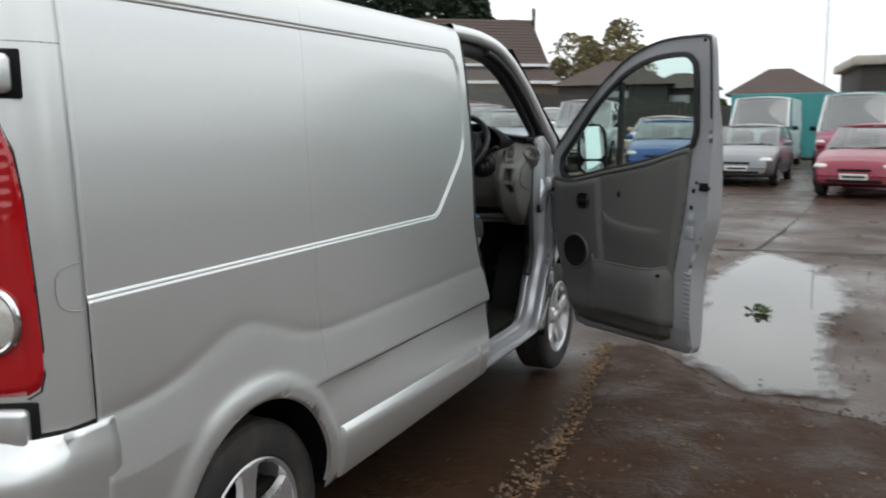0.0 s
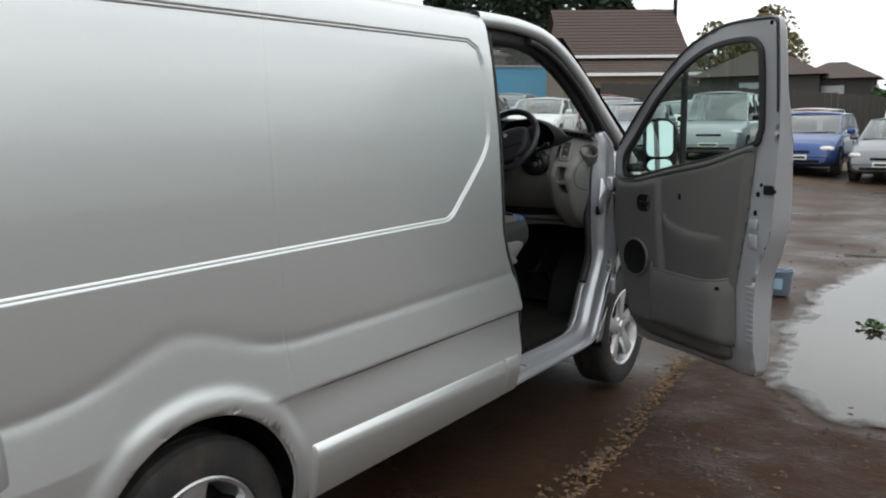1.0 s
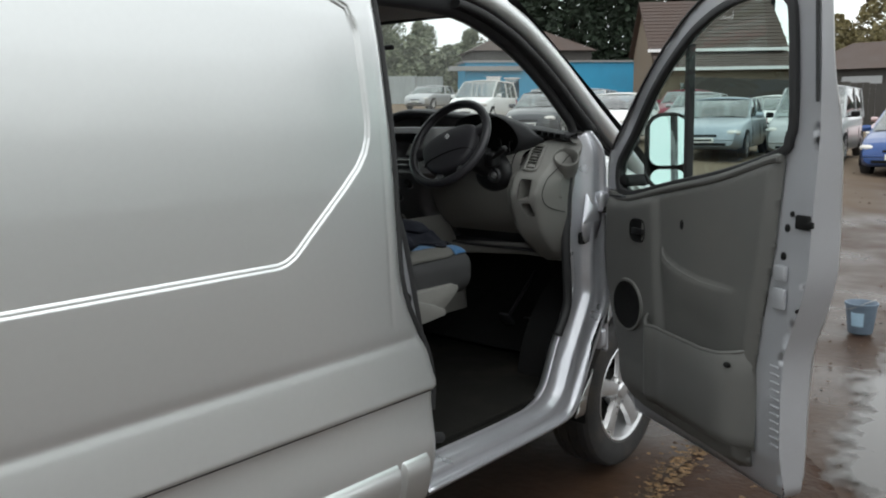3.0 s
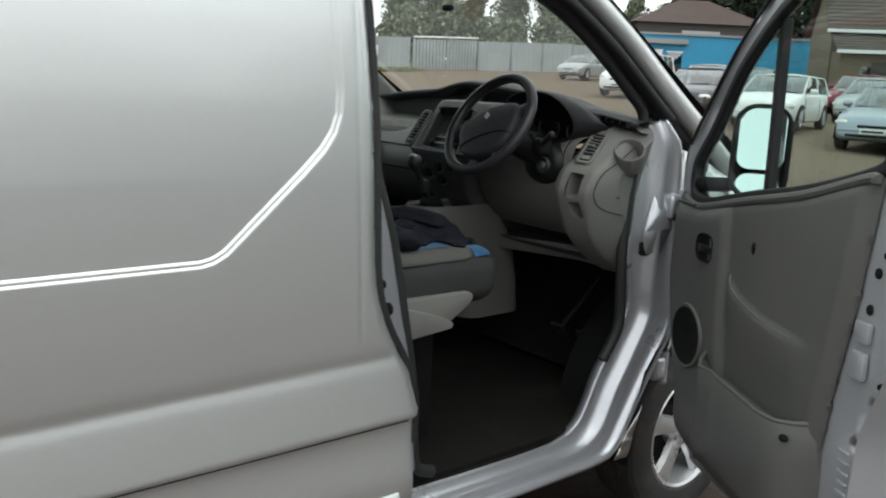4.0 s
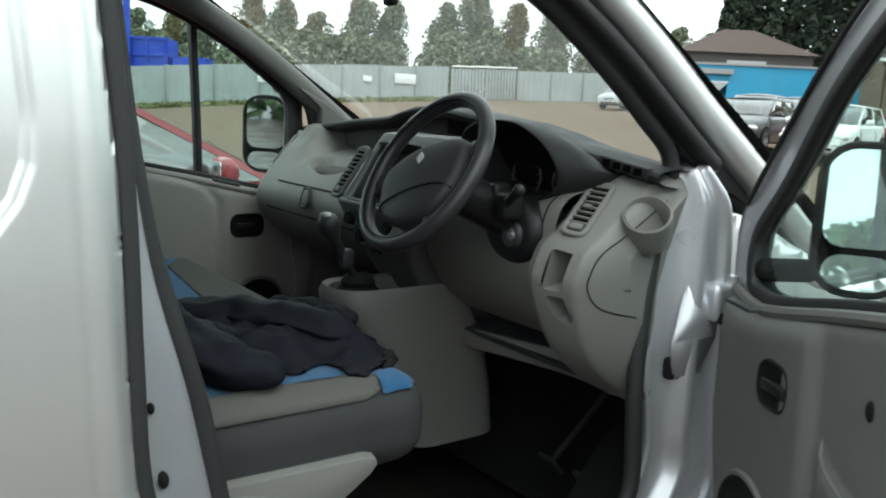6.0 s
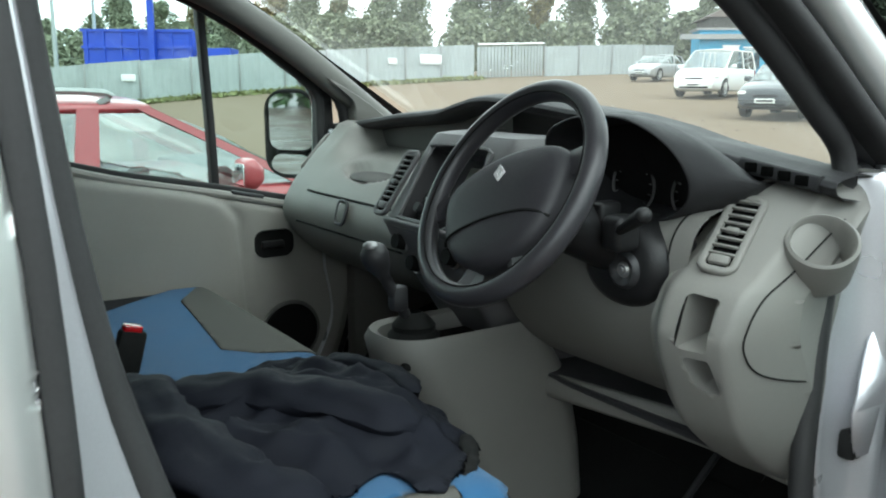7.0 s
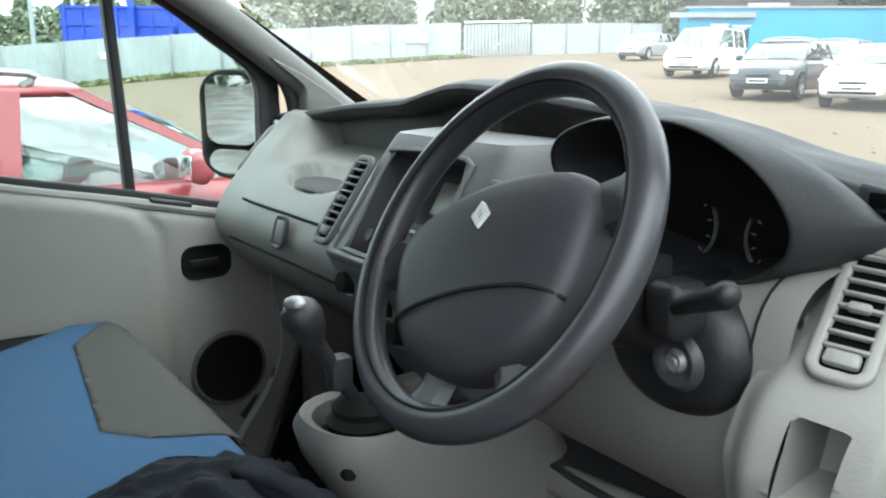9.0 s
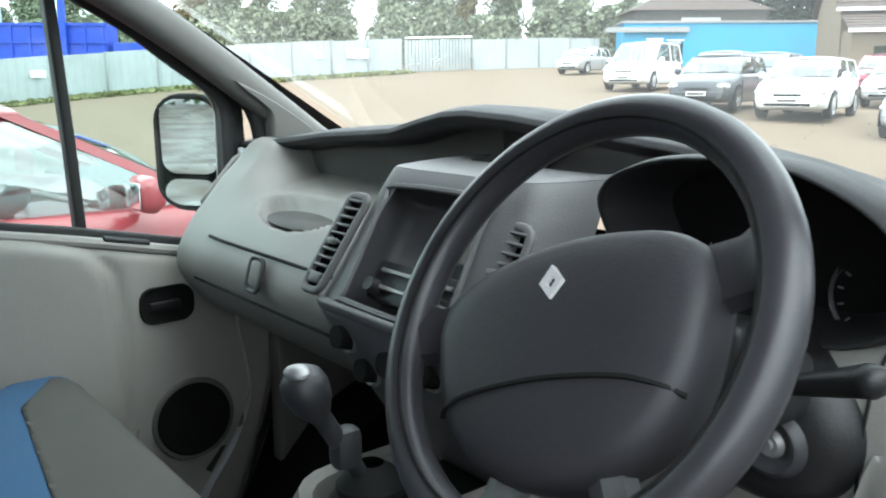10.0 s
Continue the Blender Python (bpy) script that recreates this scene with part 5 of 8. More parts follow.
for j in range(n):
    for k in range(2):
        a, b = 3 * j + k, 3 * ((j + 1) % n) + k
        Fc.append((a, b, b + 1, a + 1))
Fc.append(tuple(3 * j + 2 for j in range(n)))
mesh_object("radio_bay", V, Fc, CHARCOAL, st)
bm = bmesh.new()
sweep(bm, [Vector([float(q) for q in stack(np.array(p.x * 1.02), np.array(p.y), 0.001)]) for p in loop], circle(0.0045, 6), up=(0, -0.85, 0.5), closed=True)
part("bay_rim", bm, MIDGREY, st)


def on_stack(x, z, out=0.0):
    y = float(np.interp(z, STACK_Z, STACK_Y))
    return Vector((x, y - out * 0.85, z + out * 0.5))


ST_R = Matrix.Rotation(radians(-32), 3, "X")
bm = bmesh.new()
box(bm, on_stack(0.160, 1.395, -0.050), (0.085, 0.012, 0.055), 0.004, 2, ST_R)
part("display", bm, material("lcd_grey", (0.17, 0.165, 0.145), 0.35, 0, 0.05, 10, 100, 0.0), st)
bm = bmesh.new()
box(bm, on_stack(0.125, 1.328, -0.040), (0.185, 0.030, 0.058), 0.006, 2, ST_R)
rd = part("radio", bm, COLUMN, st)
for k in range(2):
    bm = bmesh.new()
    box(bm, on_stack(0.125, 1.340 - 0.020 * k, -0.022), (0.150, 0.006, 0.006), 0.002, 2, ST_R)
    part("radio_slot", bm, GREYMET, rd)
for x in (0.052, 0.195):
    bm = bmesh.new()
    c = on_stack(x, 1.318, -0.026)
    cylinder(bm, c, c + Vector((0, -0.016, 0.010)), 0.011, 0.010, 14)
    part("radio_knob", bm, DARKPL, rd)
# lip below the bay, and the heater plate
bm = bmesh.new()
sweep(bm, [Vector([float(q) for q in stack(np.array(e), np.array(1.278), 0.002)]) for e in np.linspace(-0.97, 0.97, 28)], rounded_rect(0.012, 0.016, 0.005), up=(0, 0, 1))
part("stack_lip", bm, MIDGREY, st)
for x, z in ((0.030, 1.238), (0.062, 1.196), (0.132, 1.225), (0.132, 1.178), (0.215, 1.236)):
    bm = bmesh.new()
    c = on_stack(x, z, 0.0)
    cylinder(bm, c + Vector((0, 0.006, 0)), c + Vector((0, -0.016, 0.004)), 0.018, 0.0155, 20)
    kb = part("heater_knob", bm, BLACK, st)
    bm = bmesh.new()
    lathe(bm, [(0.018, 0.004), (0.021, -0.001), (0.0235, 0.005)], c, "y", 24)
    part("knob_ring", bm, GREYMET, kb)
vent("air_vent", (-0.042, -0.668, 1.354), (1, 0.0, 0.0), (-0.10, -0.53, -0.845), 0.044, 0.150, 10, mat=MIDGREY)
vent("air_vent", (0.277, -0.650, 1.360), (1, 0.0, 0.0), (0.10, -0.53, -0.845), 0.060, 0.125, 8, mat=MIDGREY)

# instrument hood and dials
HOOD = [(0.425, 1.455), (0.440, 1.480), (0.470, 1.496), (0.515, 1.508), (0.580, 1.512), (0.620, 1.508), (0.655, 1.495), (0.685, 1.475), (0.704, 1.449), (0.710, 1.420), (0.697, 1.392), (0.660, 1.366), (0.620, 1.356), (0.550, 1.356), (0.480, 1.368), (0.437, 1.405)]


def hood_ring(back, grow, wide=0.0, low=0.0):
    """A section of the hood: back from its mouth, grown about its middle, flared on the pillar side and lowered."""
    cx, cz = 0.570, 1.432
    out = []
    for x, z in HOOD:
        q = (x - cx) / 0.14
        zz = cz + (z - cz) * grow - low * (z > cz)
        out.append((cx + (x - cx) * grow + wide * max(0.0, q) ** 2, -0.610 - 0.43 * (z - 1.37) + back, zz))
    return out


rings = [smooth_path(hood_ring(*a), 3, True) for a in ((0.10, 0.84), (0.05, 0.92), (0.012, 0.98), (0.002, 1.0), (-0.003, 1.025), (-0.001, 1.05), (0.012, 1.075, 0.004), (0.05, 1.10, 0.016, 0.004), (0.10, 1.08, 0.030, 0.02), (0.17, 1.0, 0.04, 0.05))]
P = np.array([[tuple(p) for p in r + [r[0]]] for r in rings])
ih = mesh_object("instrument_hood", P.reshape(-1, 3), grid_faces(P.shape[0], P.shape[1]), DASHTOP, van, "dark instrument hood")
bm = bmesh.new()
loop = [p for p in smooth_path(hood_ring(0.085, 0.87), 3, True)]
back = [bm.verts.new(p + Vector((0, 0.01, 0))) for p in loop]
front = [bm.verts.new(p) for p in loop]
bm.faces.new(front)
bm.faces.new(back[::-1])
for j in range(len(loop)):
    bm.faces.new((front[j], front[(j + 1) % len(loop)], back[(j + 1) % len(loop)], back[j]))
part("dial_panel", bm, BLACK, ih)
for x, z, r in ((0.524, 1.395, 0.046), (0.646, 1.389, 0.040)):
    yd = -0.610 - 0.43 * (z - 1.37) + 0.080
    bm = bmesh.new()
    lathe(bm, [(r - 0.002, 0.0), (r, 0.005), (r + 0.002, 0.0)], (x, yd - 0.004, z), "y", 32)
    for k in range(11):
        a = radians(225 - 27 * k)
        box(bm, (x + (r - 0.008) * math.cos(a), yd - 0.003, z + (r - 0.008) * math.sin(a)), (0.005, 0.002, 0.0016), 0, 1, Matrix.Rotation(-a, 3, "Y"))
    part("dial", bm, material("dial_ring_grey", (0.20, 0.20, 0.205), 0.4, 0.4, 0.1, 10, 100, 0.0), ih)
# driver's lower fascia
FASCIA = [(-0.56, 1.349), (-0.608, 1.345), (-0.636, 1.322), (-0.645, 1.27), (-0.635, 1.20), (-0.60, 1.13), (-0.555, 1.08), (-0.52, 1.055), (-0.50, 1.04)]


def fascia(x, v):
    y, z = prof(FASCIA, v)
    lift = smoothstep(x, 0.59, 0.70) * (1 - v) ** 2
    return x, y + 0.014 * lift, z + 0.034 * lift


fa = sheet("driver_fascia", fascia, lines(0.28, 0.725, 0.02), np.linspace(0, 1, 33), GREYPL, van, "grey plastic fascia below the instruments")
bm = bmesh.new()
sweep(bm, smooth_path([(0.09, -0.50, 0.965), (0.25, -0.49, 0.955), (0.45, -0.475, 0.965), (0.64, -0.462, 0.975), (0.80, -0.45, 0.965)], 5), rounded_rect(0.03, 0.05, 0.012))
part("tray_lip", bm, GREYPL, fa)
bm = bmesh.new()
box(bm, (0.45, -0.38, 0.975), (0.66, 0.24, 0.012), 0.004)
box(bm, (0.45, -0.36, 1.03), (0.66, 0.012, 0.16), 0.004)
part("parcel_tray", bm, DARKPL, fa)

# right-hand end of the fascia, with two pockets and the cup holder
ENDP = [(-0.40, 1.442), (-0.44, 1.432), (-0.475, 1.420), (-0.505, 1.402), (-0.56, 1.360), (-0.625, 1.310), (-0.668, 1.278), (-0.688, 1.235), (-0.690, 1.20), (-0.668, 1.14), (-0.62, 1.06), (-0.53, 0.985), (-0.44, 0.935)]


def endp(x, v):
    y, z = prof(ENDP, v)
    s = smoothstep(x, 0.732, 0.694)
    # front face up to the ridge, then the side face running back to the door seal
    u0 = np.interp(v, [0, 0.3, 0.55, 0.75, 1], [0.818, 0.828, 0.826, 0.816, 0.790])
    q = np.clip((x - u0) / (0.91 - u0), 0, 1)
    return np.minimum(x, u0) + 0.040 * (1 - (1 - q) ** 2.2), y + 0.24 * q**1.25 * np.interp(v, [0, 0.25, 1], [0.55, 0.8, 1.0]) + 0.24 * (np.minimum(x, u0) - 0.755) + 0.030 * s, z - 0.012 * q


POCKETS = [[(0.755, 0.505), (0.752, 0.672), (0.798, 0.672), (0.803, 0.512)], [(0.758, 0.690), (0.772, 0.752), (0.808, 0.758), (0.800, 0.690)]]


def end_sdf(P):
    d = poly_sdf(P, [(0.750, 0.0), (0.872, 0.0), (0.872, 0.5), (0.885, 0.8), (0.905, 1.0), (0.715, 1.0), (0.696, 0.80), (0.694, 0.60), (0.698, 0.45), (0.706, 0.36), (0.718, 0.28), (0.735, 0.12)])
    for q in POCKETS:
        d = np.maximum(d, -poly_sdf(P * [1, 1], q))
    return d


ep = cut_sheet("fascia_end", lines(0.665, 0.91, 0.006), np.linspace(0, 1, 121), end_sdf, endp, GREYPL, van, "grey fascia end with pockets and a cup holder")
vent("air_vent", on_sheet(endp, 0.754, 0.355)[0], (0.955, 0.285, -0.07), (0.200, -0.765, -0.612), 0.047, 0.146, 8, ep)
# pocket wells
for q in POCKETS:
    bm = bmesh.new()
    front = [bm.verts.new(Vector(endp(np.array(a), np.array(b))) - Vector((0, 0.0006, 0))) for a, b in q]
    back = [bm.verts.new(Vector(endp(np.array(a), np.array(b))) + Vector((0, 0.075, 0.012))) for a, b in q]
    for j in range(4):
        bm.faces.new((front[j], front[(j + 1) % 4], back[(j + 1) % 4], back[j]))
    bm.faces.new(back)
    part("fascia_pocket", bm, GREYPL, ep, smooth=False)
bm = bmesh.new()
side = smooth_path([(0, y, z) for y, z in ENDP], 4)
a = [bm.verts.new(Vector(endp(np.interp(i / (len(side) - 1), [0, 0.5, 0.8, 1], [0.872, 0.872, 0.885, 0.905]), np.array(i / (len(side) - 1))))) for i in range(len(side))]
b = [bm.verts.new((0.815, -0.20, z.co.z)) for z in a]
for j in range(len(a) - 1):
    bm.faces.new((a[j], a[j + 1], b[j + 1], b[j]))
part("fascia_side", bm, GREYPL, ep)
bm = bmesh.new()
cup = Vector((0.866, -0.535, 1.350))
CUP_R = Matrix.Rotation(radians(42), 3, Vector((0.8, 0.6, 0)))
lathe(bm, [(0.036, -0.06), (0.038, -0.03), (0.041, 0.002), (0.044, 0.006), (0.048, 0.003), (0.0495, -0.01), (0.048, -0.045), (0.046, -0.066)], (0, 0, 0), "z", 32)
# the arm tapers down and back into the fascia
low = [v for v in bm.verts if v.co.z < -0.0655]
ring = sorted(low, key=lambda v: math.atan2(v.co.y, v.co.x))
prev = ring
for dx, dy, dz, k in ((-0.008, 0.008, -0.028, 0.96), (-0.026, 0.016, -0.052, 0.82), (-0.046, 0.022, -0.078, 0.55), (-0.06, 0.03, -0.10, 0.2)):
    nxt = [bm.verts.new((v.co.x * k + dx, v.co.y * k + dy, -0.066 + dz + v.co.x * 0.25)) for v in ring]
    for j in range(len(ring)):
        bm.faces.new((prev[j], prev[(j + 1) % len(ring)], nxt[(j + 1) % len(ring)], nxt[j]))
    prev = nxt
bmesh.ops.rotate(bm, cent=(0, 0, 0), matrix=CUP_R, verts=bm.verts)
bmesh.ops.translate(bm, vec=cup, verts=bm.verts)
ch = part("cup_holder", bm, GREYPL, ep)
bm = bmesh.new()
lathe(bm, [(0.0, -0.058), (0.037, -0.058)], (0, 0, 0), "z", 20)
bmesh.ops.rotate(bm, cent=(0, 0, 0), matrix=CUP_R, verts=bm.verts)
bmesh.ops.translate(bm, vec=cup, verts=bm.verts)
part("cup_floor", bm, GREYPL, ch)
# grey web behind the joint of the two fascia panels
sheet("fascia_web", lambda x, v: (x, prof(ENDP, 0.20 + v * 0.22)[0] + 0.022, prof(ENDP, 0.20 + v * 0.22)[1] - 0.012), lines(0.675, 0.76, 0.0142), np.linspace(0, 1, 13), GREYPL, van)
# dark infill between the hood and the fascia end
sheet("dash_infill", lambda x, v: (x, prof(ENDP, v * 0.30)[0] + 0.020 + 0.05 * smoothstep(x, 0.70, 0.60), prof(ENDP, v * 0.30)[1] - 0.006), lines(0.60, 0.80, 0.02), np.linspace(0, 1, 13), DASHTOP, van)
bm = bmesh.new()
sweep(bm, [(x, float(dash_lip(x)) + 0.004, float(dash_crest(x)) - 0.011) for x in np.linspace(0.70, 0.835, 9)], rounded_rect(0.014, 0.024, 0.005))
dm = part("demister_bar", bm, DASHTOP, ep)
for k in range(4):
    x = 0.722 + 0.029 * k
    bm = bmesh.new()
    box(bm, (x, float(dash_lip(x)) - 0.002, float(dash_crest(x)) - 0.011), (0.022, 0.006, 0.0155), 0.0025, 2)
    part("demister_slot", bm, WELL_SHADE, dm)

# seams of the fascia
bm = bmesh.new()
sweep(bm, [Vector(endp(np.array(p.x), np.array(p.y))) + Vector((0.0010, -0.0012, 0)) for p in smooth_path([(a, b, 0) for a, b in ((0.858, 0.30), (0.850, 0.40), (0.843, 0.50), (0.838, 0.60), (0.838, 0.66), (0.843, 0.70), (0.856, 0.72), (0.879, 0.735))], 10)], circle(0.0014, 5))
part("fascia_seam", bm, BLACK, ep)
bm = bmesh.new()
sweep(bm, [Vector(fascia(np.array(0.688), np.array(s))) + Vector((0, -0.002, 0)) for s in np.linspace(0.05, 0.8, 18)], circle(0.0016, 5))
part("fascia_seam", bm, BLACK, ep)

# steering column and wheel
SPOKE = material("satin_grey_spoke", (0.085, 0.088, 0.092), 0.38, 0.3, 0.12, 12, 300, 0.04)
W_C, W_R, W_TURN = Vector((0.551, -0.8405, 1.409)), 0.1683, radians(24)
W_V = Vector((0.0335, 0.5226, 0.8519)).normalized()
W_U = Vector((0.998, -0.064, 0)).normalized()
W_N = W_U.cross(W_V).normalized()
if W_N.y > 0:
    W_N = -W_N
W_V = W_N.cross(W_U).normalized() if W_N.cross(W_U).z > 0 else W_U.cross(W_N).normalized()


def on_wheel(u, v, n=0.0):
    """A point of the wheel, which stands turned a little to the left."""
    c, q = math.cos(W_TURN), math.sin(W_TURN)
    return W_C + W_U * (u * c - v * q) + W_V * (u * q + v * c) + W_N * n


bm = bmesh.new()
base = Vector((0.606, -0.60, 1.288))
lathe(bm, [(0.090, 0.03), (0.090, -0.02), (0.087, -0.038), (0.079, -0.052), (0.064, -0.062), (0.035, -0.066), (0.0, -0.067)], base, "y", 40)
bmesh.ops.scale(bm, vec=(1, 1, 0.80), space=Matrix.Translation(-base), verts=bm.verts)
cylinder(bm, base + Vector((-0.025, -0.03, 0.022)), on_wheel(0, 0, -0.030), 0.046, 0.045, 24)
box(bm, base + Vector((-0.005, -0.085, 0.075)), (0.030, 0.045, 0.050), 0.008, 3)
col = part("steering_column", bm, COLUMN, van, "black steering column shroud")
bm = bmesh.new()
k0 = Vector((0.627, -0.666, 1.284))
lathe(bm, [(0.0, -0.008), (0.004, -0.008), (0.005, -0.005), (0.009, -0.006), (0.011, -0.002), (0.013, -0.001)], k0, "y", 20)
part("ignition_lock", bm, GREYMET, col)
bm = bmesh.new()
lathe(bm, [(0.013, -0.001), (0.018, -0.006), (0.024, -0.007), (0.029, -0.003), (0.032, 0.006)], k0, "y", 24)
part("ignition_bezel", bm, DARKPL, col)
for a, b, r in (((0.640, -0.700, 1.345), (0.735, -0.748, 1.388), 0.0078), ((0.50, -0.725, 1.33), (0.42, -0.77, 1.375), 0.0075)):
    bm = bmesh.new()
    cylinder(bm, a, b, r * 0.8, r * 1.5, 12)
    ball(bm, b, (r * 1.55, r * 1.55, r * 1.55), 12)
    part("stalk", bm, COLUMN, col)
bm = bmesh.new()
box(bm, (0.640, -0.690, 1.345), (0.042, 0.050, 0.055), 0.012, 3)
part("stalk_pod", bm, COLUMN, col)

bm = bmesh.new()
sweep(bm, [on_wheel(W_R * math.cos(a), W_R * math.sin(a)) for a in np.linspace(0, 2 * math.pi, 73)[:-1]], circle(0.0165, 12), up=W_N, closed=True)
wheel = part("steering_wheel", bm, STEEL, van, "dark four-spoke steering wheel")
bm = bmesh.new()
sweep(bm, [on_wheel((W_R - 0.0085) * math.cos(a), (W_R - 0.0085) * math.sin(a), 0.0140) for a in np.linspace(0, 2 * math.pi, 73)[:-1]], circle(0.0016, 6), up=W_N, closed=True)
part("rim_seam", bm, BLACK, wheel)
PADO = [(-0.122, 0.008), (-0.108, 0.034), (-0.06, 0.053), (0.0, 0.060), (0.06, 0.055), (0.105, 0.040), (0.125, 0.012), (0.122, -0.030), (0.108, -0.075), (0.080, -0.108), (0.040, -0.125), (0.0, -0.130), (-0.040, -0.123), (-0.080, -0.100), (-0.108, -0.060), (-0.120, -0.018)]
bm = bmesh.new()
rows = []
for g, n in ((0.97, -0.030), (1.0, -0.010), (0.985, 0.002), (0.94, 0.011), (0.86, 0.015), (0.7, 0.018), (0.35, 0.021)):
    rows.append([bm.verts.new(on_wheel(p.x * g, p.y * g - 0.035 * (1 - g), n)) for p in smooth_path([(a, b, 0) for a, b in PADO], 3, True)])
for r, s in zip(rows, rows[1:]):
    for j in range(len(r)):
        bm.faces.new((r[j], r[(j + 1) % len(r)], s[(j + 1) % len(r)], s[j]))
bm.faces.new(rows[-1])
bm.faces.new(rows[0][::-1])
part("horn_pad", bm, material("horn_pad_vinyl", (0.029, 0.028, 0.032), 0.5, 0, 0.15, 14, 420, 0.06, spec=0.28), wheel)
bm = bmesh.new()
sweep(bm, smooth_path([on_wheel(u, v, n) for u, v, n in ((-0.106, -0.070, 0.004), (-0.09, -0.066, 0.0155), (-0.06, -0.060, 0.0200), (0.0, -0.057, 0.0220), (0.06, -0.061, 0.0200), (0.09, -0.068, 0.0155), (0.107, -0.075, 0.004))], 5), circle(0.0022, 5))
part("pad_seam", bm, BLACK, wheel)
for a0, wd, mat in ((175, 0.046, STEEL), (5, 0.046, STEEL), (250, 0.030, GREYMET), (290, 0.030, GREYMET)):
    bm = bmesh.new()
    a = radians(a0)
    d = Vector((math.cos(a), math.sin(a)))
    t = Vector((-d.y, d.x))
    rows = []
    for r, n, k in ((0.085, -0.006, 1.1), (0.115, -0.008, 1.0), (0.14, -0.007, 0.95), (0.152, -0.003, 1.1), (0.166, 0.002, 1.35)):
        ring = []
        for q, h in ((-1, -0.012), (-0.85, 0.002), (0, 0.008), (0.85, 0.002), (1, -0.012)):
            p = d * r + t * (q * wd * k * 0.55)
            ring.append(bm.verts.new(on_wheel(p.x, p.y, n + h)))
        rows.append(ring)
    for r, s in zip(rows, rows[1:]):
        for j in range(5):
            bm.faces.new((r[j], r[(j + 1) % 5], s[(j + 1) % 5], s[j]))
    part("spoke", bm, STEEL if mat is STEEL else SPOKE, wheel)
bm = bmesh.new()
badge = [(0.0, 0.0135), (0.0105, 0.0), (0.0, -0.0135), (-0.0105, 0.0)]
hole = [(x * 0.42, y * 0.45) for x, y in badge]
R0, R1 = [], []
for (x, y), (p, q) in zip(badge, hole):
    R0.append((bm.verts.new(on_wheel(0.006 + x, 0.016 + y, 0.017)), bm.verts.new(on_wheel(0.006 + x, 0.016 + y, 0.0235))))
    R1.append((bm.verts.new(on_wheel(0.006 + p, 0.016 + q, 0.017)), bm.verts.new(on_wheel(0.006 + p, 0.016 + q, 0.0235))))
for j in range(4):
    k = (j + 1) % 4
    bm.faces.new((R0[j][1], R0[k][1], R1[k][1], R1[j][1]))
    bm.faces.new((R0[j][0], R0[k][0], R0[k][1], R0[j][1]))
    bm.faces.new((R1[j][0], R1[k][0], R1[k][1], R1[j][1]))
part("badge", bm, BADGE, wheel, "small diamond-shaped metal badge", smooth=False)

# gear lever console
bm = bmesh.new()
SEC = [(1.100, -0.850, -0.50, 0.098, 0.268), (1.08, -0.856, -0.50, 0.088, 0.276), (1.04, -0.845, -0.46, 0.088, 0.276), (0.95, -0.79, -0.40, 0.085, 0.274), (0.80, -0.70, -0.36, 0.08, 0.268), (0.665, -0.64, -0.34, 0.075, 0.262)]
rows = []
for z, y0, y1, x0, x1 in SEC:
    w, h = x1 - x0, y1 - y0
    rows.append([bm.verts.new(((x0 + x1) / 2 + a, (y0 + y1) / 2 + b, z)) for a, b in rounded_rect(w, h, 0.075, 5)])
for r, s in zip(rows, rows[1:]):
    for j in range(len(r)):
        bm.faces.new((r[j], r[(j + 1) % len(r)], s[(j + 1) % len(r)], s[j]))
inner = [bm.verts.new((v.co.x * 0.86 + 0.183 * 0.14, v.co.y * 0.9 + -0.69 * 0.1, 1.093)) for v in rows[0]]
deep = [bm.verts.new((v.co.x, v.co.y, 1.04)) for v in inner]
for A, B in ((inner, rows[0]), (deep, inner)):
    for j in range(len(A)):
        bm.faces.new((A[j], A[(j + 1) % len(A)], B[(j + 1) % len(A)], B[j]))
con = part("gear_console", bm, GREYPL, van, "grey plastic console with gear lever")
bm = bmesh.new()
box(bm, (0.183, -0.68, 1.050), (0.15, 0.31, 0.02), 0.008)
part("console_tray", bm, BLACK, con)
bm = bmesh.new()
lathe(bm, [(0.062, 0.0), (0.060, 0.012), (0.050, 0.020), (0.052, 0.030), (0.042, 0.040), (0.043, 0.050), (0.030, 0.065), (0.016, 0.075)], (0.180, -0.765, 1.056), "z", 24)
part("gear_gaiter", bm, BLACK, con)
bm = bmesh.new()
cylinder(bm, (0.180, -0.768, 1.10), (0.195, -0.846, 1.225), 0.010, 0.012, 12)
box(bm, (0.188, -0.805, 1.165), (0.03, 0.035, 0.05), 0.01, 2)
part("gear_lever", bm, DARKPL, con)
bm = bmesh.new()
lathe(bm, [(0.0, 0.030), (0.014, 0.028), (0.024, 0.018), (0.027, 0.004), (0.023, -0.015), (0.014, -0.032), (0.011, -0.04)], (0.202, -0.860, 1.250), "z", 20)
bmesh.ops.rotate(bm, cent=(0.202, -0.860, 1.250), matrix=Matrix.Rotation(radians(25), 3, "X"), verts=bm.verts)
kn = part("gear_knob", bm, DARKPL, con)
bm = bmesh.new()
ball(bm, (0.203, -0.871, 1.274), (0.017, 0.015, 0.009), 14)
part("knob_cap", bm, GREYMET, con)

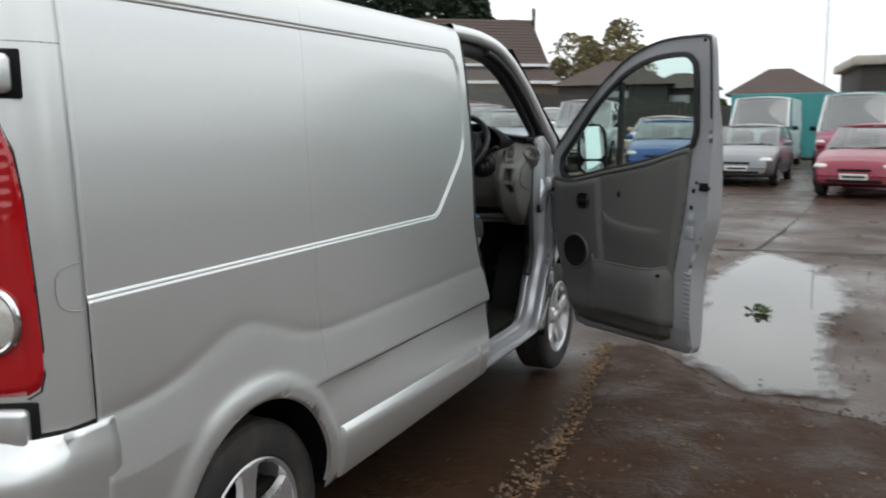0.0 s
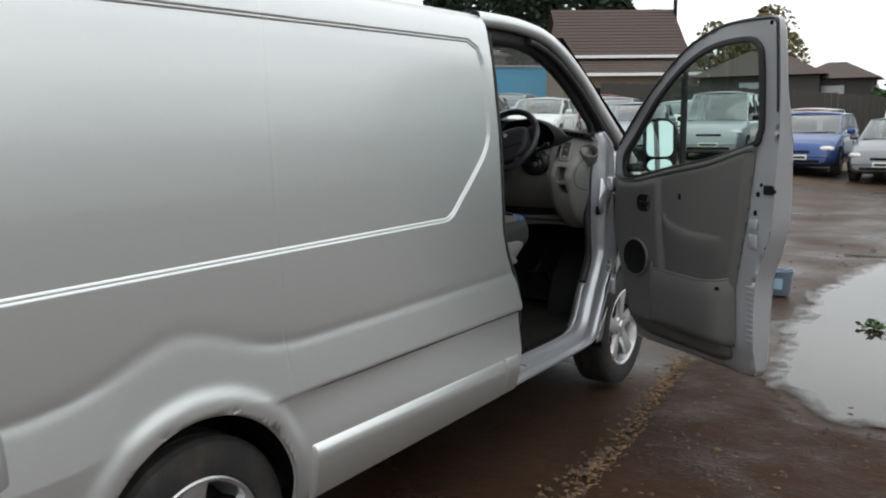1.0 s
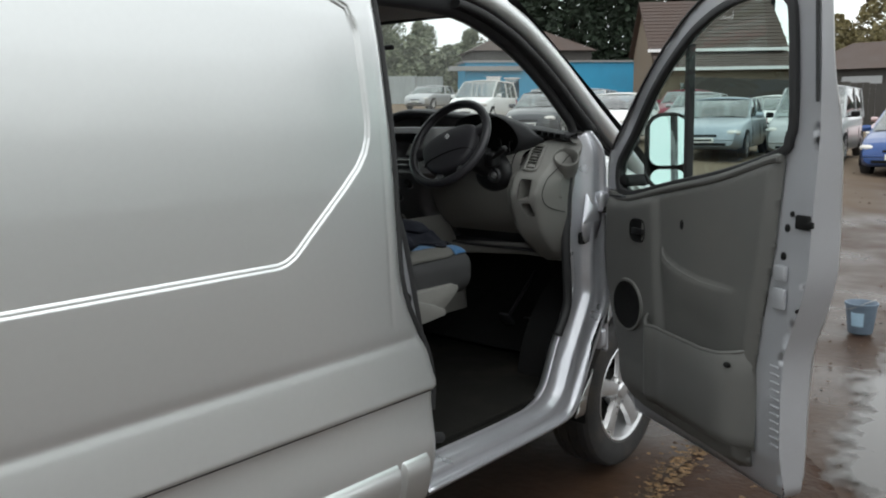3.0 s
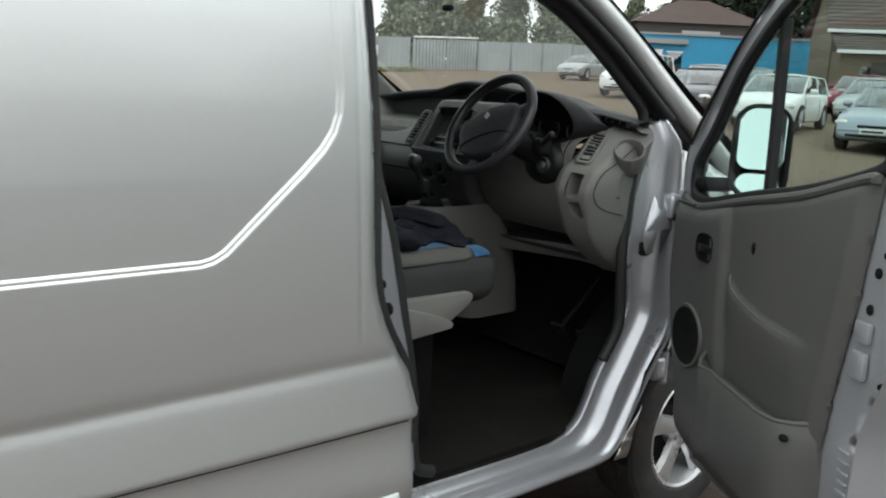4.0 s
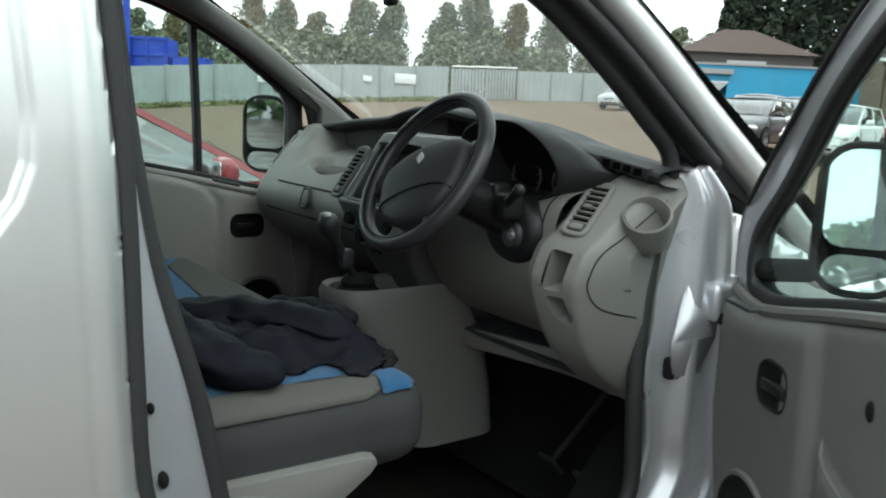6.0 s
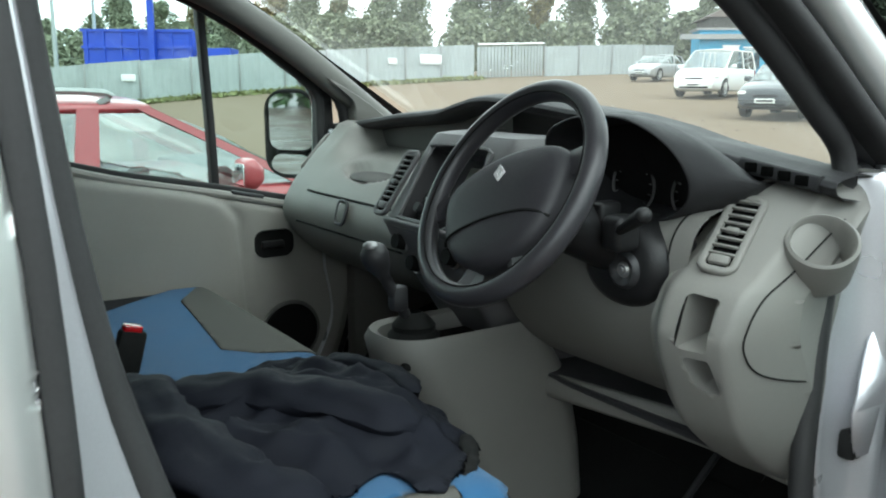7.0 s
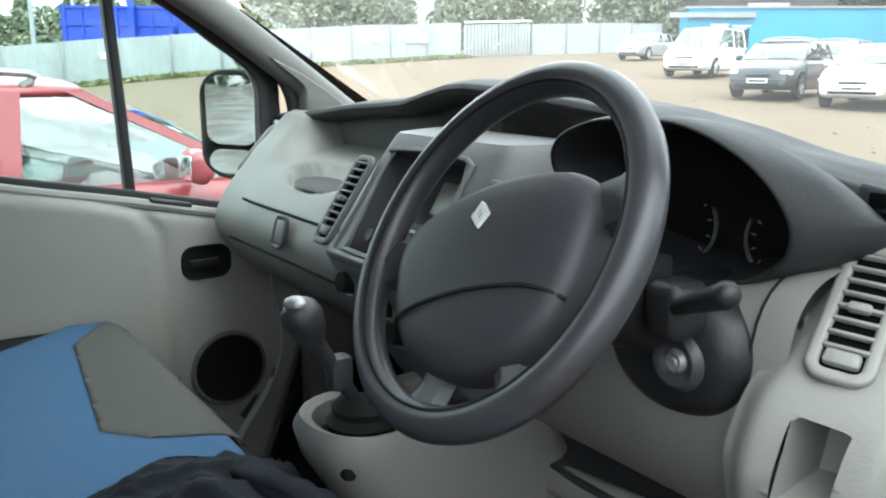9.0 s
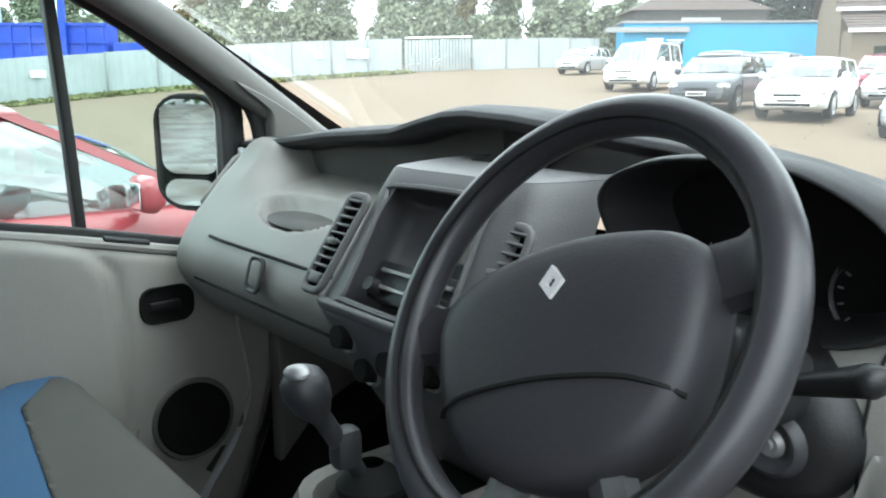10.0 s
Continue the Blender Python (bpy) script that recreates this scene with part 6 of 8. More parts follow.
# floor, bulkheads, pedals
bm = bmesh.new()
box(bm, (0, -0.85, 0.440), (1.66, 1.66, 0.02), 0.004)
part("cab_floor_mat", bm, CARPET, van, "dirty black rubber cab floor mat")
bm = bmesh.new()
box(bm, (0, -0.02, 0.86), (1.66, 0.03, 0.86), 0.01)
box(bm, (0, -0.16, 0.56), (1.60, 0.30, 0.02), 0.005, 1, Matrix.Rotation(radians(35), 3, "X"))
part("front_bulkhead", bm, BLACK, van)
# unseen panel behind the seats, kept pale to bounce light into the cab
bm = bmesh.new()
box(bm, (0, -1.67, 1.16), (1.72, 0.03, 1.46), 0.01)
part("load_bulkhead", bm, material("bulkhead_bounce_grey", (0.36, 0.36, 0.35), 0.7, 0, 0.1, 8, 120, 0.05), van)
for sx in (1, -1):
    bm = bmesh.new()
    box(bm, (sx * 0.80, -1.605, 1.16), (0.06, 0.15, 1.40), 0.02)
    part("pillar_trim", bm, DARKPL, van)
    bm = bmesh.new()
    box(bm, (sx * 0.80, -0.20, 0.95), (0.06, 0.38, 1.0), 0.015)
    part("kick_panel", bm, DARKPL if sx > 0 else GREYPL, van)
for x in (0.42, 0.55, 0.68):
    bm = bmesh.new()
    box(bm, (x, -0.30, 0.62), (0.06, 0.015, 0.07), 0.01, 2, Matrix.Rotation(radians(40), 3, "X"))
    cylinder(bm, (x, -0.29, 0.63), (x, -0.08, 0.80), 0.008, seg=8)
    part("pedal", bm, DARKPL, van)


# ---- seats ----
def soft_box(x0, x1, y0, y1, z0, z1, r, puff=0.02, n=18, lean=0.0):
    """A padded block: rounded, with a crowned top."""
    bm = bmesh.new()
    bmesh.ops.create_cube(bm, size=2.0)
    bmesh.ops.subdivide_edges(bm, edges=bm.edges[:], cuts=n, use_grid_fill=True)
    c = Vector(((x0 + x1) / 2, (y0 + y1) / 2, (z0 + z1) / 2))
    h = Vector(((x1 - x0) / 2, (y1 - y0) / 2, (z1 - z0) / 2))
    for v in bm.verts:
        p = Vector((v.co.x * h.x, v.co.y * h.y, v.co.z * h.z))
        q = Vector((max(-h.x + r, min(h.x - r, p.x)), max(-h.y + r, min(h.y - r, p.y)), max(-h.z + r, min(h.z - r, p.z))))
        d = p - q
        if d.length > 1e-6:
            p = q + d.normalized() * min(r, d.length if max(abs(v.co.x), abs(v.co.y), abs(v.co.z)) < 0.999 else r)
        if v.co.z > 0.9:
            p.z += puff * (1 - v.co.x**2) * (1 - v.co.y**2)
        p.z += 0.004 * noise.noise(Vector((p.x, p.y, p.z)) * 9)
        p += c
        p.y += lean * (p.z - z0)
        v.co = p
    return bm


def patch(name, poly, base, height, mat, parent, step=0.008):
    """A cloth panel laid over a cushion."""
    xs = [p[0] for p in poly]
    yy = [p[1] for p in poly]
    return cut_sheet(name, lines(min(xs) - step, max(xs) + step, step), lines(min(yy) - step, max(yy) + step, step), lambda P: poly_sdf(P, poly), lambda x, y: (x, y, height(x, y) + base), mat, parent, thick=0.002)


# passenger bench
bench = thing("bench_seat", "two-person bench seat in blue and grey cloth", "seat")
bench.parent = None
part("cushion", soft_box(-0.79, 0.16, -1.46, -0.845, 0.84, 1.005, 0.06, 0.012), NAVYFAB, bench)


def bench_top(x, y):
    ex = np.minimum(x + 0.79, 0.16 - x)
    ey = np.minimum(y + 1.46, -0.845 - y)
    roll = 0.06 - np.sqrt(np.maximum(0.0, 0.06**2 - np.clip(0.06 - ey, 0, 0.06) ** 2))
    rollx = 0.06 - np.sqrt(np.maximum(0.0, 0.06**2 - np.clip(0.06 - ex, 0, 0.06) ** 2))
    u = (x + 0.315) / 0.475
    v = (y + 1.1525) / 0.3075
    return 1.005 + 0.012 * np.clip(1 - u * u, 0, 1) * np.clip(1 - v * v, 0, 1) - roll - rollx + 0.004


patch("grey_panel", [(-0.70, -0.850), (-0.03, -0.850), (-0.03, -0.89), (-0.068, -0.985), (-0.128, -1.045), (-0.58, -0.99), (-0.72, -0.905)], 0.004, bench_top, GREYFAB, bench)
patch("blue_panel", [(-0.785, -0.88), (-0.71, -0.850), (-0.712, -0.895), (-0.575, -0.972), (-0.133, -1.027), (-0.084, -0.977), (-0.048, -0.882), (0.11, -0.888), (0.11, -1.40), (-0.60, -1.40), (-0.545, -1.206), (-0.74, -0.97)], 0.001, bench_top, BLUEFAB, bench)
part("backrest", soft_box(-0.79, 0.16, -1.62, -1.45, 0.95, 1.62, 0.06, 0.0, 12, -0.12), NAVYFAB, bench)
bm = bmesh.new()
box(bm, (-0.31, -1.16, 0.65), (0.86, 0.52, 0.40), 0.02)
part("seat_base", bm, BLACK, bench)

# driver's seat
seat = thing("driver_seat", "driver's seat in blue, grey and dark cloth", "seat")
part("cushion", soft_box(0.235, 0.755, -1.48, -0.93, 0.89, 1.05, 0.065, 0.015), SIDEFAB, seat)


def seat_top(x, y):
    ex = np.minimum(x - 0.235, 0.755 - x)
    ey = np.minimum(y + 1.48, -0.93 - y)
    r = 0.065
    a = r - np.sqrt(np.maximum(0.0, r * r - np.clip(r - ey, 0, r) ** 2))
    b = r - np.sqrt(np.maximum(0.0, r * r - np.clip(r - ex, 0, r) ** 2))
    return 1.05 + 0.015 * np.clip(1 - ((x - 0.495) / 0.26) ** 2, 0, 1) * np.clip(1 - ((y + 1.205) / 0.275) ** 2, 0, 1) - a - b + 0.004


patch("grey_bolster", [(0.700, -1.03), (0.735, -1.04), (0.742, -1.07), (0.742, -1.40), (0.685, -1.40), (0.69, -1.12)], 0.003, seat_top, GREYFAB, seat)
patch("blue_panel", [(0.27, -0.945), (0.70, -0.945), (0.735, -0.975), (0.738, -1.036), (0.698, -1.026), (0.687, -1.12), (0.682, -1.40), (0.27, -1.40)], 0.001, seat_top, BLUEFAB, seat)
part("backrest", soft_box(0.235, 0.72, -1.56, -1.335, 1.0, 1.66, 0.06, 0.0, 14, -0.27), NAVYFAB, seat)
part("side_bolster", soft_box(0.225, 0.315, -1.54, -1.31, 1.02, 1.50, 0.042, 0.0, 8, -0.26), NAVYFAB, seat)
part("headrest", soft_box(0.36, 0.60, -1.655, -1.555, 1.68, 1.84, 0.04, 0.0, 8), NAVYFAB, seat)
for name, poly, x in (("seat_skirt", [(-1.39, 0.950), (-1.085, 0.946), (-1.066, 0.940), (-1.062, 0.928), (-1.075, 0.912), (-1.140, 0.868), (-1.20, 0.872), (-1.39, 0.86)], 0.772),
                      ("adjuster_cover", [(-1.39, 0.930), (-1.308, 0.930), (-1.204, 0.896), (-1.150, 0.872), (-1.143, 0.862), (-1.150, 0.850), (-1.20, 0.846), (-1.32, 0.836), (-1.39, 0.830)], 0.786)):
    bm = bmesh.new()
    low = [bm.verts.new((x - 0.02, y, z)) for y, z in poly]
    cy, cz = sum(p[0] for p in poly) / len(poly), sum(p[1] for p in poly) / len(poly)
    top = [bm.verts.new((x + 0.004, cy + (y - cy) * 0.97, cz + (z - cz) * 0.93)) for y, z in poly]
    n = len(poly)
    bm.faces.new(top)
    bm.faces.new(low[::-1])
    for k in range(n):
        bm.faces.new((low[k], low[(k + 1) % n], top[(k + 1) % n], top[k]))
    bmesh.ops.recalc_face_normals(bm, faces=bm.faces[:])
    bmesh.ops.bevel(bm, geom=[ed for ed in bm.edges if all(v in top for v in ed.verts)], offset=0.003, segments=2, affect="EDGES", profile=0.5)
    part(name, bm, GREYPL, seat, "light grey plastic skirt")
bm = bmesh.new()
box(bm, (0.46, -1.26, 0.66), (0.34, 0.36, 0.46), 0.02)
part("seat_base", bm, BLACK, seat)
bm = bmesh.new()
box(bm, (0.165, -1.285, 1.02), (0.012, 0.03, 0.12), 0.004)
box(bm, (0.15, -1.290, 1.135), (0.028, 0.044, 0.075), 0.008, 2, Matrix.Rotation(radians(-15), 3, "X"))
bk = thing("seat_belt_buckle", "black seat belt buckle with a red button on the bench", "buckle")
part("buckle_body", bm, BLACK, bk)
bm = bmesh.new()
box(bm, (0.15, -1.282, 1.174), (0.022, 0.030, 0.012), 0.003, 2, Matrix.Rotation(radians(-15), 3, "X"))
part("release_button", bm, REDLENS, bk)

# jacket thrown over the seats
COAT = [(0.02, -0.99), (0.06, -0.90), (0.13, -0.85), (0.20, -0.865), (0.27, -0.90), (0.36, -0.895), (0.45, -0.885), (0.54, -0.895), (0.62, -0.945), (0.655, -1.0), (0.71, -1.05), (0.70, -1.09), (0.64, -1.10), (0.66, -1.16), (0.60, -1.25), (0.56, -1.36), (0.40, -1.42), (0.22, -1.40), (0.12, -1.30), (0.14, -1.20), (0.06, -1.10)]


def ridge(x, y, sx, sy, seed):
    """Sharp-crested folds, drawn out along one direction."""
    out = []
    for a, b in zip(x, y):
        w = noise.noise(Vector((a * 3 + seed, b * 3, 1.7)))
        n = noise.noise(Vector((a * sx + 1.3 * w, b * sy + 1.1 * w, seed)))
        out.append(1 - abs(n) * 2.2)
    return np.clip(np.array(out), 0, 1) ** 2


def coat(x, y):
    x, y = np.asarray(x, float), np.asarray(y, float)
    d = -poly_sdf(np.stack([x, y], 1), COAT)
    under = np.where(x > 0.235, seat_top(np.clip(x, 0.25, 0.74), np.clip(y, -1.46, -0.945)), 0)
    under = np.maximum(under, np.where(x < 0.25, 1.012, 0.0))
    h = 0.006 + 0.034 * smoothstep(d, 0.0, 0.10)
    p, q = x * 0.8 + y * 0.6, -x * 0.6 + y * 0.8
    f = 0.022 * ridge(p, q, 1.8, 7.5, 3.1) + 0.012 * ridge(x, y, 12.0, 3.5, 8.2) + 0.008 * ridge(p, q, 4.0, 20.0, 5.5) + 0.003 * ridge(q, p, 8.0, 34.0, 1.5)
    return x, y, under + h + (f - 0.018) * smoothstep(d, 0, 0.05)


jk = thing("jacket", "crumpled dark navy jacket thrown over the front seats", "jacket")
cut_sheet("jacket_body", lines(0.0, 0.72, 0.006), lines(-1.43, -0.84, 0.006), lambda P: poly_sdf(P, COAT) + 0.012 * np.sin(P[:, 0] * 40) * np.sin(P[:, 1] * 33), coat, JACKET, jk, thick=0.005)


def tube(name, pts, r, seed, mat=JACKET):
    """A limp, wrinkled tube of cloth along a line."""
    line = smooth_path(pts, 8)
    rows = []
    for i, p in enumerate(line):
        t = (line[min(i + 1, len(line) - 1)] - line[max(i - 1, 0)]).normalized()
        a = t.orthogonal().normalized() if abs(t.z) > 0.9 else Vector((0, 0, 1)).cross(t).normalized()
        b = t.cross(a)
        s = i / (len(line) - 1)
        row = []
        for k in range(26):
            g = 2 * math.pi * k / 25
            w = 1 + 0.07 * math.sin(s * 46 + 2.6 * math.sin(g + seed) + 3 * noise.noise(Vector((s * 7, seed, 0)))) + 0.35 * noise.noise(Vector((s * 9, math.cos(g) * 1.6, math.sin(g) * 1.6 + seed)))
            e = min(1.0, 6 * s + 0.35, 6 * (1 - s) + 0.35)
            row.append(tuple(p + (a * math.cos(g) + b * math.sin(g) * 0.62) * r * w * e))
        rows.append(row)
    P = np.array(rows).reshape(-1, 3)
    return mesh_object(name, P, grid_faces(len(rows), 26), mat, jk)


tube("sleeve", [(0.60, -1.02, 1.105), (0.50, -1.10, 1.125), (0.40, -1.20, 1.125), (0.34, -1.30, 1.115)], 0.042, 1.0)
tube("sleeve", [(0.30, -1.32, 1.13), (0.42, -1.335, 1.14), (0.56, -1.325, 1.13), (0.66, -1.28, 1.10), (0.68, -1.20, 1.085)], 0.05, 4.0)
tube("collar", [(0.16, -0.93, 1.055), (0.26, -0.95, 1.085), (0.37, -0.93, 1.092), (0.47, -0.945, 1.09)], 0.022, 7.0)
tube("waist_cord", [(0.56, -0.915, 1.05), (0.63, -0.955, 1.055), (0.675, -1.0, 1.055), (0.70, -1.06, 1.04)], 0.012, 9.0, BLACK)
# ---- parked cars ----
def paint(name, c, metal=0.25):
    return material(name, c, 0.32, metal, 0.05, 3, 300, 0.01, coat=0.6, stain=(0.25, 0.23, 0.2), stain_amount=0.15)


P_GREY = paint("car_grey_silver", (0.22, 0.225, 0.235), 0.5)
P_SILVER = paint("car_silver", (0.40, 0.41, 0.42), 0.5)
P_WHITE = paint("car_white", (0.78, 0.78, 0.77), 0.0)
P_RED = paint("car_dark_red", (0.22, 0.009, 0.035), 0.2)
P_BLUE = paint("car_blue", (0.018, 0.062, 0.22), 0.3)
P_BLACK = paint("car_black", (0.018, 0.022, 0.028), 0.2)
P_MAROON = paint("van_maroon", (0.22, 0.02, 0.07), 0.0)
P_CORAL = paint("car_coral_red", (0.30, 0.036, 0.045), 0.0)
P_PINK = paint("car_faded_pink", (0.55, 0.40, 0.40), 0.0)
P_GREYBLUE = paint("car_grey_blue", (0.30, 0.35, 0.40), 0.4)
PLATE = material("plate_white", (0.75, 0.75, 0.72), 0.4, 0, 0.05, 10, 100, 0.02)
PLATE_INK = material("plate_ink", (0.03, 0.03, 0.03), 0.5, 0, 0.1, 10, 100, 0.0)

CAR_KINDS = {
    # length, width, height, belt, bonnet run, screen rake, tail run, rear rake, nose height
    "hatchback": (4.05, 1.70, 1.43, 0.93, 1.02, 0.78, 0.10, 0.42, 0.70),
    "saloon": (4.55, 1.76, 1.42, 0.92, 1.38, 0.78, 0.72, 0.62, 0.68),
    "estate": (4.35, 1.74, 1.46, 0.93, 1.22, 0.78, 0.08, 0.32, 0.70),
    "people_carrier": (4.45, 1.80, 1.74, 1.02, 0.92, 0.95, 0.06, 0.28, 0.80),
    "small_van": (4.15, 1.76, 1.80, 1.02, 0.95, 0.80, 0.04, 0.10, 0.82),
    "tall_hatchback": (4.05, 1.74, 1.515, 1.10, 0.95, 0.75, 0.10, 0.42, 0.86),
    "panel_van": (5.0, 1.95, 2.30, 1.22, 0.62, 0.80, 0.03, 0.06, 1.00),
}


def tapered(bm, a, b, wa, wb):
    """A four-sided bar from a to b: (along x, along y) sizes at its ends."""
    r = [[bm.verts.new(Vector(p) + Vector((sx * w[0] / 2, sy * w[1] / 2, 0))) for sx, sy in ((-1, -1), (1, -1), (1, 1), (-1, 1))] for p, w in ((a, wa), (b, wb))]
    for j in range(4):
        bm.faces.new((r[0][j], r[0][(j + 1) % 4], r[1][(j + 1) % 4], r[1][j]))
    bm.faces.new(r[0][::-1])
    bm.faces.new(r[1])


def quad_pane(name, a, b, c, d, bow, mat, parent, n=6):
    """A pane through four corners, bowed outward."""
    a, b, c, d, bow = (np.array(q, float) for q in (a, b, c, d, bow))

    def f(u, v):
        k = 16 * u * (1 - u) * v * (1 - v)
        return tuple((a[i] * (1 - u) + b[i] * u) * (1 - v) + (d[i] * (1 - u) + c[i] * u) * v + bow[i] * k for i in range(3))

    ob = sheet(name, f, np.linspace(0, 1, n), np.linspace(0, 1, n), mat, parent)
    ob.visible_shadow = False
    return ob


def build_car(name, kind, colour, m, label, group, roof_colour=None, rack=False, seats=True):
    L, W, H, belt, run, rake, tail, rrake, nose = CAR_KINDS[kind]
    car = thing(name, label, "van" if "van" in kind else "car", m, group)
    h = L / 2
    yf0, yr0 = h - run, -h + tail
    yf1, yr1 = yf0 - rake, yr0 + rrake
    top_y = [-h, -h + 0.05, yr0 + 0.02, yr0 + 0.15, yf0 - 0.1, yf0 + 0.1, h - 0.35, h - 0.12, h - 0.02, h]
    top_z = [belt - 0.16, belt - 0.04, belt + 0.02, belt + 0.03, belt, belt - 0.01, nose + 0.09, nose, nose - 0.12, nose - 0.26]
    st_y = sorted(set(top_y + list(np.linspace(-h, h, 25))))

    def half(y):
        return W / 2 * (1 - 0.16 * abs(y / h) ** 7 - 0.05 * max(0, y / h) ** 3)

    bm = bmesh.new()
    rows = []
    for y in st_y:
        zt, w = float(np.interp(y, top_y, top_z)), half(y)
        lo = 0.20 + 0.10 * abs(y / h) ** 10
        pts = [(0, lo), (w * 0.8, lo), (w * 0.95, lo + 0.05), (w * 0.99, lo + 0.16), (w, 0.52), (w * 0.99, 0.66), (w * 0.975, max(0.60, zt - 0.09)), (w * 0.95, zt - 0.03), (w * 0.88, zt), (w * 0.5, zt + 0.025), (0, zt + 0.035)]
        pts = [(x, min(z, zt + 0.035)) for x, z in pts]
        rows.append([bm.verts.new((x, y, z)) for x, z in pts] + [bm.verts.new((-x, y, z)) for x, z in pts[-2:0:-1]])
    for r, s in zip(rows, rows[1:]):
        for j in range(len(r)):
            bm.faces.new((r[j], s[j], s[(j + 1) % len(r)], r[(j + 1) % len(r)]))
    bm.faces.new(rows[0])
    bm.faces.new(rows[-1][::-1])
    part("body", bm, colour, car, crease=50)
    rc = roof_colour or colour
    wb, wt, ze = W / 2 * 0.90, W / 2 * (0.80 if H < 2 else 0.84), H - 0.075
    # roof
    sheet("roof", lambda u, v: (u * wt, yr1 - 0.03 + v * (yf1 - yr1 + 0.06), ze + 0.075 * (1 - np.abs(u) ** 2.5) * (1 - 0.5 * np.abs(2 * v - 1) ** 3)), np.linspace(-1, 1, 11), np.linspace(0, 1, 9), rc, car, thick=0.03, flip=False)
    mid = (yf1 + yr1) / 2 + 0.10 if kind != "tall_hatchback" else yf1 - 0.24
    for sx in (1, -1):
        posts = [((yf0, yf1), 0.07), ((yr0 + 0.05, yr1), 0.13 if kind != "saloon" else 0.16)]
        if kind != "panel_van":
            posts.append(((mid - 0.05, mid), 0.09))
            if kind in ("estate", "people_carrier"):
                posts.append(((yr0 + 0.85, yr1 + 0.55), 0.08))
        for (a, b), w in posts:
            bm = bmesh.new()
            tapered(bm, (sx * wb, a, belt - 0.02), (sx * wt * 0.985, b, ze + 0.02), (0.05, w * 1.25), (0.05, w))
            part("pillar", bm, rc, car)
        # side glass or, on vans, panels
        e = 0.012
        if kind == "panel_van":
            cuts = [(yf0, yf0 - 1.15, yf1, yf1 - 0.55)]
            quad_pane("side_body", (sx * wb, yf0 - 1.15, belt - 0.02), (sx * wb, yr0, belt - 0.02), (sx * wt, yr1, ze + 0.02), (sx * wt, yf1 - 0.55, ze + 0.02), (sx * 0.03, 0, 0), rc, car)
        else:
            cuts = [(yf0, mid - 0.05, yf1, mid), (mid - 0.05, yr0 + 0.05, mid, yr1)]
        for a, b, c, d in cuts:
            quad_pane("side_window", (sx * (wb + e), a, belt), (sx * (wb + e), b, belt), (sx * (wt + e), d, ze), (sx * (wt + e), c, ze), (sx * 0.02, 0, 0), CARGLASS, car)
    quad_pane("windscreen", (-wb, yf0 + 0.02, belt + 0.005), (wb, yf0 + 0.02, belt + 0.005), (wt, yf1 + 0.02, ze + 0.03), (-wt, yf1 + 0.02, ze + 0.03), (0, 0.10, 0.03), CARGLASS, car, 8)
    quad_pane("rear_window", (-wb, yr0 - 0.01, belt + 0.03), (wb, yr0 - 0.01, belt + 0.03), (wt, yr1 - 0.02, ze + 0.02), (-wt, yr1 - 0.02, ze + 0.02), (0, -0.05, 0.02), CARGLASS if kind != "panel_van" else rc, car)
    # cabin
    bm = bmesh.new()
    box(bm, (0, (yf0 + yr0) / 2, belt - 0.12), (W * 0.82, (yf0 - yr0) * 0.96, 0.02), 0.004)
    part("cabin_floor", bm, BLACK, car)
    bm = bmesh.new()
    box(bm, (0, yf0 - 0.16, belt + 0.0), (W * 0.80, 0.34, 0.08), 0.03)
    part("dashboard", bm, DARKPL, car)
    if kind == "panel_van":
        bm = bmesh.new()
        box(bm, (0, yf1 - 0.75, (belt + H) / 2 - 0.1), (W * 0.80, 0.04, H - belt), 0.01)
        part("bulkhead", bm, BLACK, car)
    if seats:
        for y in (mid + 0.02, mid - 0.85):
            for sx in (1, -1):
                bm = bmesh.new()
                box(bm, (sx * 0.36, y, belt + 0.06), (0.44, 0.14, 0.50), 0.05, 2, Matrix.Rotation(radians(10), 3, "X"))
                box(bm, (sx * 0.36, y - 0.04, min(H - 0.22, belt + 0.38)), (0.24, 0.09, 0.14), 0.04, 2)
                part("car_seat", bm, DARKPL, car)
    # wheels, arches
    r = 0.31 if H < 2 else 0.34
    for y in (h - 0.82, -h + 0.72):
        for sx in (1, -1):
            w = half(y)
            bm = bmesh.new()
            lathe(bm, [(r - 0.02, 0.0), (r + 0.05, 0.0), (r + 0.055, -0.01 * sx), (r + 0.04, -0.05 * sx)], (sx * (w + 0.004), y, r), "x", 28)
            bmesh.ops.delete(bm, geom=[v for v in bm.verts if v.co.z < 0.2], context="VERTS")
            part("wheel_arch", bm, BLACK, car)
            bm = bmesh.new()
            x0 = sx * (w - 0.09)
            lathe(bm, [(r * 0.62, 0.085 * sx), (r * 0.80, 0.10 * sx), (r * 0.95, 0.09 * sx), (r, 0.06 * sx), (r, -0.09 * sx), (r * 0.6, -0.10 * sx)], (x0, y, r), "x", 28)
            wh = part("wheel", bm, TYRE, car)
            bm = bmesh.new()
            lathe(bm, [(0.0, 0.075 * sx), (r * 0.16, 0.08 * sx), (r * 0.3, 0.06 * sx), (r * 0.56, 0.085 * sx), (r * 0.64, 0.09 * sx)], (x0, y, r), "x", 20)
            rim = part("rim", bm, ALLOY, wh)
            for k in range(5):
                a = 2 * math.pi * k / 5
                bm = bmesh.new()
                ball(bm, (x0 + sx * 0.078, y + r * 0.43 * math.cos(a), r + r * 0.43 * math.sin(a)), (0.008, r * 0.10, r * 0.10), 8)
                part("rim_hole", bm, BLACK, wh)
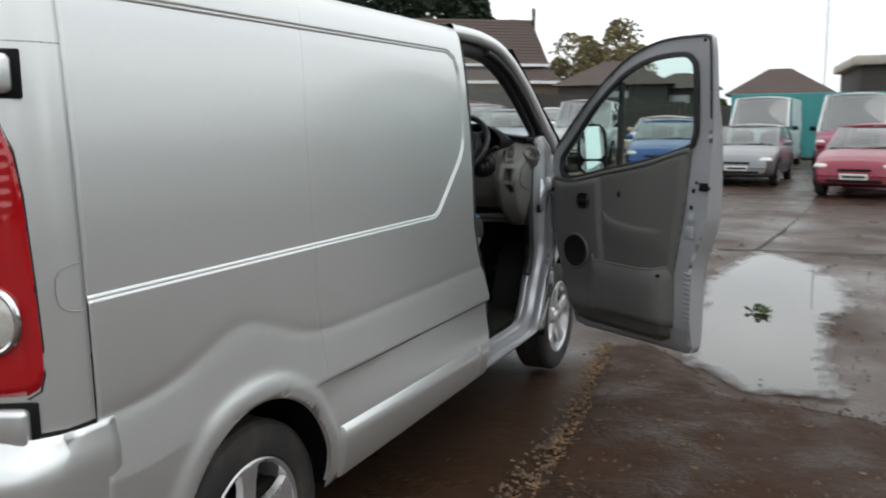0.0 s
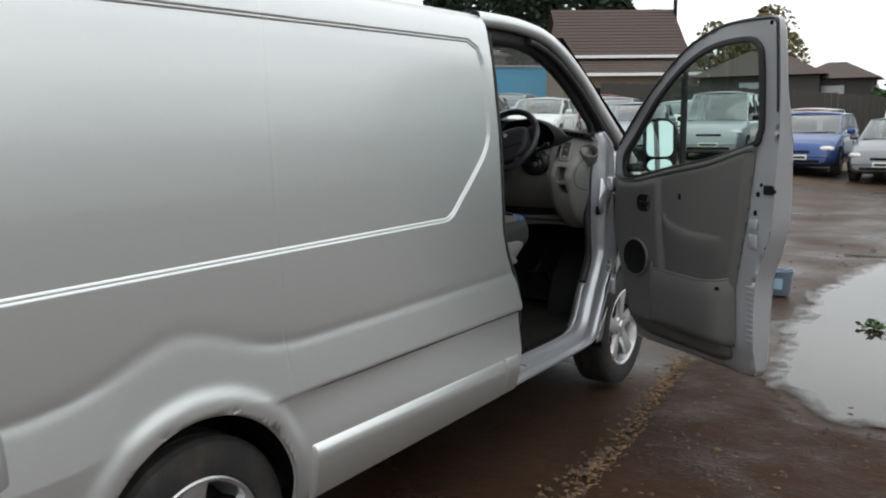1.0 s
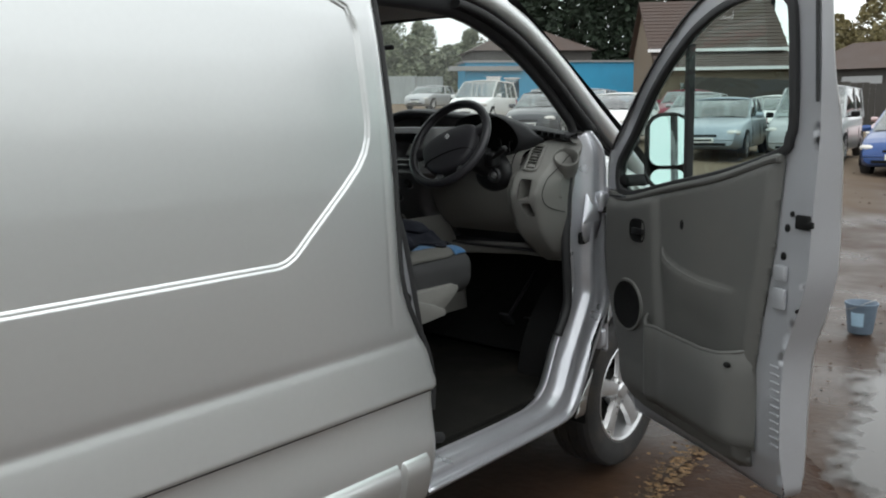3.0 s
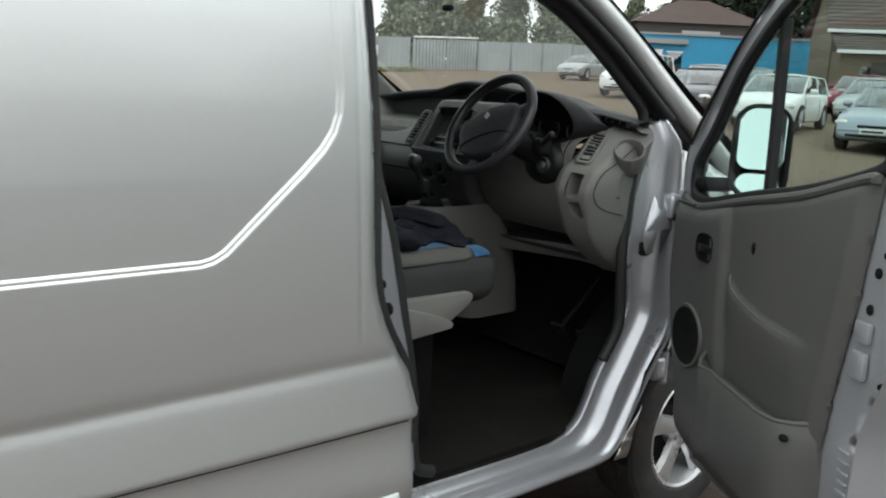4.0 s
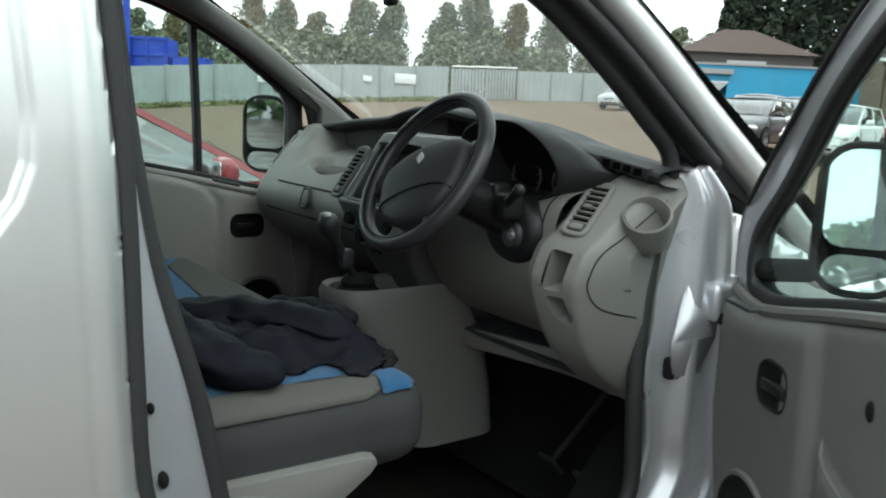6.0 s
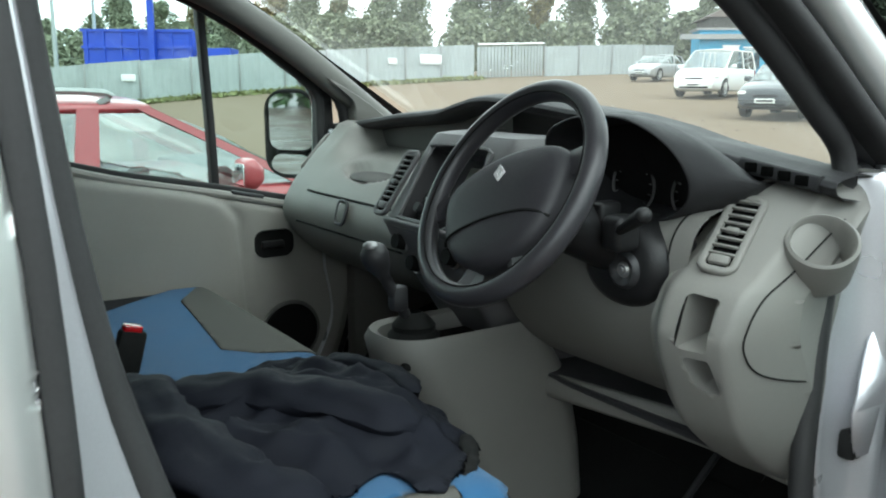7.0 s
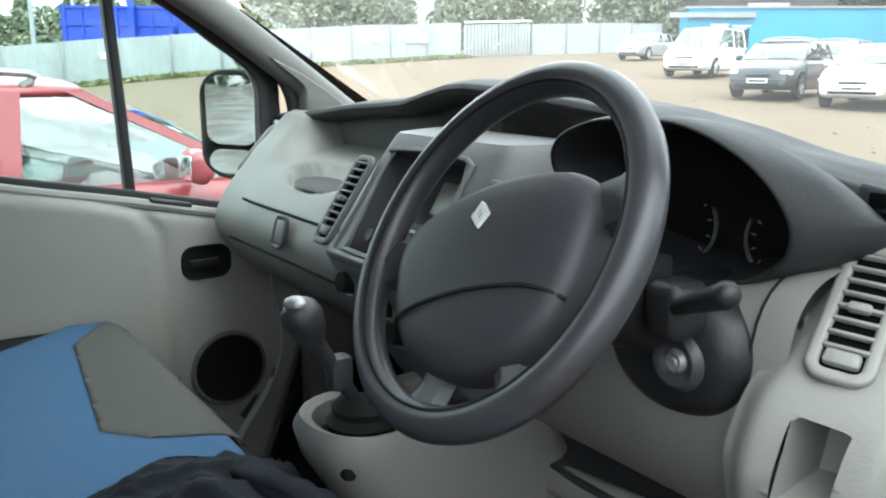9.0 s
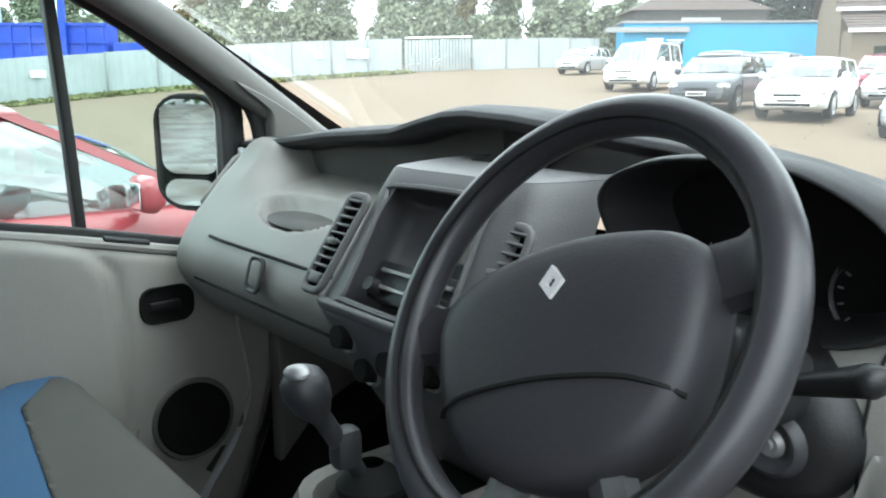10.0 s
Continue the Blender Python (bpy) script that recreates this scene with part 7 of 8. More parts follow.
    # front
    yn = h - 0.02
    for sx in (1, -1):
        bm = bmesh.new()
        b2 = bmesh.new()
        bmesh.ops.create_uvsphere(b2, u_segments=16, v_segments=10, radius=1.0)
        bmesh.ops.scale(b2, vec=(0.19, 0.17, 0.085), verts=b2.verts)
        bmesh.ops.rotate(b2, cent=(0, 0, 0), matrix=Matrix.Rotation(radians(-24 * sx), 3, "Z"), verts=b2.verts)
        bmesh.ops.translate(b2, vec=(sx * W * 0.355, h - 0.20, nose - 0.085), verts=b2.verts)
        join(bm, b2)
        part("headlight", bm, CLEARLENS, car)
        bm = bmesh.new()
        box(bm, (sx * (W / 2 + 0.09), yf0 - 0.37, belt + 0.07), (0.19, 0.10, 0.135), 0.04, 3)
        for v in bm.verts:
            if v.co.y > yf0 - 0.36:
                v.co.z = belt + 0.06 + (v.co.z - belt - 0.06) * 0.72
        box(bm, (sx * (W / 2 - 0.0), yf0 - 0.36, belt + 0.02), (0.12, 0.04, 0.03), 0.01)
        wm = part("wing_mirror", bm, BLACK if kind in ("panel_van", "small_van") else colour, car)
        bm = bmesh.new()
        box(bm, (sx * (W / 2 + 0.09), yf0 - 0.421, belt + 0.07), (0.150, 0.006, 0.095), 0.002, 2)
        part("mirror_glass", bm, MIRROR, wm)
        # door seams and handles
        if kind != "panel_van":
            for y in (yf0 - 0.08, mid - 0.05, yr0 + 0.55):
                bm = bmesh.new()
                sweep(bm, [(sx * (half(y) * 0.995 + 0.002), y, 0.32), (sx * (half(y) + 0.003), y, 0.52), (sx * (half(y) * 0.99 + 0.003), y, 0.70), (sx * (half(y) * 0.955 + 0.002), y, belt - 0.04)], circle(0.006, 5))
                part("door_gap", bm, BLACK, car)
            for y in (mid + 0.12, yr0 + 0.72):
                bm = bmesh.new()
                box(bm, (sx * (half(y) * 0.985 + 0.006), y, belt - 0.13), (0.02, 0.16, 0.028), 0.008)
                part("door_handle", bm, colour, car)
        bm = bmesh.new()
        box(bm, (sx * W * 0.40, -h + 0.03, belt - 0.12), (0.16, 0.06, 0.2), 0.03)
        part("tail_light", bm, REDLENS, car)
    bm = bmesh.new()
    box(bm, (0, h - 0.035, nose - 0.15), (W * 0.36, 0.06, 0.075), 0.02)
    part("grille", bm, BLACK, car)
    bm = bmesh.new()
    box(bm, (0, h - 0.045, 0.34), (W * 0.62, 0.10, 0.10), 0.03)
    part("bumper_intake", bm, BLACK, car)
    bm = bmesh.new()
    box(bm, (0, h - 0.01, 0.32 + 0.13), (W * 0.80, 0.06, 0.045), 0.02)
    part("bumper_bar", bm, colour, car)
    bm = bmesh.new()
    box(bm, (0, h + 0.018, 0.435), (0.50, 0.012, 0.11), 0.004)
    pl = part("number_plate", bm, PLATE, car)
    bm = bmesh.new()
    box(bm, (0, h + 0.025, 0.435), (0.42, 0.004, 0.05), 0.001)
    part("plate_bar", bm, PLATE_INK, pl)
    bm = bmesh.new()
    for sx in (1, -1):
        sweep(bm, [(sx * 0.05, yf0 + 0.05, belt + 0.03), (sx * 0.05 - 0.5 * 0.9, yf0 + 0.02, belt + 0.05)], circle(0.008, 5))
    part("wiper", bm, BLACK, car)
    if rack:
        for sx in (1, -1):
            bm = bmesh.new()
            sweep(bm, smooth_path([(sx * wt * 0.93, yr1 + 0.08, ze + 0.03), (sx * wt * 0.93, yr1 + 0.15, ze + 0.085), (sx * wt * 0.93, yf1 - 0.25, ze + 0.095), (sx * wt * 0.93, yf1 - 0.18, ze + 0.04)], 5), circle(0.016, 7))
            part("roof_rail", bm, GREYMET, car)
    return car


def on_ground(x, y, heading):
    """Heading in degrees: 0 looks along +y."""
    return pose(x, y, float(ground_z(np.array(x), np.array(y))), 0, 0, heading)


ROW = "cars parked in the yard"
for name, kind, col, x, y, hd, label in (
        ("hatchback", "hatchback", P_GREY, 0.50, 17.6, 176, "grey-silver hatchback parked nose-on in the wet yard"),
        ("hatchback", "hatchback", P_RED, 3.2, 15.0, 168, "dark red hatchback parked on wet concrete"),
        ("hatchback", "hatchback", P_BLUE, -1.5, 17.6, 181, "blue hatchback parked in the row"),
        ("small_van", "small_van", P_SILVER, -4.1, 19.0, 187, "silver high-roofed car-derived van parked in the row"),
        ("saloon", "saloon", P_GREYBLUE, -5.9, 17.4, 192, "grey-blue saloon car parked nose-on"),
        ("hatchback", "hatchback", P_WHITE, -9.5, 18.7, 195, "white hatchback parked in the row"),
        ("hatchback", "hatchback", P_BLACK, -12.1, 18.9, 197, "black hatchback parked nose-on"),
        ("people_carrier", "people_carrier", P_WHITE, -19.2, 24.8, 199, "white people carrier parked at the row's end"),
        ("hatchback", "hatchback", P_SILVER, -31.2, 35.0, 195, "small silver hatchback standing apart"),
        ("estate_car", "estate", P_SILVER, -16.0, 25.0, 197, "silver estate car in the second row"),
        ("hatchback", "hatchback", P_WHITE, -7.2, 25.0, 190, "pale hatchback in the second row"),
        ("estate_car", "estate", P_RED, -12.4, 29.5, 192, "red estate car in the second row"),
        ("saloon", "saloon", P_SILVER, -9.9, 25.2, 192, "silver saloon in the second row"),
        ("hatchback", "hatchback", P_PINK, -2.9, 24.2, 176, "faded pink hatchback behind the blue one"),
        ("estate_car", "estate", P_GREYBLUE, -14.0, 24.4, 196, "grey estate car in the second row")):
    build_car(name, kind, col, on_ground(x, y, hd), label, ROW, seats=y < 21)
build_car("delivery_van", "panel_van", P_WHITE, on_ground(0.3, 25.4, 177), "white delivery van behind the silver hatchback", ROW)
build_car("delivery_van", "panel_van", P_MAROON, on_ground(3.1, 23.2, 172), "maroon delivery van with a white roof", ROW, roof_colour=P_WHITE)
build_car("hatchback", "tall_hatchback", P_CORAL, on_ground(-3.10, -0.90, 0), "coral red car parked alongside the van", ROW, rack=True)
# ---- ground ----
def ground_material():
    """Dark wet brown concrete by the van, drying to pale tan hardcore across the yard."""
    m = material("wet_yard_surface", (0.043, 0.024, 0.0145), 0.40, 0, 0.30, 0.9, 16, 0.3, bump_scale=22.0, spec=0.15, rough_var=0.6, stain=(0.022, 0.014, 0.011), stain_amount=0.85)
    nt = m.node_tree
    b = nt.nodes["Principled BSDF"]
    tc, dot, nz = nt.nodes.new("ShaderNodeTexCoord"), nt.nodes.new("ShaderNodeVectorMath"), nt.nodes.new("ShaderNodeTexNoise")
    dot.operation = "DOT_PRODUCT"
    dot.inputs[1].default_value = (-1.0, 0.15, 0)
    nt.links.new(tc.outputs["Object"], dot.inputs[0])
    nz.inputs["Scale"].default_value, nz.inputs["Detail"].default_value = 0.16, 6
    nt.links.new(tc.outputs["Object"], nz.inputs["Vector"])
    add = nt.nodes.new("ShaderNodeMath")
    add.operation, add.inputs[1].default_value = "MULTIPLY_ADD", 9.0
    nt.links.new(nz.outputs["Fac"], add.inputs[0])
    nt.links.new(dot.outputs["Value"], add.inputs[2])
    mr = nt.nodes.new("ShaderNodeMapRange")
    mr.inputs["From Min"].default_value, mr.inputs["From Max"].default_value = 6.0, 10.0
    nt.links.new(add.outputs[0], mr.inputs["Value"])
    for socket, dry in (("Base Color", (0.17, 0.132, 0.098, 1)), ("Roughness", (0.9, 0.9, 0.9, 1)), ("Specular IOR Level", (0.03, 0.03, 0.03, 1))):
        old = b.inputs[socket].links[0].from_socket if b.inputs[socket].links else None
        mx = nt.nodes.new("ShaderNodeMixRGB")
        nt.links.new(mr.outputs[0], mx.inputs[0])
        if old:
            nt.links.new(old, mx.inputs[1])
        else:
            mx.inputs[1].default_value = (0.15, 0.15, 0.15, 1)
        mx.inputs[2].default_value = dry
        nt.links.new(mx.outputs[0], b.inputs[socket])
    return m


WET = ground_material()


def make_ground():
    ax = np.concatenate([-np.geomspace(1200, 8, 44), np.linspace(-7.6, 7.6, 153), np.geomspace(8, 1200, 44)])
    X, Y = np.meshgrid(ax, ax, indexing="ij")
    Z = ground_z(X, Y)
    near = (np.abs(X) < 8) & (np.abs(Y) < 8)
    bump = np.array([noise.noise(Vector((a * 1.7, b * 1.7, 0))) * 0.010 + noise.noise(Vector((a * 6, b * 6, 3))) * 0.004 for a, b in zip(X[near], Y[near])])
    Z[near] += bump - 0.012
    P = np.stack([X, Y, Z], -1).reshape(-1, 3)
    g = mesh_object("ground", P, grid_faces(len(ax), len(ax)), WET)
    return tagged(g, "wet brown yard with mud, puddles and worn concrete", "ground", kind="structure")


ground = make_ground()


def water_material():
    """Still brown water that thins out to nothing at its edge; 'depth' is stored on the mesh."""
    m = material("puddle_water", (0.030, 0.022, 0.017), 0.03, 0, 0.1, 2, 30, 0.006, bump_scale=4.0, spec=0.7)
    nt = m.node_tree
    b, out = nt.nodes["Principled BSDF"], nt.nodes["Material Output"]
    at, nz, tc = nt.nodes.new("ShaderNodeAttribute"), nt.nodes.new("ShaderNodeTexNoise"), nt.nodes.new("ShaderNodeTexCoord")
    at.attribute_name = "depth"
    nz.inputs["Scale"].default_value, nz.inputs["Detail"].default_value = 9.0, 6
    nt.links.new(tc.outputs["Object"], nz.inputs["Vector"])
    ad, mr = nt.nodes.new("ShaderNodeMath"), nt.nodes.new("ShaderNodeMapRange")
    ad.operation, ad.inputs[1].default_value = "MULTIPLY_ADD", 0.7
    nt.links.new(nz.outputs["Fac"], ad.inputs[0])
    nt.links.new(at.outputs["Fac"], ad.inputs[2])
    mr.inputs["From Min"].default_value, mr.inputs["From Max"].default_value = 0.42, 0.75
    nt.links.new(ad.outputs[0], mr.inputs["Value"])
    tr, mx = nt.nodes.new("ShaderNodeBsdfTransparent"), nt.nodes.new("ShaderNodeMixShader")
    nt.links.new(mr.outputs[0], mx.inputs[0])
    nt.links.new(tr.outputs[0], mx.inputs[1])
    nt.links.new(b.outputs[0], mx.inputs[2])
    nt.links.new(mx.outputs[0], out.inputs["Surface"])
    return m


WATER = water_material()


def puddle(poly, label, wob=0.10):
    xs, ys_ = [p[0] for p in poly], [p[1] for p in poly]

    def sdf(P):
        w = np.array([noise.noise(Vector((a * 2.1, b * 2.1, 7))) + 0.25 * noise.noise(Vector((a * 5, b * 5, 2))) for a, b in P])
        return poly_sdf(P, poly) + wob * w - 0.15

    ob = cut_sheet("puddle", lines(min(xs) - 0.4, max(xs) + 0.4, 0.04), lines(min(ys_) - 0.4, max(ys_) + 0.4, 0.04), sdf, lambda x, y: (x, y, 0.006 + ground_z(x, y)), WATER)
    co = np.array([v.co[:2] for v in ob.data.vertices])
    ob.data.attributes.new("depth", "FLOAT", "POINT").data.foreach_set("value", np.clip(-sdf(co) / 0.45, 0, 1).astype(np.float32))
    return tagged(ob, label, "puddle", kind="structure")


puddle([(1.72, 0.35), (1.48, 1.6), (1.40, 3.1), (1.50, 3.9), (1.68, 5.3), (1.95, 4.95), (2.2, 4.5), (2.46, 3.6), (2.58, 2.45), (2.34, 2.1), (2.38, 1.0), (2.42, 0.0), (2.05, -0.05)], "shallow rainwater puddle reflecting the sky", 0.10)
# litter along the muddy edge beside the van
LITTER = material("leaf_litter", (0.125, 0.076, 0.036), 0.85, 0, 0.4, 30, 200, 0.2, island=0.5)
GRIT = material("mud_clods", (0.070, 0.043, 0.029), 0.6, 0, 0.35, 25, 160, 0.25, island=0.35)


def scatter(name, n, place, size, mat, label, flat=0.4, seed=1, lift=-0.004):
    rnd = random.Random(seed)
    V, Fc = [], []
    for _ in range(n):
        x, y = place(rnd)
        s = size[0] + (size[1] - size[0]) * rnd.random() ** 2.2
        a = rnd.random() * 6.28
        z = float(ground_z(np.array(x), np.array(y))) + lift
        base = len(V)
        k = [rnd.uniform(0.6, 1.3) for _ in range(6)]
        for j in range(5):
            b = a + j * 1.2566
            V.append((x + s * k[j] * math.cos(b), y + s * k[j] * 0.7 * math.sin(b), z))
        V.append((x + s * 0.2 * k[5], y, z + s * flat * k[5] * 1.6))
        for j in range(5):
            Fc.append((base + j, base + (j + 1) % 5, base + 5))
    ob = mesh_object(name, V, Fc, mat, smooth=False)
    return tagged(ob, label, "debris", kind="stuff")


def along(rnd):
    y = 0.55 - 3.0 * rnd.random() ** 1.3
    return float(np.interp(-y, [-0.55, -0.4, 0.34, 0.87, 1.5, 2.6], [1.03, 1.06, 1.14, 1.23, 1.28, 1.30])) + rnd.gauss(0.02, 0.055) + 0.04 * noise.noise(Vector((y * 4, 0, 7))), y


scatter("leaf_litter", 1500, along, (0.005, 0.020), LITTER, "strip of wet yellowish leaf litter along the mud's edge", 0.25, 3, 0.010)
scatter("fallen_leaves", 160, lambda r: (1.2 + abs(r.gauss(0, 0.55)), r.uniform(-2.4, 0.2)), (0.006, 0.022), LITTER, "scattered small yellowish leaves on wet mud", 0.2, 12, 0.022)
scatter("mud_clods", 5000, lambda r: (r.uniform(1.15, 3.6), r.uniform(-3.8, -0.25)), (0.003, 0.026), GRIT, "mud clods and grit on wet ground", 0.5, 5, 0.012)
scatter("grit", 1300, lambda r: (r.uniform(0.9, 3.4), r.uniform(-0.2, 5.5)), (0.004, 0.018), GRIT, "grit and small stones on the yard", 0.45, 8)
scatter("yard_stones", 900, lambda r: (r.uniform(-14, 6), r.uniform(4, 22)), (0.01, 0.05), GRIT, "scattered stones on the yard", 0.4, 9)

# raised muddy strip beside the concrete
MUD = [(1.02, 0.62), (1.07, 0.35), (1.14, -0.34), (1.22, -0.87), (1.28, -1.5), (1.30, -2.6), (1.2, -4.1), (3.7, -4.1), (3.6, -1.2), (2.6, -0.35), (1.9, -0.2), (1.6, 0.35), (1.30, 0.70)]
mud = cut_sheet("mud_bank", lines(1.0, 3.8, 0.03), lines(-4.2, 0.9, 0.03), lambda P: poly_sdf(P, MUD),
                lambda x, y: (x, y, -0.004 + 0.020 * smoothstep(-poly_sdf(np.stack([x, y], 1), MUD), 0.0, 0.12)
                              + np.array([0.012 * noise.turbulence(Vector((a * 9, b * 9, 1)), 4, True) for a, b in zip(x, y)])),
                material("wet_mud", (0.036, 0.0185, 0.0110), 0.66, 0, 0.4, 2.5, 30, 1.0, bump_scale=38.0, spec=0.13, rough_var=0.45, stain=(0.045, 0.03, 0.024), stain_amount=0.8))
tagged(mud, "churned wet brown mud beside the concrete", "mud", kind="structure")

# joints and kerb-like slab edges
JOINT = material("slab_joint", (0.035, 0.028, 0.023), 0.7, 0, 0.3, 5, 60, 0.2)
for pts in ([(1.62, 5.6), (1.9, 8.5), (2.2, 13.0)], [(1.2, 5.4), (3.5, 5.7), (6.5, 6.0)], [(-6, 9.2), (0, 9.0), (6, 9.3)]):
    bm = bmesh.new()
    sweep(bm, smooth_path([(x, y, float(ground_z(np.array(x), np.array(y))) - 0.004) for x, y in pts], 8), [(-0.02, 0), (-0.012, 0.009), (0.012, 0.009), (0.02, 0)])
    tagged(part("joint", bm, JOINT), "dark joint between concrete slabs", "joint", kind="structure")


# ---- small things on the ground ----
LEAF = material("leaf_green", (0.055, 0.10, 0.030), 0.55, 0, 0.3, 6, 60, 0.1, island=0.45)
LEAF_DARK = material("conifer_green", (0.018, 0.030, 0.016), 0.75, 0, 0.3, 4, 40, 0.1, island=0.4)
# leaf green paled to put haze over the far trees into the colour
LEAF_HAZED = material("poplar_green_hazed", (0.19, 0.21, 0.14), 0.75, 0, 0.25, 4, 40, 0.1, island=0.4)
LEAF_AUTUMN = material("autumn_leaf", (0.19, 0.16, 0.075), 0.75, 0, 0.25, 4, 40, 0.1, island=0.4)
BARK = material("bark", (0.10, 0.085, 0.07), 0.9, 0, 0.3, 9, 60, 0.4)


def leaves(n, place, size, seed, stretch=1.6):
    """Many small folded leaves; place(rnd) gives their positions."""
    rnd = random.Random(seed)
    V, Fc = [], []
    for _ in range(n):
        c = Vector(place(rnd))
        s = size * rnd.uniform(0.6, 1.4)
        a = Vector((rnd.gauss(0, 1), rnd.gauss(0, 1), rnd.gauss(0, 0.7))).normalized()
        b = a.orthogonal().normalized()
        b.rotate(Matrix.Rotation(rnd.random() * 6.28, 3, a))
        k = len(V)
        n2 = a.cross(b) * s * 0.2
        V += [c - a * s * stretch / 2, c + b * s / 2 + n2, c + a * s * stretch / 2, c - b * s / 2 + n2]
        Fc.append((k, k + 1, k + 2))
        Fc.append((k, k + 2, k + 3))
    return V, Fc


# torn-off twig lying in the puddle
tw = thing("plant_sprig", "torn green leafy sprig lying in the puddle", "plant", pose(1.93, 1.97, 0.008) @ Matrix.Scale(0.6, 4))
V, Fc = leaves(70, lambda r: (r.gauss(0, 0.075), r.gauss(0, 0.05), 0.02 + abs(r.gauss(0, 0.035))), 0.045, 4, 1.9)
mesh_object("leaf_tuft", V, Fc, LEAF, tw, smooth=False)
bm = bmesh.new()
sweep(bm, smooth_path([(-0.13, -0.02, 0.008), (-0.03, 0.01, 0.02), (0.08, 0.0, 0.03), (0.14, 0.04, 0.02)], 4), circle(0.005, 6))
part("stem", bm, BARK, tw)

# bucket
bk_ = thing("bucket", "grey plastic bucket with a pale blue label", "bucket", pose(1.085, 2.90, 0.0) @ Matrix.Scale(0.80, 4))
bm = bmesh.new()
lathe(bm, [(0.0, 0.0), (0.095, 0.0), (0.10, 0.01), (0.125, 0.24), (0.135, 0.245), (0.136, 0.262), (0.128, 0.265), (0.12, 0.25), (0.097, 0.02), (0.0, 0.018)], (0, 0, 0), "z", 28)
part("tub", bm, material("bucket_plastic", (0.13, 0.17, 0.22), 0.5, 0, 0.15, 9, 90, 0.05), bk_)
bm = bmesh.new()
sweep(bm, [Vector((0.131 * math.cos(a), 0.131 * math.sin(a), 0.255 - 0.05 * math.sin((a - 2.6) / 1.1 * math.pi / 2))) for a in np.linspace(2.6, 5.9, 16)], circle(0.004, 6))
part("handle", bm, GREYMET, bk_)
bm = bmesh.new()
rows = []
for z in (0.07, 0.19):
    rows.append([bm.verts.new(((0.104 + 0.104 * z) * 1.0 * math.cos(a), (0.104 + 0.104 * z) * math.sin(a), z)) for a in np.linspace(radians(-115), radians(-65), 8)])
for j in range(7):
    bm.faces.new((rows[0][j], rows[0][j + 1], rows[1][j + 1], rows[1][j]))
part("label_sticker", bm, material("pale_label", (0.35, 0.5, 0.62), 0.5, 0, 0.1, 9, 90, 0.0), bk_)


# ---- fence, buildings, far things ----
PALE = material("galvanised_panel", (0.36, 0.385, 0.39), 0.55, 0.2, 0.16, 0.7, 9, 0.1, stain=(0.24, 0.255, 0.245), stain_amount=0.55)
WHITE_SIGN = material("white_sign", (0.8, 0.8, 0.8), 0.5, 0, 0.04, 3, 40, 0.0)


def gz(x, y):
    return float(ground_z(np.array(x, float), np.array(y, float)))


def fence_run(a, b, h, pale, posts=2.6):
    """Corrugated sheet fence with posts and rails."""
    a, b = Vector((*a, 0)), Vector((*b, 0))
    n = (b - a).length
    d = (b - a) / n
    side = Vector((-d.y, d.x, 0))
    f = thing("fence", "pale grey corrugated metal fence round the yard", "fence", kind="")
    k = int(n / posts)
    for i in range(k):
        V, Fc = [], []
        m = 27
        for j in range(m):
            p = a + d * (n * (i + j / (m - 1) * 0.985) / k) + side * (0.03 if j % 4 in (0, 1) else 0.0)
            z = gz(p.x, p.y)
            V += [(p.x, p.y, z - 0.05), (p.x, p.y, z + h + 0.02 * ((i * 7) % 3))]
        for j in range(m - 1):
            Fc.append((2 * j, 2 * j + 2, 2 * j + 3, 2 * j + 1))
        mesh_object("fence_panel", V, Fc, pale, f, smooth=False)
        p = a + d * (n * i / k) - side * 0.04
        bm = bmesh.new()
        box(bm, (p.x, p.y, gz(p.x, p.y) + h / 2), (0.09, 0.09, h + 0.1), 0.01)
        part("fence_post", bm, GREYMET, f)
    return f


fence_run((-43.6, -14.0), (-43.6, 31.5), 2.15, PALE)
fence_run((-42.6, 36.6), (-40.8, 47.5), 2.0, PALE)
gate = thing("yard_gate", "wide pale sheet-metal yard gate with a white top rail", "gate")
for i, (y0, y1) in enumerate(((31.6, 34.1), (34.15, 36.5))):
    bm = bmesh.new()
    for j in range(10):
        y = y0 + (y1 - y0) * (j + 0.5) / 10
        x = -43.5 + (y - 31.6) * 0.18
        box(bm, (x, y, gz(x, y) + 1.05), (0.05, (y1 - y0) / 10 * 0.9, 2.0), 0.01)
    part("gate_leaf", bm, PALE, gate)
    bm = bmesh.new()
    x0, x1 = -43.4 + (y0 - 31.6) * 0.18, -43.4 + (y1 - 31.6) * 0.18
    sweep(bm, [(x0, y0, gz(x0, y0) + 2.2), (x1, y1, gz(x1, y1) + 2.2)], circle(0.06, 8))
    part("gate_rail", bm, WHITE_SIGN, gate)
for y, w, h in ((18.3, 0.7, 0.35), (28.0, 1.6, 0.6), (25.2, 0.6, 0.35), (9.5, 0.7, 0.35)):
    bm = bmesh.new()
    box(bm, (-43.5, y, gz(-43.5, y) + 1.35), (0.03, w, h), 0.005)
    tagged(part("fence_sign", bm, WHITE_SIGN), "blank white sign on the pale fence", "sign")
# grass verge below the fence
def verge(r):
    y = r.uniform(-14, 31)
    x = -42.2 + r.uniform(-1.2, 0.9)
    return x, y, gz(x, y) + 0.05 + 0.12 * r.random()


V, Fc = leaves(5200, verge, 0.14, 11, 2.6)
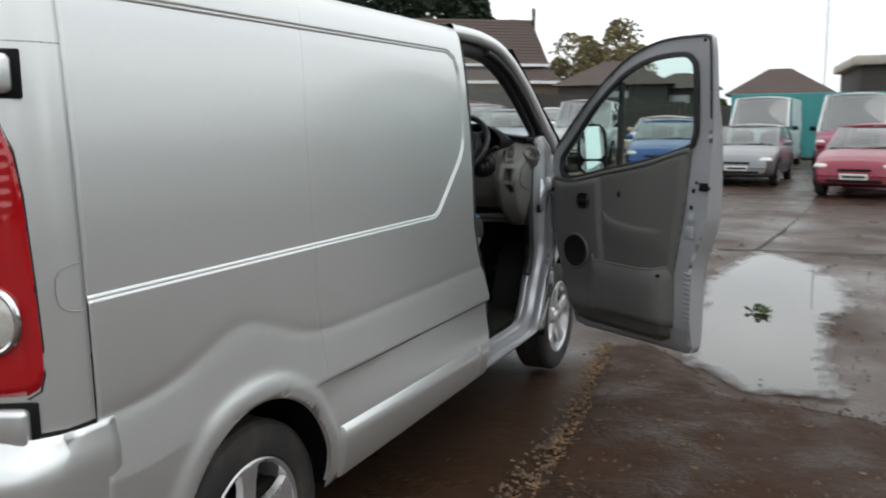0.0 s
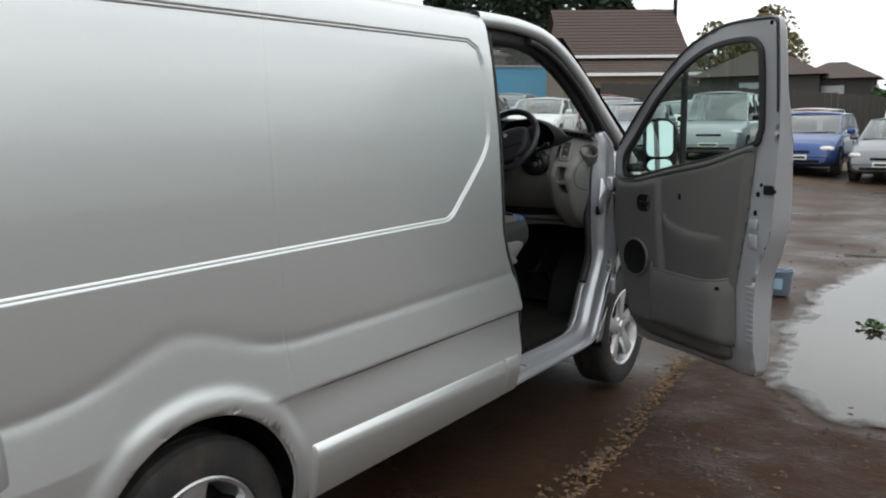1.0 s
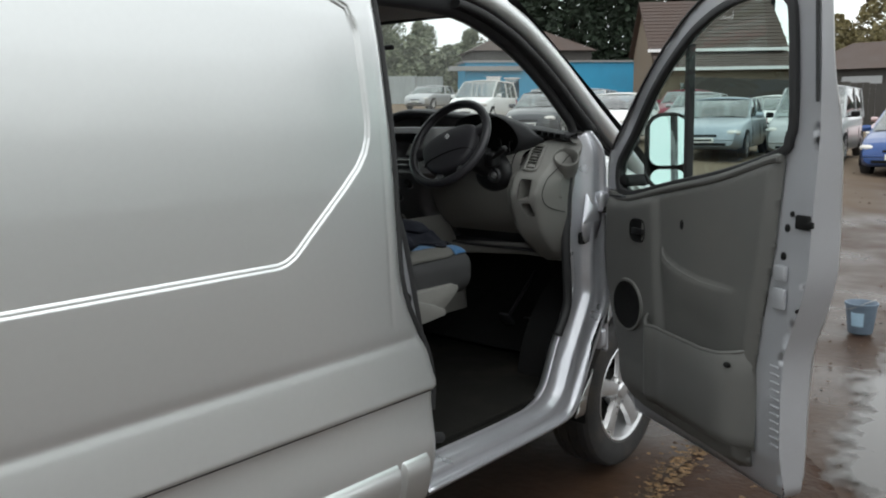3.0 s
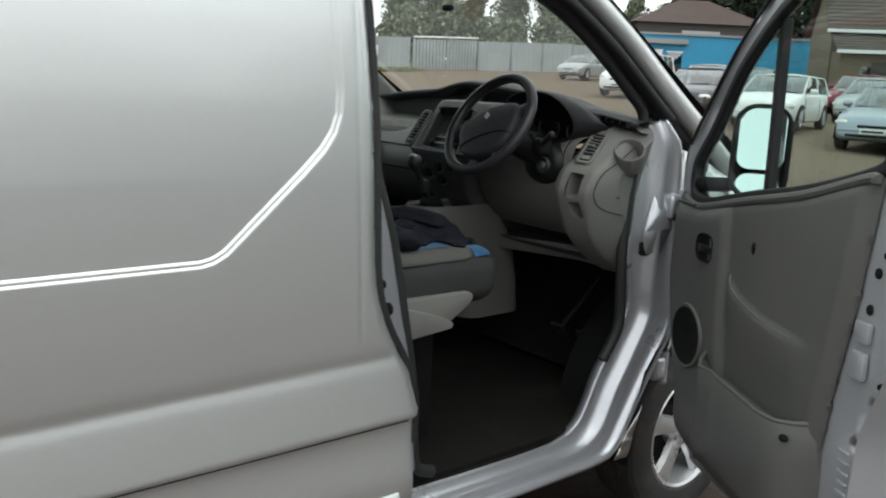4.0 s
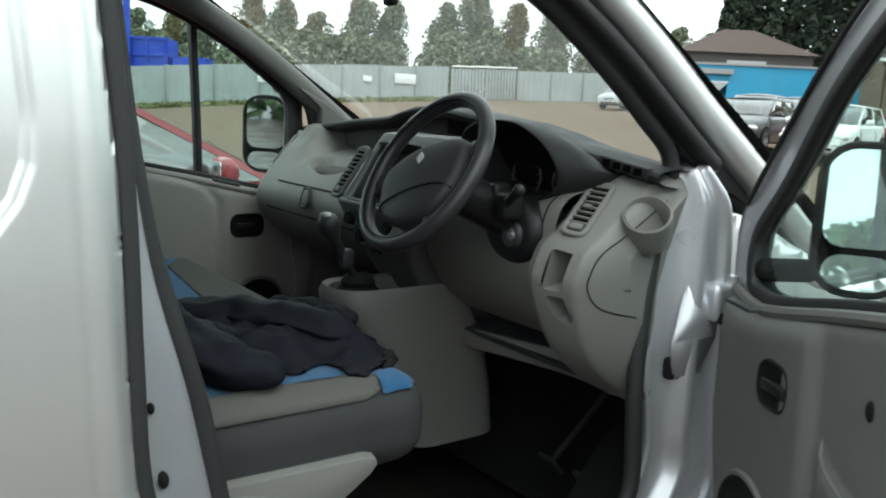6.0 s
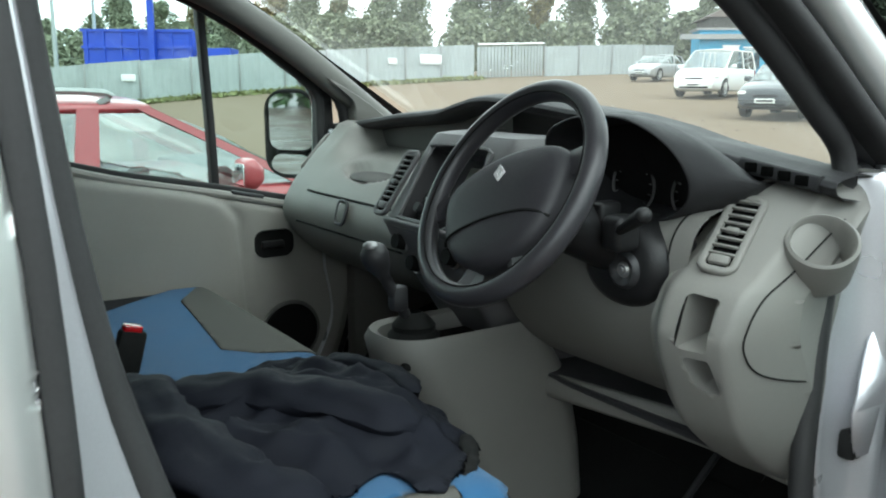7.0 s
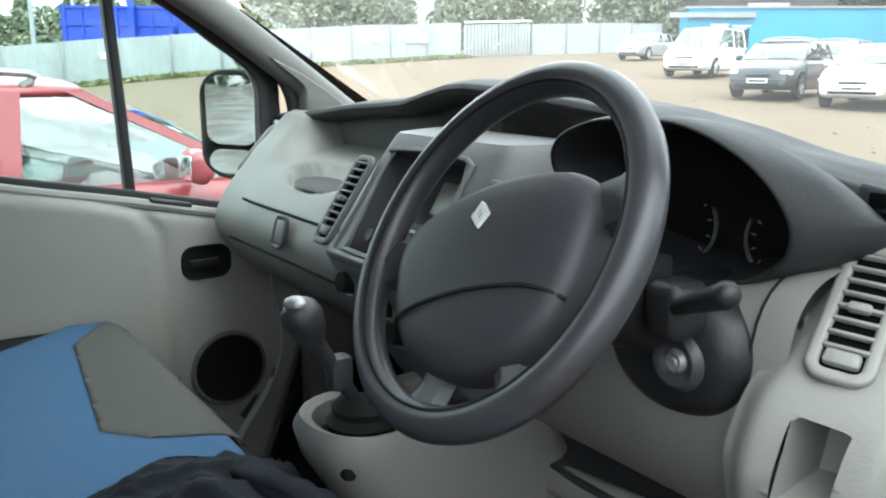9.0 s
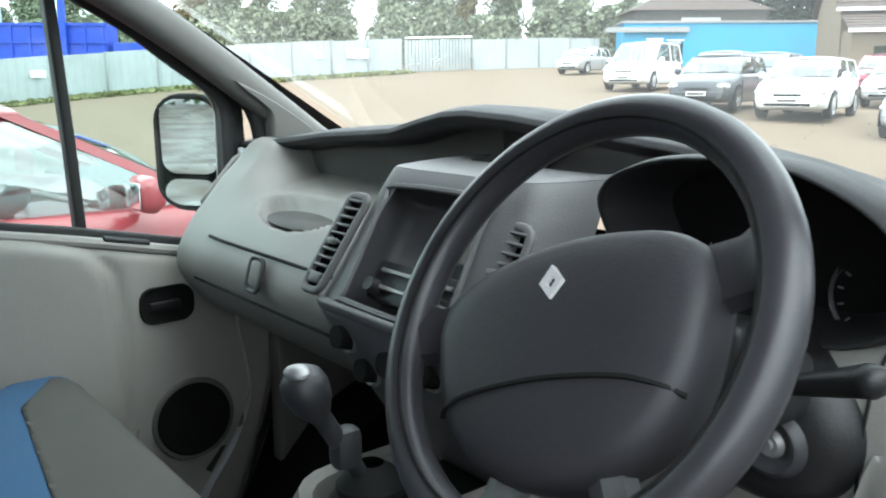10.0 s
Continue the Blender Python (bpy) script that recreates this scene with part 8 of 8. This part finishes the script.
tagged(mesh_object("verge_grass", V, Fc, material("verge_grass_green", (0.15, 0.16, 0.06), 0.7, 0, 0.3, 2, 30, 0.1, island=0.4), smooth=False), "rough grass verge below the fence", "grass", kind="stuff")

# blue cabin offices
BLUE = material("cabin_blue", (0.035, 0.27, 0.46), 0.5, 0, 0.08, 0.8, 20, 0.05, stain=(0.05, 0.2, 0.33), stain_amount=0.4)


def block(bm, o, ax, ay, x0, x1, y0, y1, z0, z1):
    """A box in the frame of a building: o origin, ax along its front, ay into it."""
    vs = [bm.verts.new(o + ax * x + ay * y + Vector((0, 0, z))) for z in (z0, z1) for x, y in ((x0, y0), (x1, y0), (x1, y1), (x0, y1))]
    for f in ((0, 1, 2, 3), (4, 7, 6, 5), (0, 4, 5, 1), (1, 5, 6, 2), (2, 6, 7, 3), (3, 7, 4, 0)):
        bm.faces.new([vs[i] for i in f])


cab = thing("site_cabin", "long flat-roofed blue site cabin with white door", "building")
o = Vector((-38.6, 49.4, 2.05))
ax = Vector((8.6, 10.2, 0)).normalized()
ay = Vector((-ax.y, ax.x, 0))
bm = bmesh.new()
block(bm, o, ax, ay, -1.2, 15.5, 0, 3.2, -0.3, 3.65)
part("wall", bm, BLUE, cab)
bm = bmesh.new()
block(bm, o, ax, ay, -1.4, 15.7, -0.15, 3.35, 3.65, 3.80)
part("roof", bm, GREYMET, cab)
bm = bmesh.new()
block(bm, o, ax, ay, -2.6, 3.4, -0.45, -0.02, 3.0, 3.35)
part("canopy", bm, GREYMET, cab)
for x0, x1, z0, z1, nm, mt in ((0.5, 1.6, 0.0, 2.5, "door", WHITE_SIGN), (2.0, 3.1, 0.9, 2.4, "window", CARGLASS)):
    bm = bmesh.new()
    block(bm, o, ax, ay, x0, x1, -0.06, 0.0, z0, z1)
    p_ = part(nm, bm, mt, cab)
    bm = bmesh.new()
    block(bm, o, ax, ay, x0 - 0.08, x1 + 0.08, -0.05, -0.01, z1, z1 + 0.08)
    part("lintel", bm, WHITE_SIGN, p_)
# portable toilet
loo = thing("portable_toilet", "blue portable toilet with a white roof", "toilet", pose(-23.6, 51.5, gz(-23.6, 51.5), 0, 0, 25))
bm = bmesh.new()
box(bm, (0, 0, 1.05), (1.1, 1.1, 2.1), 0.03)
part("cabin", bm, P_BLUE, loo)
bm = bmesh.new()
box(bm, (0, 0, 2.18), (1.16, 1.16, 0.16), 0.06)
part("roof", bm, WHITE_SIGN, loo)

# house with a steep brown roof
BRICK = material("buff_brick", (0.16, 0.125, 0.09), 0.85, 0, 0.15, 1.2, 18, 0.2)
TILE = material("brown_roof_tile", (0.066, 0.044, 0.036), 0.75, 0, 0.2, 0.9, 14, 0.3)
house = thing("house", "buff brick house with steep brown tiled roofs", "house")
o = Vector((-21.6, 44.7, 1.2))
ax = Vector((6.1, 4.7, 0)).normalized()
ay = Vector((-ax.y, ax.x, 0))
LEN = 7.9
bm = bmesh.new()
block(bm, o, ax, ay, 0, LEN, 0, 6.5, -0.4, 4.3)
part("wall", bm, BRICK, house)


def slope(name, p, q, r, s, mat, rows, parent):
    """A tiled pitch from eaves (p, q) to ridge (s, r), in overlapping courses."""
    bm = bmesh.new()
    n = (q - p).cross(s - p).normalized()
    n = n if n.z > 0 else -n
    lo, hi = [bm.verts.new(v - n * 0.06) for v in (p, q, r, s)], [bm.verts.new(v) for v in (p, q, r, s)]
    bm.faces.new(lo)
    bm.faces.new(hi)
    for k in range(4):
        bm.faces.new((lo[k], lo[(k + 1) % 4], hi[(k + 1) % 4], hi[k]))
    pitch = part(name, bm, mat, parent, smooth=False)
    for i in range(rows):
        bm = bmesh.new()
        a, b = i / rows, (i + 1.12) / rows
        c = [p + (s - p) * a, q + (r - q) * a, q + (r - q) * b, p + (s - p) * b]
        n = (c[1] - c[0]).cross(c[3] - c[0]).normalized()
        if n.z < 0:
            n = -n
        vs = [bm.verts.new(v + n * k) for v, k in zip(c, (0.06, 0.06, 0.03, 0.03))] + [bm.verts.new(v + n * k) for v, k in zip(c, (0.0, 0.0, 0.0, 0.0))]
        bm.faces.new(vs[:4])
        bm.faces.new((vs[0], vs[1], vs[5], vs[4]))
        part("tile_course", bm, mat, pitch, smooth=False)
    return pitch


def hp(x, y, z):
    return o + ax * x + ay * y + Vector((0, 0, z))


slope("roof", hp(-0.3, -0.4, 4.2), hp(LEN + 0.1, -0.4, 4.2), hp(LEN + 0.1, 3.25, 7.4), hp(-0.3, 3.25, 7.4), TILE, 14, house)
slope("roof", hp(-0.3, 6.9, 4.2), hp(LEN + 0.1, 6.9, 4.2), hp(LEN + 0.1, 3.25, 7.4), hp(-0.3, 3.25, 7.4), TILE, 14, house)
for x in (0.0, LEN):
    bm = bmesh.new()
    vs = [bm.verts.new(hp(x, y, z)) for y, z in ((0, 4.28), (6.5, 4.28), (3.25, 7.3))]
    vs2 = [bm.verts.new(hp(x + (0.2 if x == 0 else -0.2), y, z)) for y, z in ((0, 4.28), (6.5, 4.28), (3.25, 7.3))]
    bm.faces.new(vs)
    bm.faces.new(vs2)
    part("gable", bm, BRICK, house, smooth=False)
bm = bmesh.new()
block(bm, o, ax, ay, -0.35, LEN + 0.15, -0.50, -0.38, 4.02, 4.2)
part("fascia_board", bm, WHITE_SIGN, house)
slope("lean_to_roof", hp(-0.1, -2.6, 2.95), hp(LEN + 0.2, -2.6, 2.95), hp(LEN + 0.2, 0, 3.95), hp(-0.1, 0, 3.95), TILE, 6, house)
bm = bmesh.new()
block(bm, o, ax, ay, 0.1, LEN, -2.3, 0, -0.4, 2.95)
part("lean_to_wall", bm, BRICK, house)
bm = bmesh.new()
block(bm, o, ax, ay, -0.15, LEN + 0.25, -2.72, -2.6, 2.8, 2.98)
part("gutter", bm, WHITE_SIGN, house)
bm = bmesh.new()
cylinder(bm, hp(LEN + 0.15, 2.9, 2.0), hp(LEN + 0.15, 2.9, 8.2), 0.13, seg=10)
part("flue", bm, BLACK, house)
for x0, x1 in ((1.2, 2.3), (4.6, 5.8)):
    bm = bmesh.new()
    block(bm, o, ax, ay, x0, x1, -2.34, -2.3, 1.0, 2.1)
    w_ = part("window", bm, CARGLASS, house)
    bm = bmesh.new()
    block(bm, o, ax, ay, x0 - 0.08, x1 + 0.08, -2.42, -2.3, 0.9, 1.0)
    part("sill", bm, WHITE_SIGN, w_)


def hip_shed(x, y, w, d, wall, peak, yaw, wall_mat, label):
    s = thing("shed", label, "shed", pose(x, y, gz(x, y), 0, 0, yaw))
    bm = bmesh.new()
    box(bm, (0, 0, wall / 2), (w, d, wall), 0.03)
    part("wall", bm, wall_mat, s)
    bm = bmesh.new()
    e = [bm.verts.new((sx * (w / 2 + 0.4), sy * (d / 2 + 0.4), wall - 0.05)) for sx, sy in ((-1, -1), (1, -1), (1, 1), (-1, 1))]
    t = [bm.verts.new((sx * w * 0.12, 0, peak)) for sx in (-1, 1)]
    bm.faces.new((e[0], e[1], t[1], t[0]))
    bm.faces.new((e[2], e[3], t[0], t[1]))
    bm.faces.new((e[1], e[2], t[1]))
    bm.faces.new((e[3], e[0], t[0]))
    bm.faces.new(e[::-1])
    part("roof", bm, TILE, s, smooth=False)
    bm = bmesh.new()
    box(bm, (0, -d / 2 - 0.02, wall * 0.45), (w * 0.3, 0.06, wall * 0.8), 0.02)
    part("shutter", bm, GREYMET, s)


DARKWOOD = material("dark_boarding", (0.055, 0.05, 0.045), 0.8, 0, 0.2, 1.2, 22, 0.2)
hip_shed(-0.4, 44.0, 4.6, 4.6, 2.9, 4.25, 4, DARKWOOD, "low shed with a brown hipped roof")
hip_shed(-40.0, 57.4, 10.0, 6.0, 4.0, 6.0, 50, DARKWOOD, "dark outbuilding with a brown hipped roof behind the cabin")
hip_shed(-9.7, 46.0, 6.2, 5.4, 2.75, 4.2, 8, DARKWOOD, "dark bungalow with a brown hipped roof beyond the fence")
hip_shed(-5.9, 46.5, 3.8, 4.0, 2.85, 3.75, 5, DARKWOOD, "small outbuilding with a brown hipped roof beyond the fence")
ware = thing("warehouse", "long pale flat-roofed warehouse", "building", pose(13.0, 50.0, 0, 0, 0, 6))
bm = bmesh.new()
box(bm, (0, 0, 2.2), (20, 9, 4.4), 0.05)
part("wall", bm, DARKWOOD, ware)
bm = bmesh.new()
box(bm, (0, 0, 4.6), (20.8, 9.8, 0.5), 0.08)
part("roof", bm, material("pale_roof_sheet", (0.45, 0.42, 0.36), 0.7, 0, 0.15, 0.6, 12, 0.1), ware)
cont = thing("shipping_container", "turquoise shipping container behind the parked vans", "container", pose(1.6, 31.5, gz(1.6, 31.5), 0, 0, 3))
V, Fc = [], []
for i in range(49):
    x = -3.0 + i * 0.125
    yy = -1.2 + (0.035 if i % 4 in (0, 1) else 0)
    V += [(x, yy, 0.15), (x, yy, 2.55)]
for i in range(48):
    Fc.append((2 * i, 2 * i + 2, 2 * i + 3, 2 * i + 1))
TURQ = material("container_turquoise", (0.05, 0.26, 0.26), 0.55, 0.1, 0.12, 1.0, 20, 0.05)
mesh_object("side_sheet", V, Fc, TURQ, cont, smooth=False)
bm = bmesh.new()
box(bm, (0, 0.02, 1.35), (6.06, 2.34, 2.45), 0.03)
part("shell", bm, TURQ, cont)
hed = thing("board_fence", "dark boarded fence behind the parked cars", "fence")
for i in range(60):
    x = -16.0 + i * 0.27
    y = 38.0 - 0.05 * i
    bm = bmesh.new()
    box(bm, (x, y, gz(x, y) + 1.0), (0.25, 0.03, 2.0 + 0.04 * (i % 3)), 0.005, 1)
    part("fence_board", bm, DARKWOOD, hed)

# blue lorry body and masts beyond the fence
lor = thing("skip_lorry", "blue tipper lorry body beyond the fence", "lorry")
LORRY = material("lorry_blue", (0.02, 0.06, 0.46), 0.45, 0, 0.1, 0.8, 20, 0.05)
o = Vector((-54.2, 9.6, 0.9))
ax = Vector((4.2, 6.6, 0)).normalized()
ay = Vector((-ax.y, ax.x, 0))
bm = bmesh.new()
block(bm, o, ax, ay, 0, 6.6, 0, 2.5, 1.6, 4.05)
part("tipper_body", bm, LORRY, lor)
for k in range(7):
    bm = bmesh.new()
    block(bm, o, ax, ay, 0.15 + k * 1.03, 0.29 + k * 1.03, -0.1, 0.0, 1.6, 4.05)
    part("body_rib", bm, LORRY, lor)
bm = bmesh.new()
block(bm, o, ax, ay, -0.1, 6.7, -0.12, 0.0, 2.95, 3.1)
block(bm, o, ax, ay, -0.1, 6.7, -0.12, 0.0, 3.95, 4.1)
part("body_rail", bm, LORRY, lor)
bm = bmesh.new()
block(bm, o, ax, ay, 6.9, 8.9, 0.1, 2.4, 0.5, 3.0)
part("cab", bm, LORRY, lor)
bm = bmesh.new()
block(bm, o, ax, ay, 0, 8.9, 0.3, 2.2, 0.3, 1.6)
part("chassis", bm, BLACK, lor)
bm = bmesh.new()
block(bm, o, ax, ay, 4.1, 4.45, -0.5, -0.2, 1.0, 7.0)
part("hoist_mast", bm, LORRY, lor)
for x, y, h in ((-55.4, 8.2, 9.0), (-54.6, 10.4, 6.2)):
    pl_ = thing("lamp_post", "pale grey lamp post beyond the fence", "lamp post", pose(x, y, gz(x, y)))
    bm = bmesh.new()
    cylinder(bm, (0, 0, 0), (0, 0, h), 0.16, 0.09, 10)
    part("post", bm, PALE, pl_)
    bm = bmesh.new()
    box(bm, (0.3, 0, h), (0.8, 0.2, 0.12), 0.04)
    part("lamp_head", bm, GREYMET, pl_)
for x, y, h in ((6.0, 44.0, 6.5), (1.6, 60.0, 12.0)):
    pl_ = thing("mast", "thin pale pole behind the yard", "pole", pose(x, y, 0))
    bm = bmesh.new()
    cylinder(bm, (0, 0, 0), (0, 0, h), 0.06, 0.03, 8)
    part("pole", bm, PALE, pl_)


# ---- trees ----
def poplar(seed, h, w, mat):
    rnd = random.Random(seed)
    t = thing("poplar_tree", "slender poplar with thin late-season leaves", "tree", group="row of poplars beyond the fence")
    bm = bmesh.new()
    cylinder(bm, (0, 0, 0), (0.1, 0, h * 0.55), 0.20, 0.09, 8)
    cylinder(bm, (0.1, 0, h * 0.55), (0.05, 0.05, h * 0.93), 0.09, 0.02, 6)
    for k in range(16):
        z = h * rnd.uniform(0.22, 0.8)
        a = rnd.random() * 6.28
        cylinder(bm, (0.08, 0, z), (0.08 + w * 0.45 * math.cos(a), w * 0.45 * math.sin(a), z + h * 0.14), 0.04, 0.012, 5)
    part("trunk", bm, BARK, t)
    lumps = []
    for k in range(15):
        z = h * (0.24 + 0.74 * (k + rnd.random()) / 15)
        rr = w * 0.42 * math.sin(min(1, max(0.1, (z / h - 0.08) / 0.95)) * math.pi) ** 0.5 + 0.15
        a = rnd.random() * 6.28
        lumps.append((rr * 0.55 * math.cos(a), rr * 0.55 * math.sin(a), z, rr * rnd.uniform(0.65, 1.1)))

    def place(r):
        x, y, z, s = r.choice(lumps)
        d = Vector((r.gauss(0, 1), r.gauss(0, 1), r.gauss(0, 1.1))).normalized() * s * r.random() ** 0.4
        return x + d.x, y + d.y, z + d.z * 1.25

    V, Fc = leaves(8000, place, 0.19, seed, 1.5)
    mesh_object("crown", V, Fc, mat, t, smooth=False)
    return t


protos = [poplar(21, 9.0, 3.2, LEAF_HAZED), poplar(22, 8.6, 3.0, LEAF_HAZED), poplar(23, 9.4, 3.3, LEAF_AUTUMN), poplar(24, 8.2, 3.4, LEAF_HAZED)]
rnd = random.Random(5)
spots = []
for i in range(19):
    s = i / 18
    spots.append((-90 + 42 * s + rnd.uniform(-0.8, 0.8), 20 + 57 * s + rnd.uniform(-0.8, 0.8)))
for i in range(12):
    spots.append((-98 + rnd.uniform(-5, 5), 18 - i * 3.4 + rnd.uniform(-1, 1)))
for i, (x, y) in enumerate(spots):
    k = (0, 1, 3, 0, 2, 3, 1)[i % 7]
    m = pose(x, y, gz(x, y) - 0.2, 0, 0, rnd.uniform(0, 360)) @ Matrix.Scale(rnd.uniform(0.82, 1.12), 4)
    if i < 4:
        protos[i].matrix_basis = m
    else:
        t = copy_thing(protos[k], m)
        t.matrix_basis = m


def hedge(name, n, line, height, width, mat, size, seed, label, dense=1.0):
    """A ragged line of bushes along straight stretches."""
    r0 = random.Random(seed)
    seg = list(zip(line, line[1:]))
    lens = [math.dist(a, b) for a, b in seg]
    lumps = []
    for (a, b), ln in zip(seg, lens):
        for _ in range(int(ln / 1.6 * dense)):
            t = r0.random()
            x, y = a[0] + (b[0] - a[0]) * t + r0.gauss(0, width * 0.3), a[1] + (b[1] - a[1]) * t + r0.gauss(0, width * 0.3)
            hh = height * r0.uniform(0.55, 1.05)
            lumps.append((x, y, gz(x, y), hh, width * r0.uniform(0.5, 1.0)))

    def place(r):
        x, y, z, hh, w = r.choice(lumps)
        v = r.random() ** 0.8
        k = (1 - v**2.5) ** 0.5 + 0.1
        a = r.random() * 6.28
        q = w * k * r.random() ** 0.35
        return x + q * math.cos(a), y + q * math.sin(a), z + hh * v

    V, Fc = leaves(n, place, size, seed, 1.4)
    return tagged(mesh_object(name, V, Fc, mat, smooth=False), label, "hedge", kind="stuff")


hedge("far_hedge", 70000, [(-96, -30), (-84, 12), (-62, 44), (-46, 66)], 5.6, 2.6, LEAF_HAZED, 0.32, 31, "overgrown hedge beyond the yard fence", 1.4)
hedge("far_bushes", 26000, [(-70, -30), (-64, 6), (-60, 26)], 4.6, 2.4, LEAF_HAZED, 0.30, 32, "bushes and young trees beyond the fence")
hedge("house_trees", 16000, [(-30, 60), (-16, 62), (-8, 56)], 8.0, 2.8, LEAF_AUTUMN, 0.24, 33, "mixed trees behind the house", 1.2)
hedge("yard_trees", 9000, [(-15.2, 53.0), (-10.6, 54.0)], 6.2, 1.3, LEAF_AUTUMN, 0.15, 34, "thin leafy trees beside the house", 2.0)
hedge("yard_bush", 1400, [(-4.6, 47.5), (-3.2, 47.5)], 4.1, 0.7, LEAF_AUTUMN, 0.13, 38, "straggling bush between two low roofs", 2.4)
hedge("low_hedge", 5000, [(-6, 41), (12, 42)], 2.4, 1.0, LEAF, 0.24, 35, "low hedge behind the parked cars", 1.2)
# boundary trees on the near sides, out of view
# gives the van's side panel a skyline to mirror
hedge("boundary_trees_east", 34000, [(30, 62), (33, 20), (32, -8), (28, -40)], 6.2, 3.4, LEAF, 0.6, 36, "line of trees along the yard boundary", 1.4)
# added to hold back low sky light from behind the yard
hedge("unseen_trees_south", 12000, [(28, -34), (-10, -36), (-60, -40), (-70, -30)], 5.0, 3.2, LEAF, 0.5, 37, "unseen line of trees added behind the yard to hold back sky light", 0.8)


def conifer(x, y, h, w, seed):
    t = thing("cypress_tree", "tall dense dark green cypress", "tree", pose(x, y, gz(x, y)), "dark cypresses behind the cabin")
    bm = bmesh.new()
    cylinder(bm, (0, 0, 0), (0, 0, h * 0.9), 0.35, 0.04, 8)
    part("trunk", bm, BARK, t)

    def place(r):
        v = r.random() ** 0.9
        k = w * (0.30 + 0.70 * math.sin(min(1.0, 0.12 + 0.88 * (1 - v)) * math.pi * 0.55)) * (1 - v**5)
        a = r.random() * 6.28
        k *= 0.82 + 0.18 * math.sin(5 * a + 9 * v + seed)
        q = k * (0.70 + 0.30 * r.random() ** 0.5)
        return q * math.cos(a), q * math.sin(a), 0.3 + h * v

    V, Fc = leaves(5200, place, 0.42, seed, 1.7)
    mesh_object("crown", V, Fc, LEAF_DARK, t, smooth=False)


for i, (x, y, h, w) in enumerate(((-43.5, 63.0, 13.5, 2.8), (-40.0, 65.0, 15.5, 3.2), (-36.4, 67.2, 15.0, 3.0), (-32.8, 68.5, 16.0, 3.2), (-29.4, 70.0, 14.5, 3.0))):
    conifer(x, y, h, w, 50 + i)
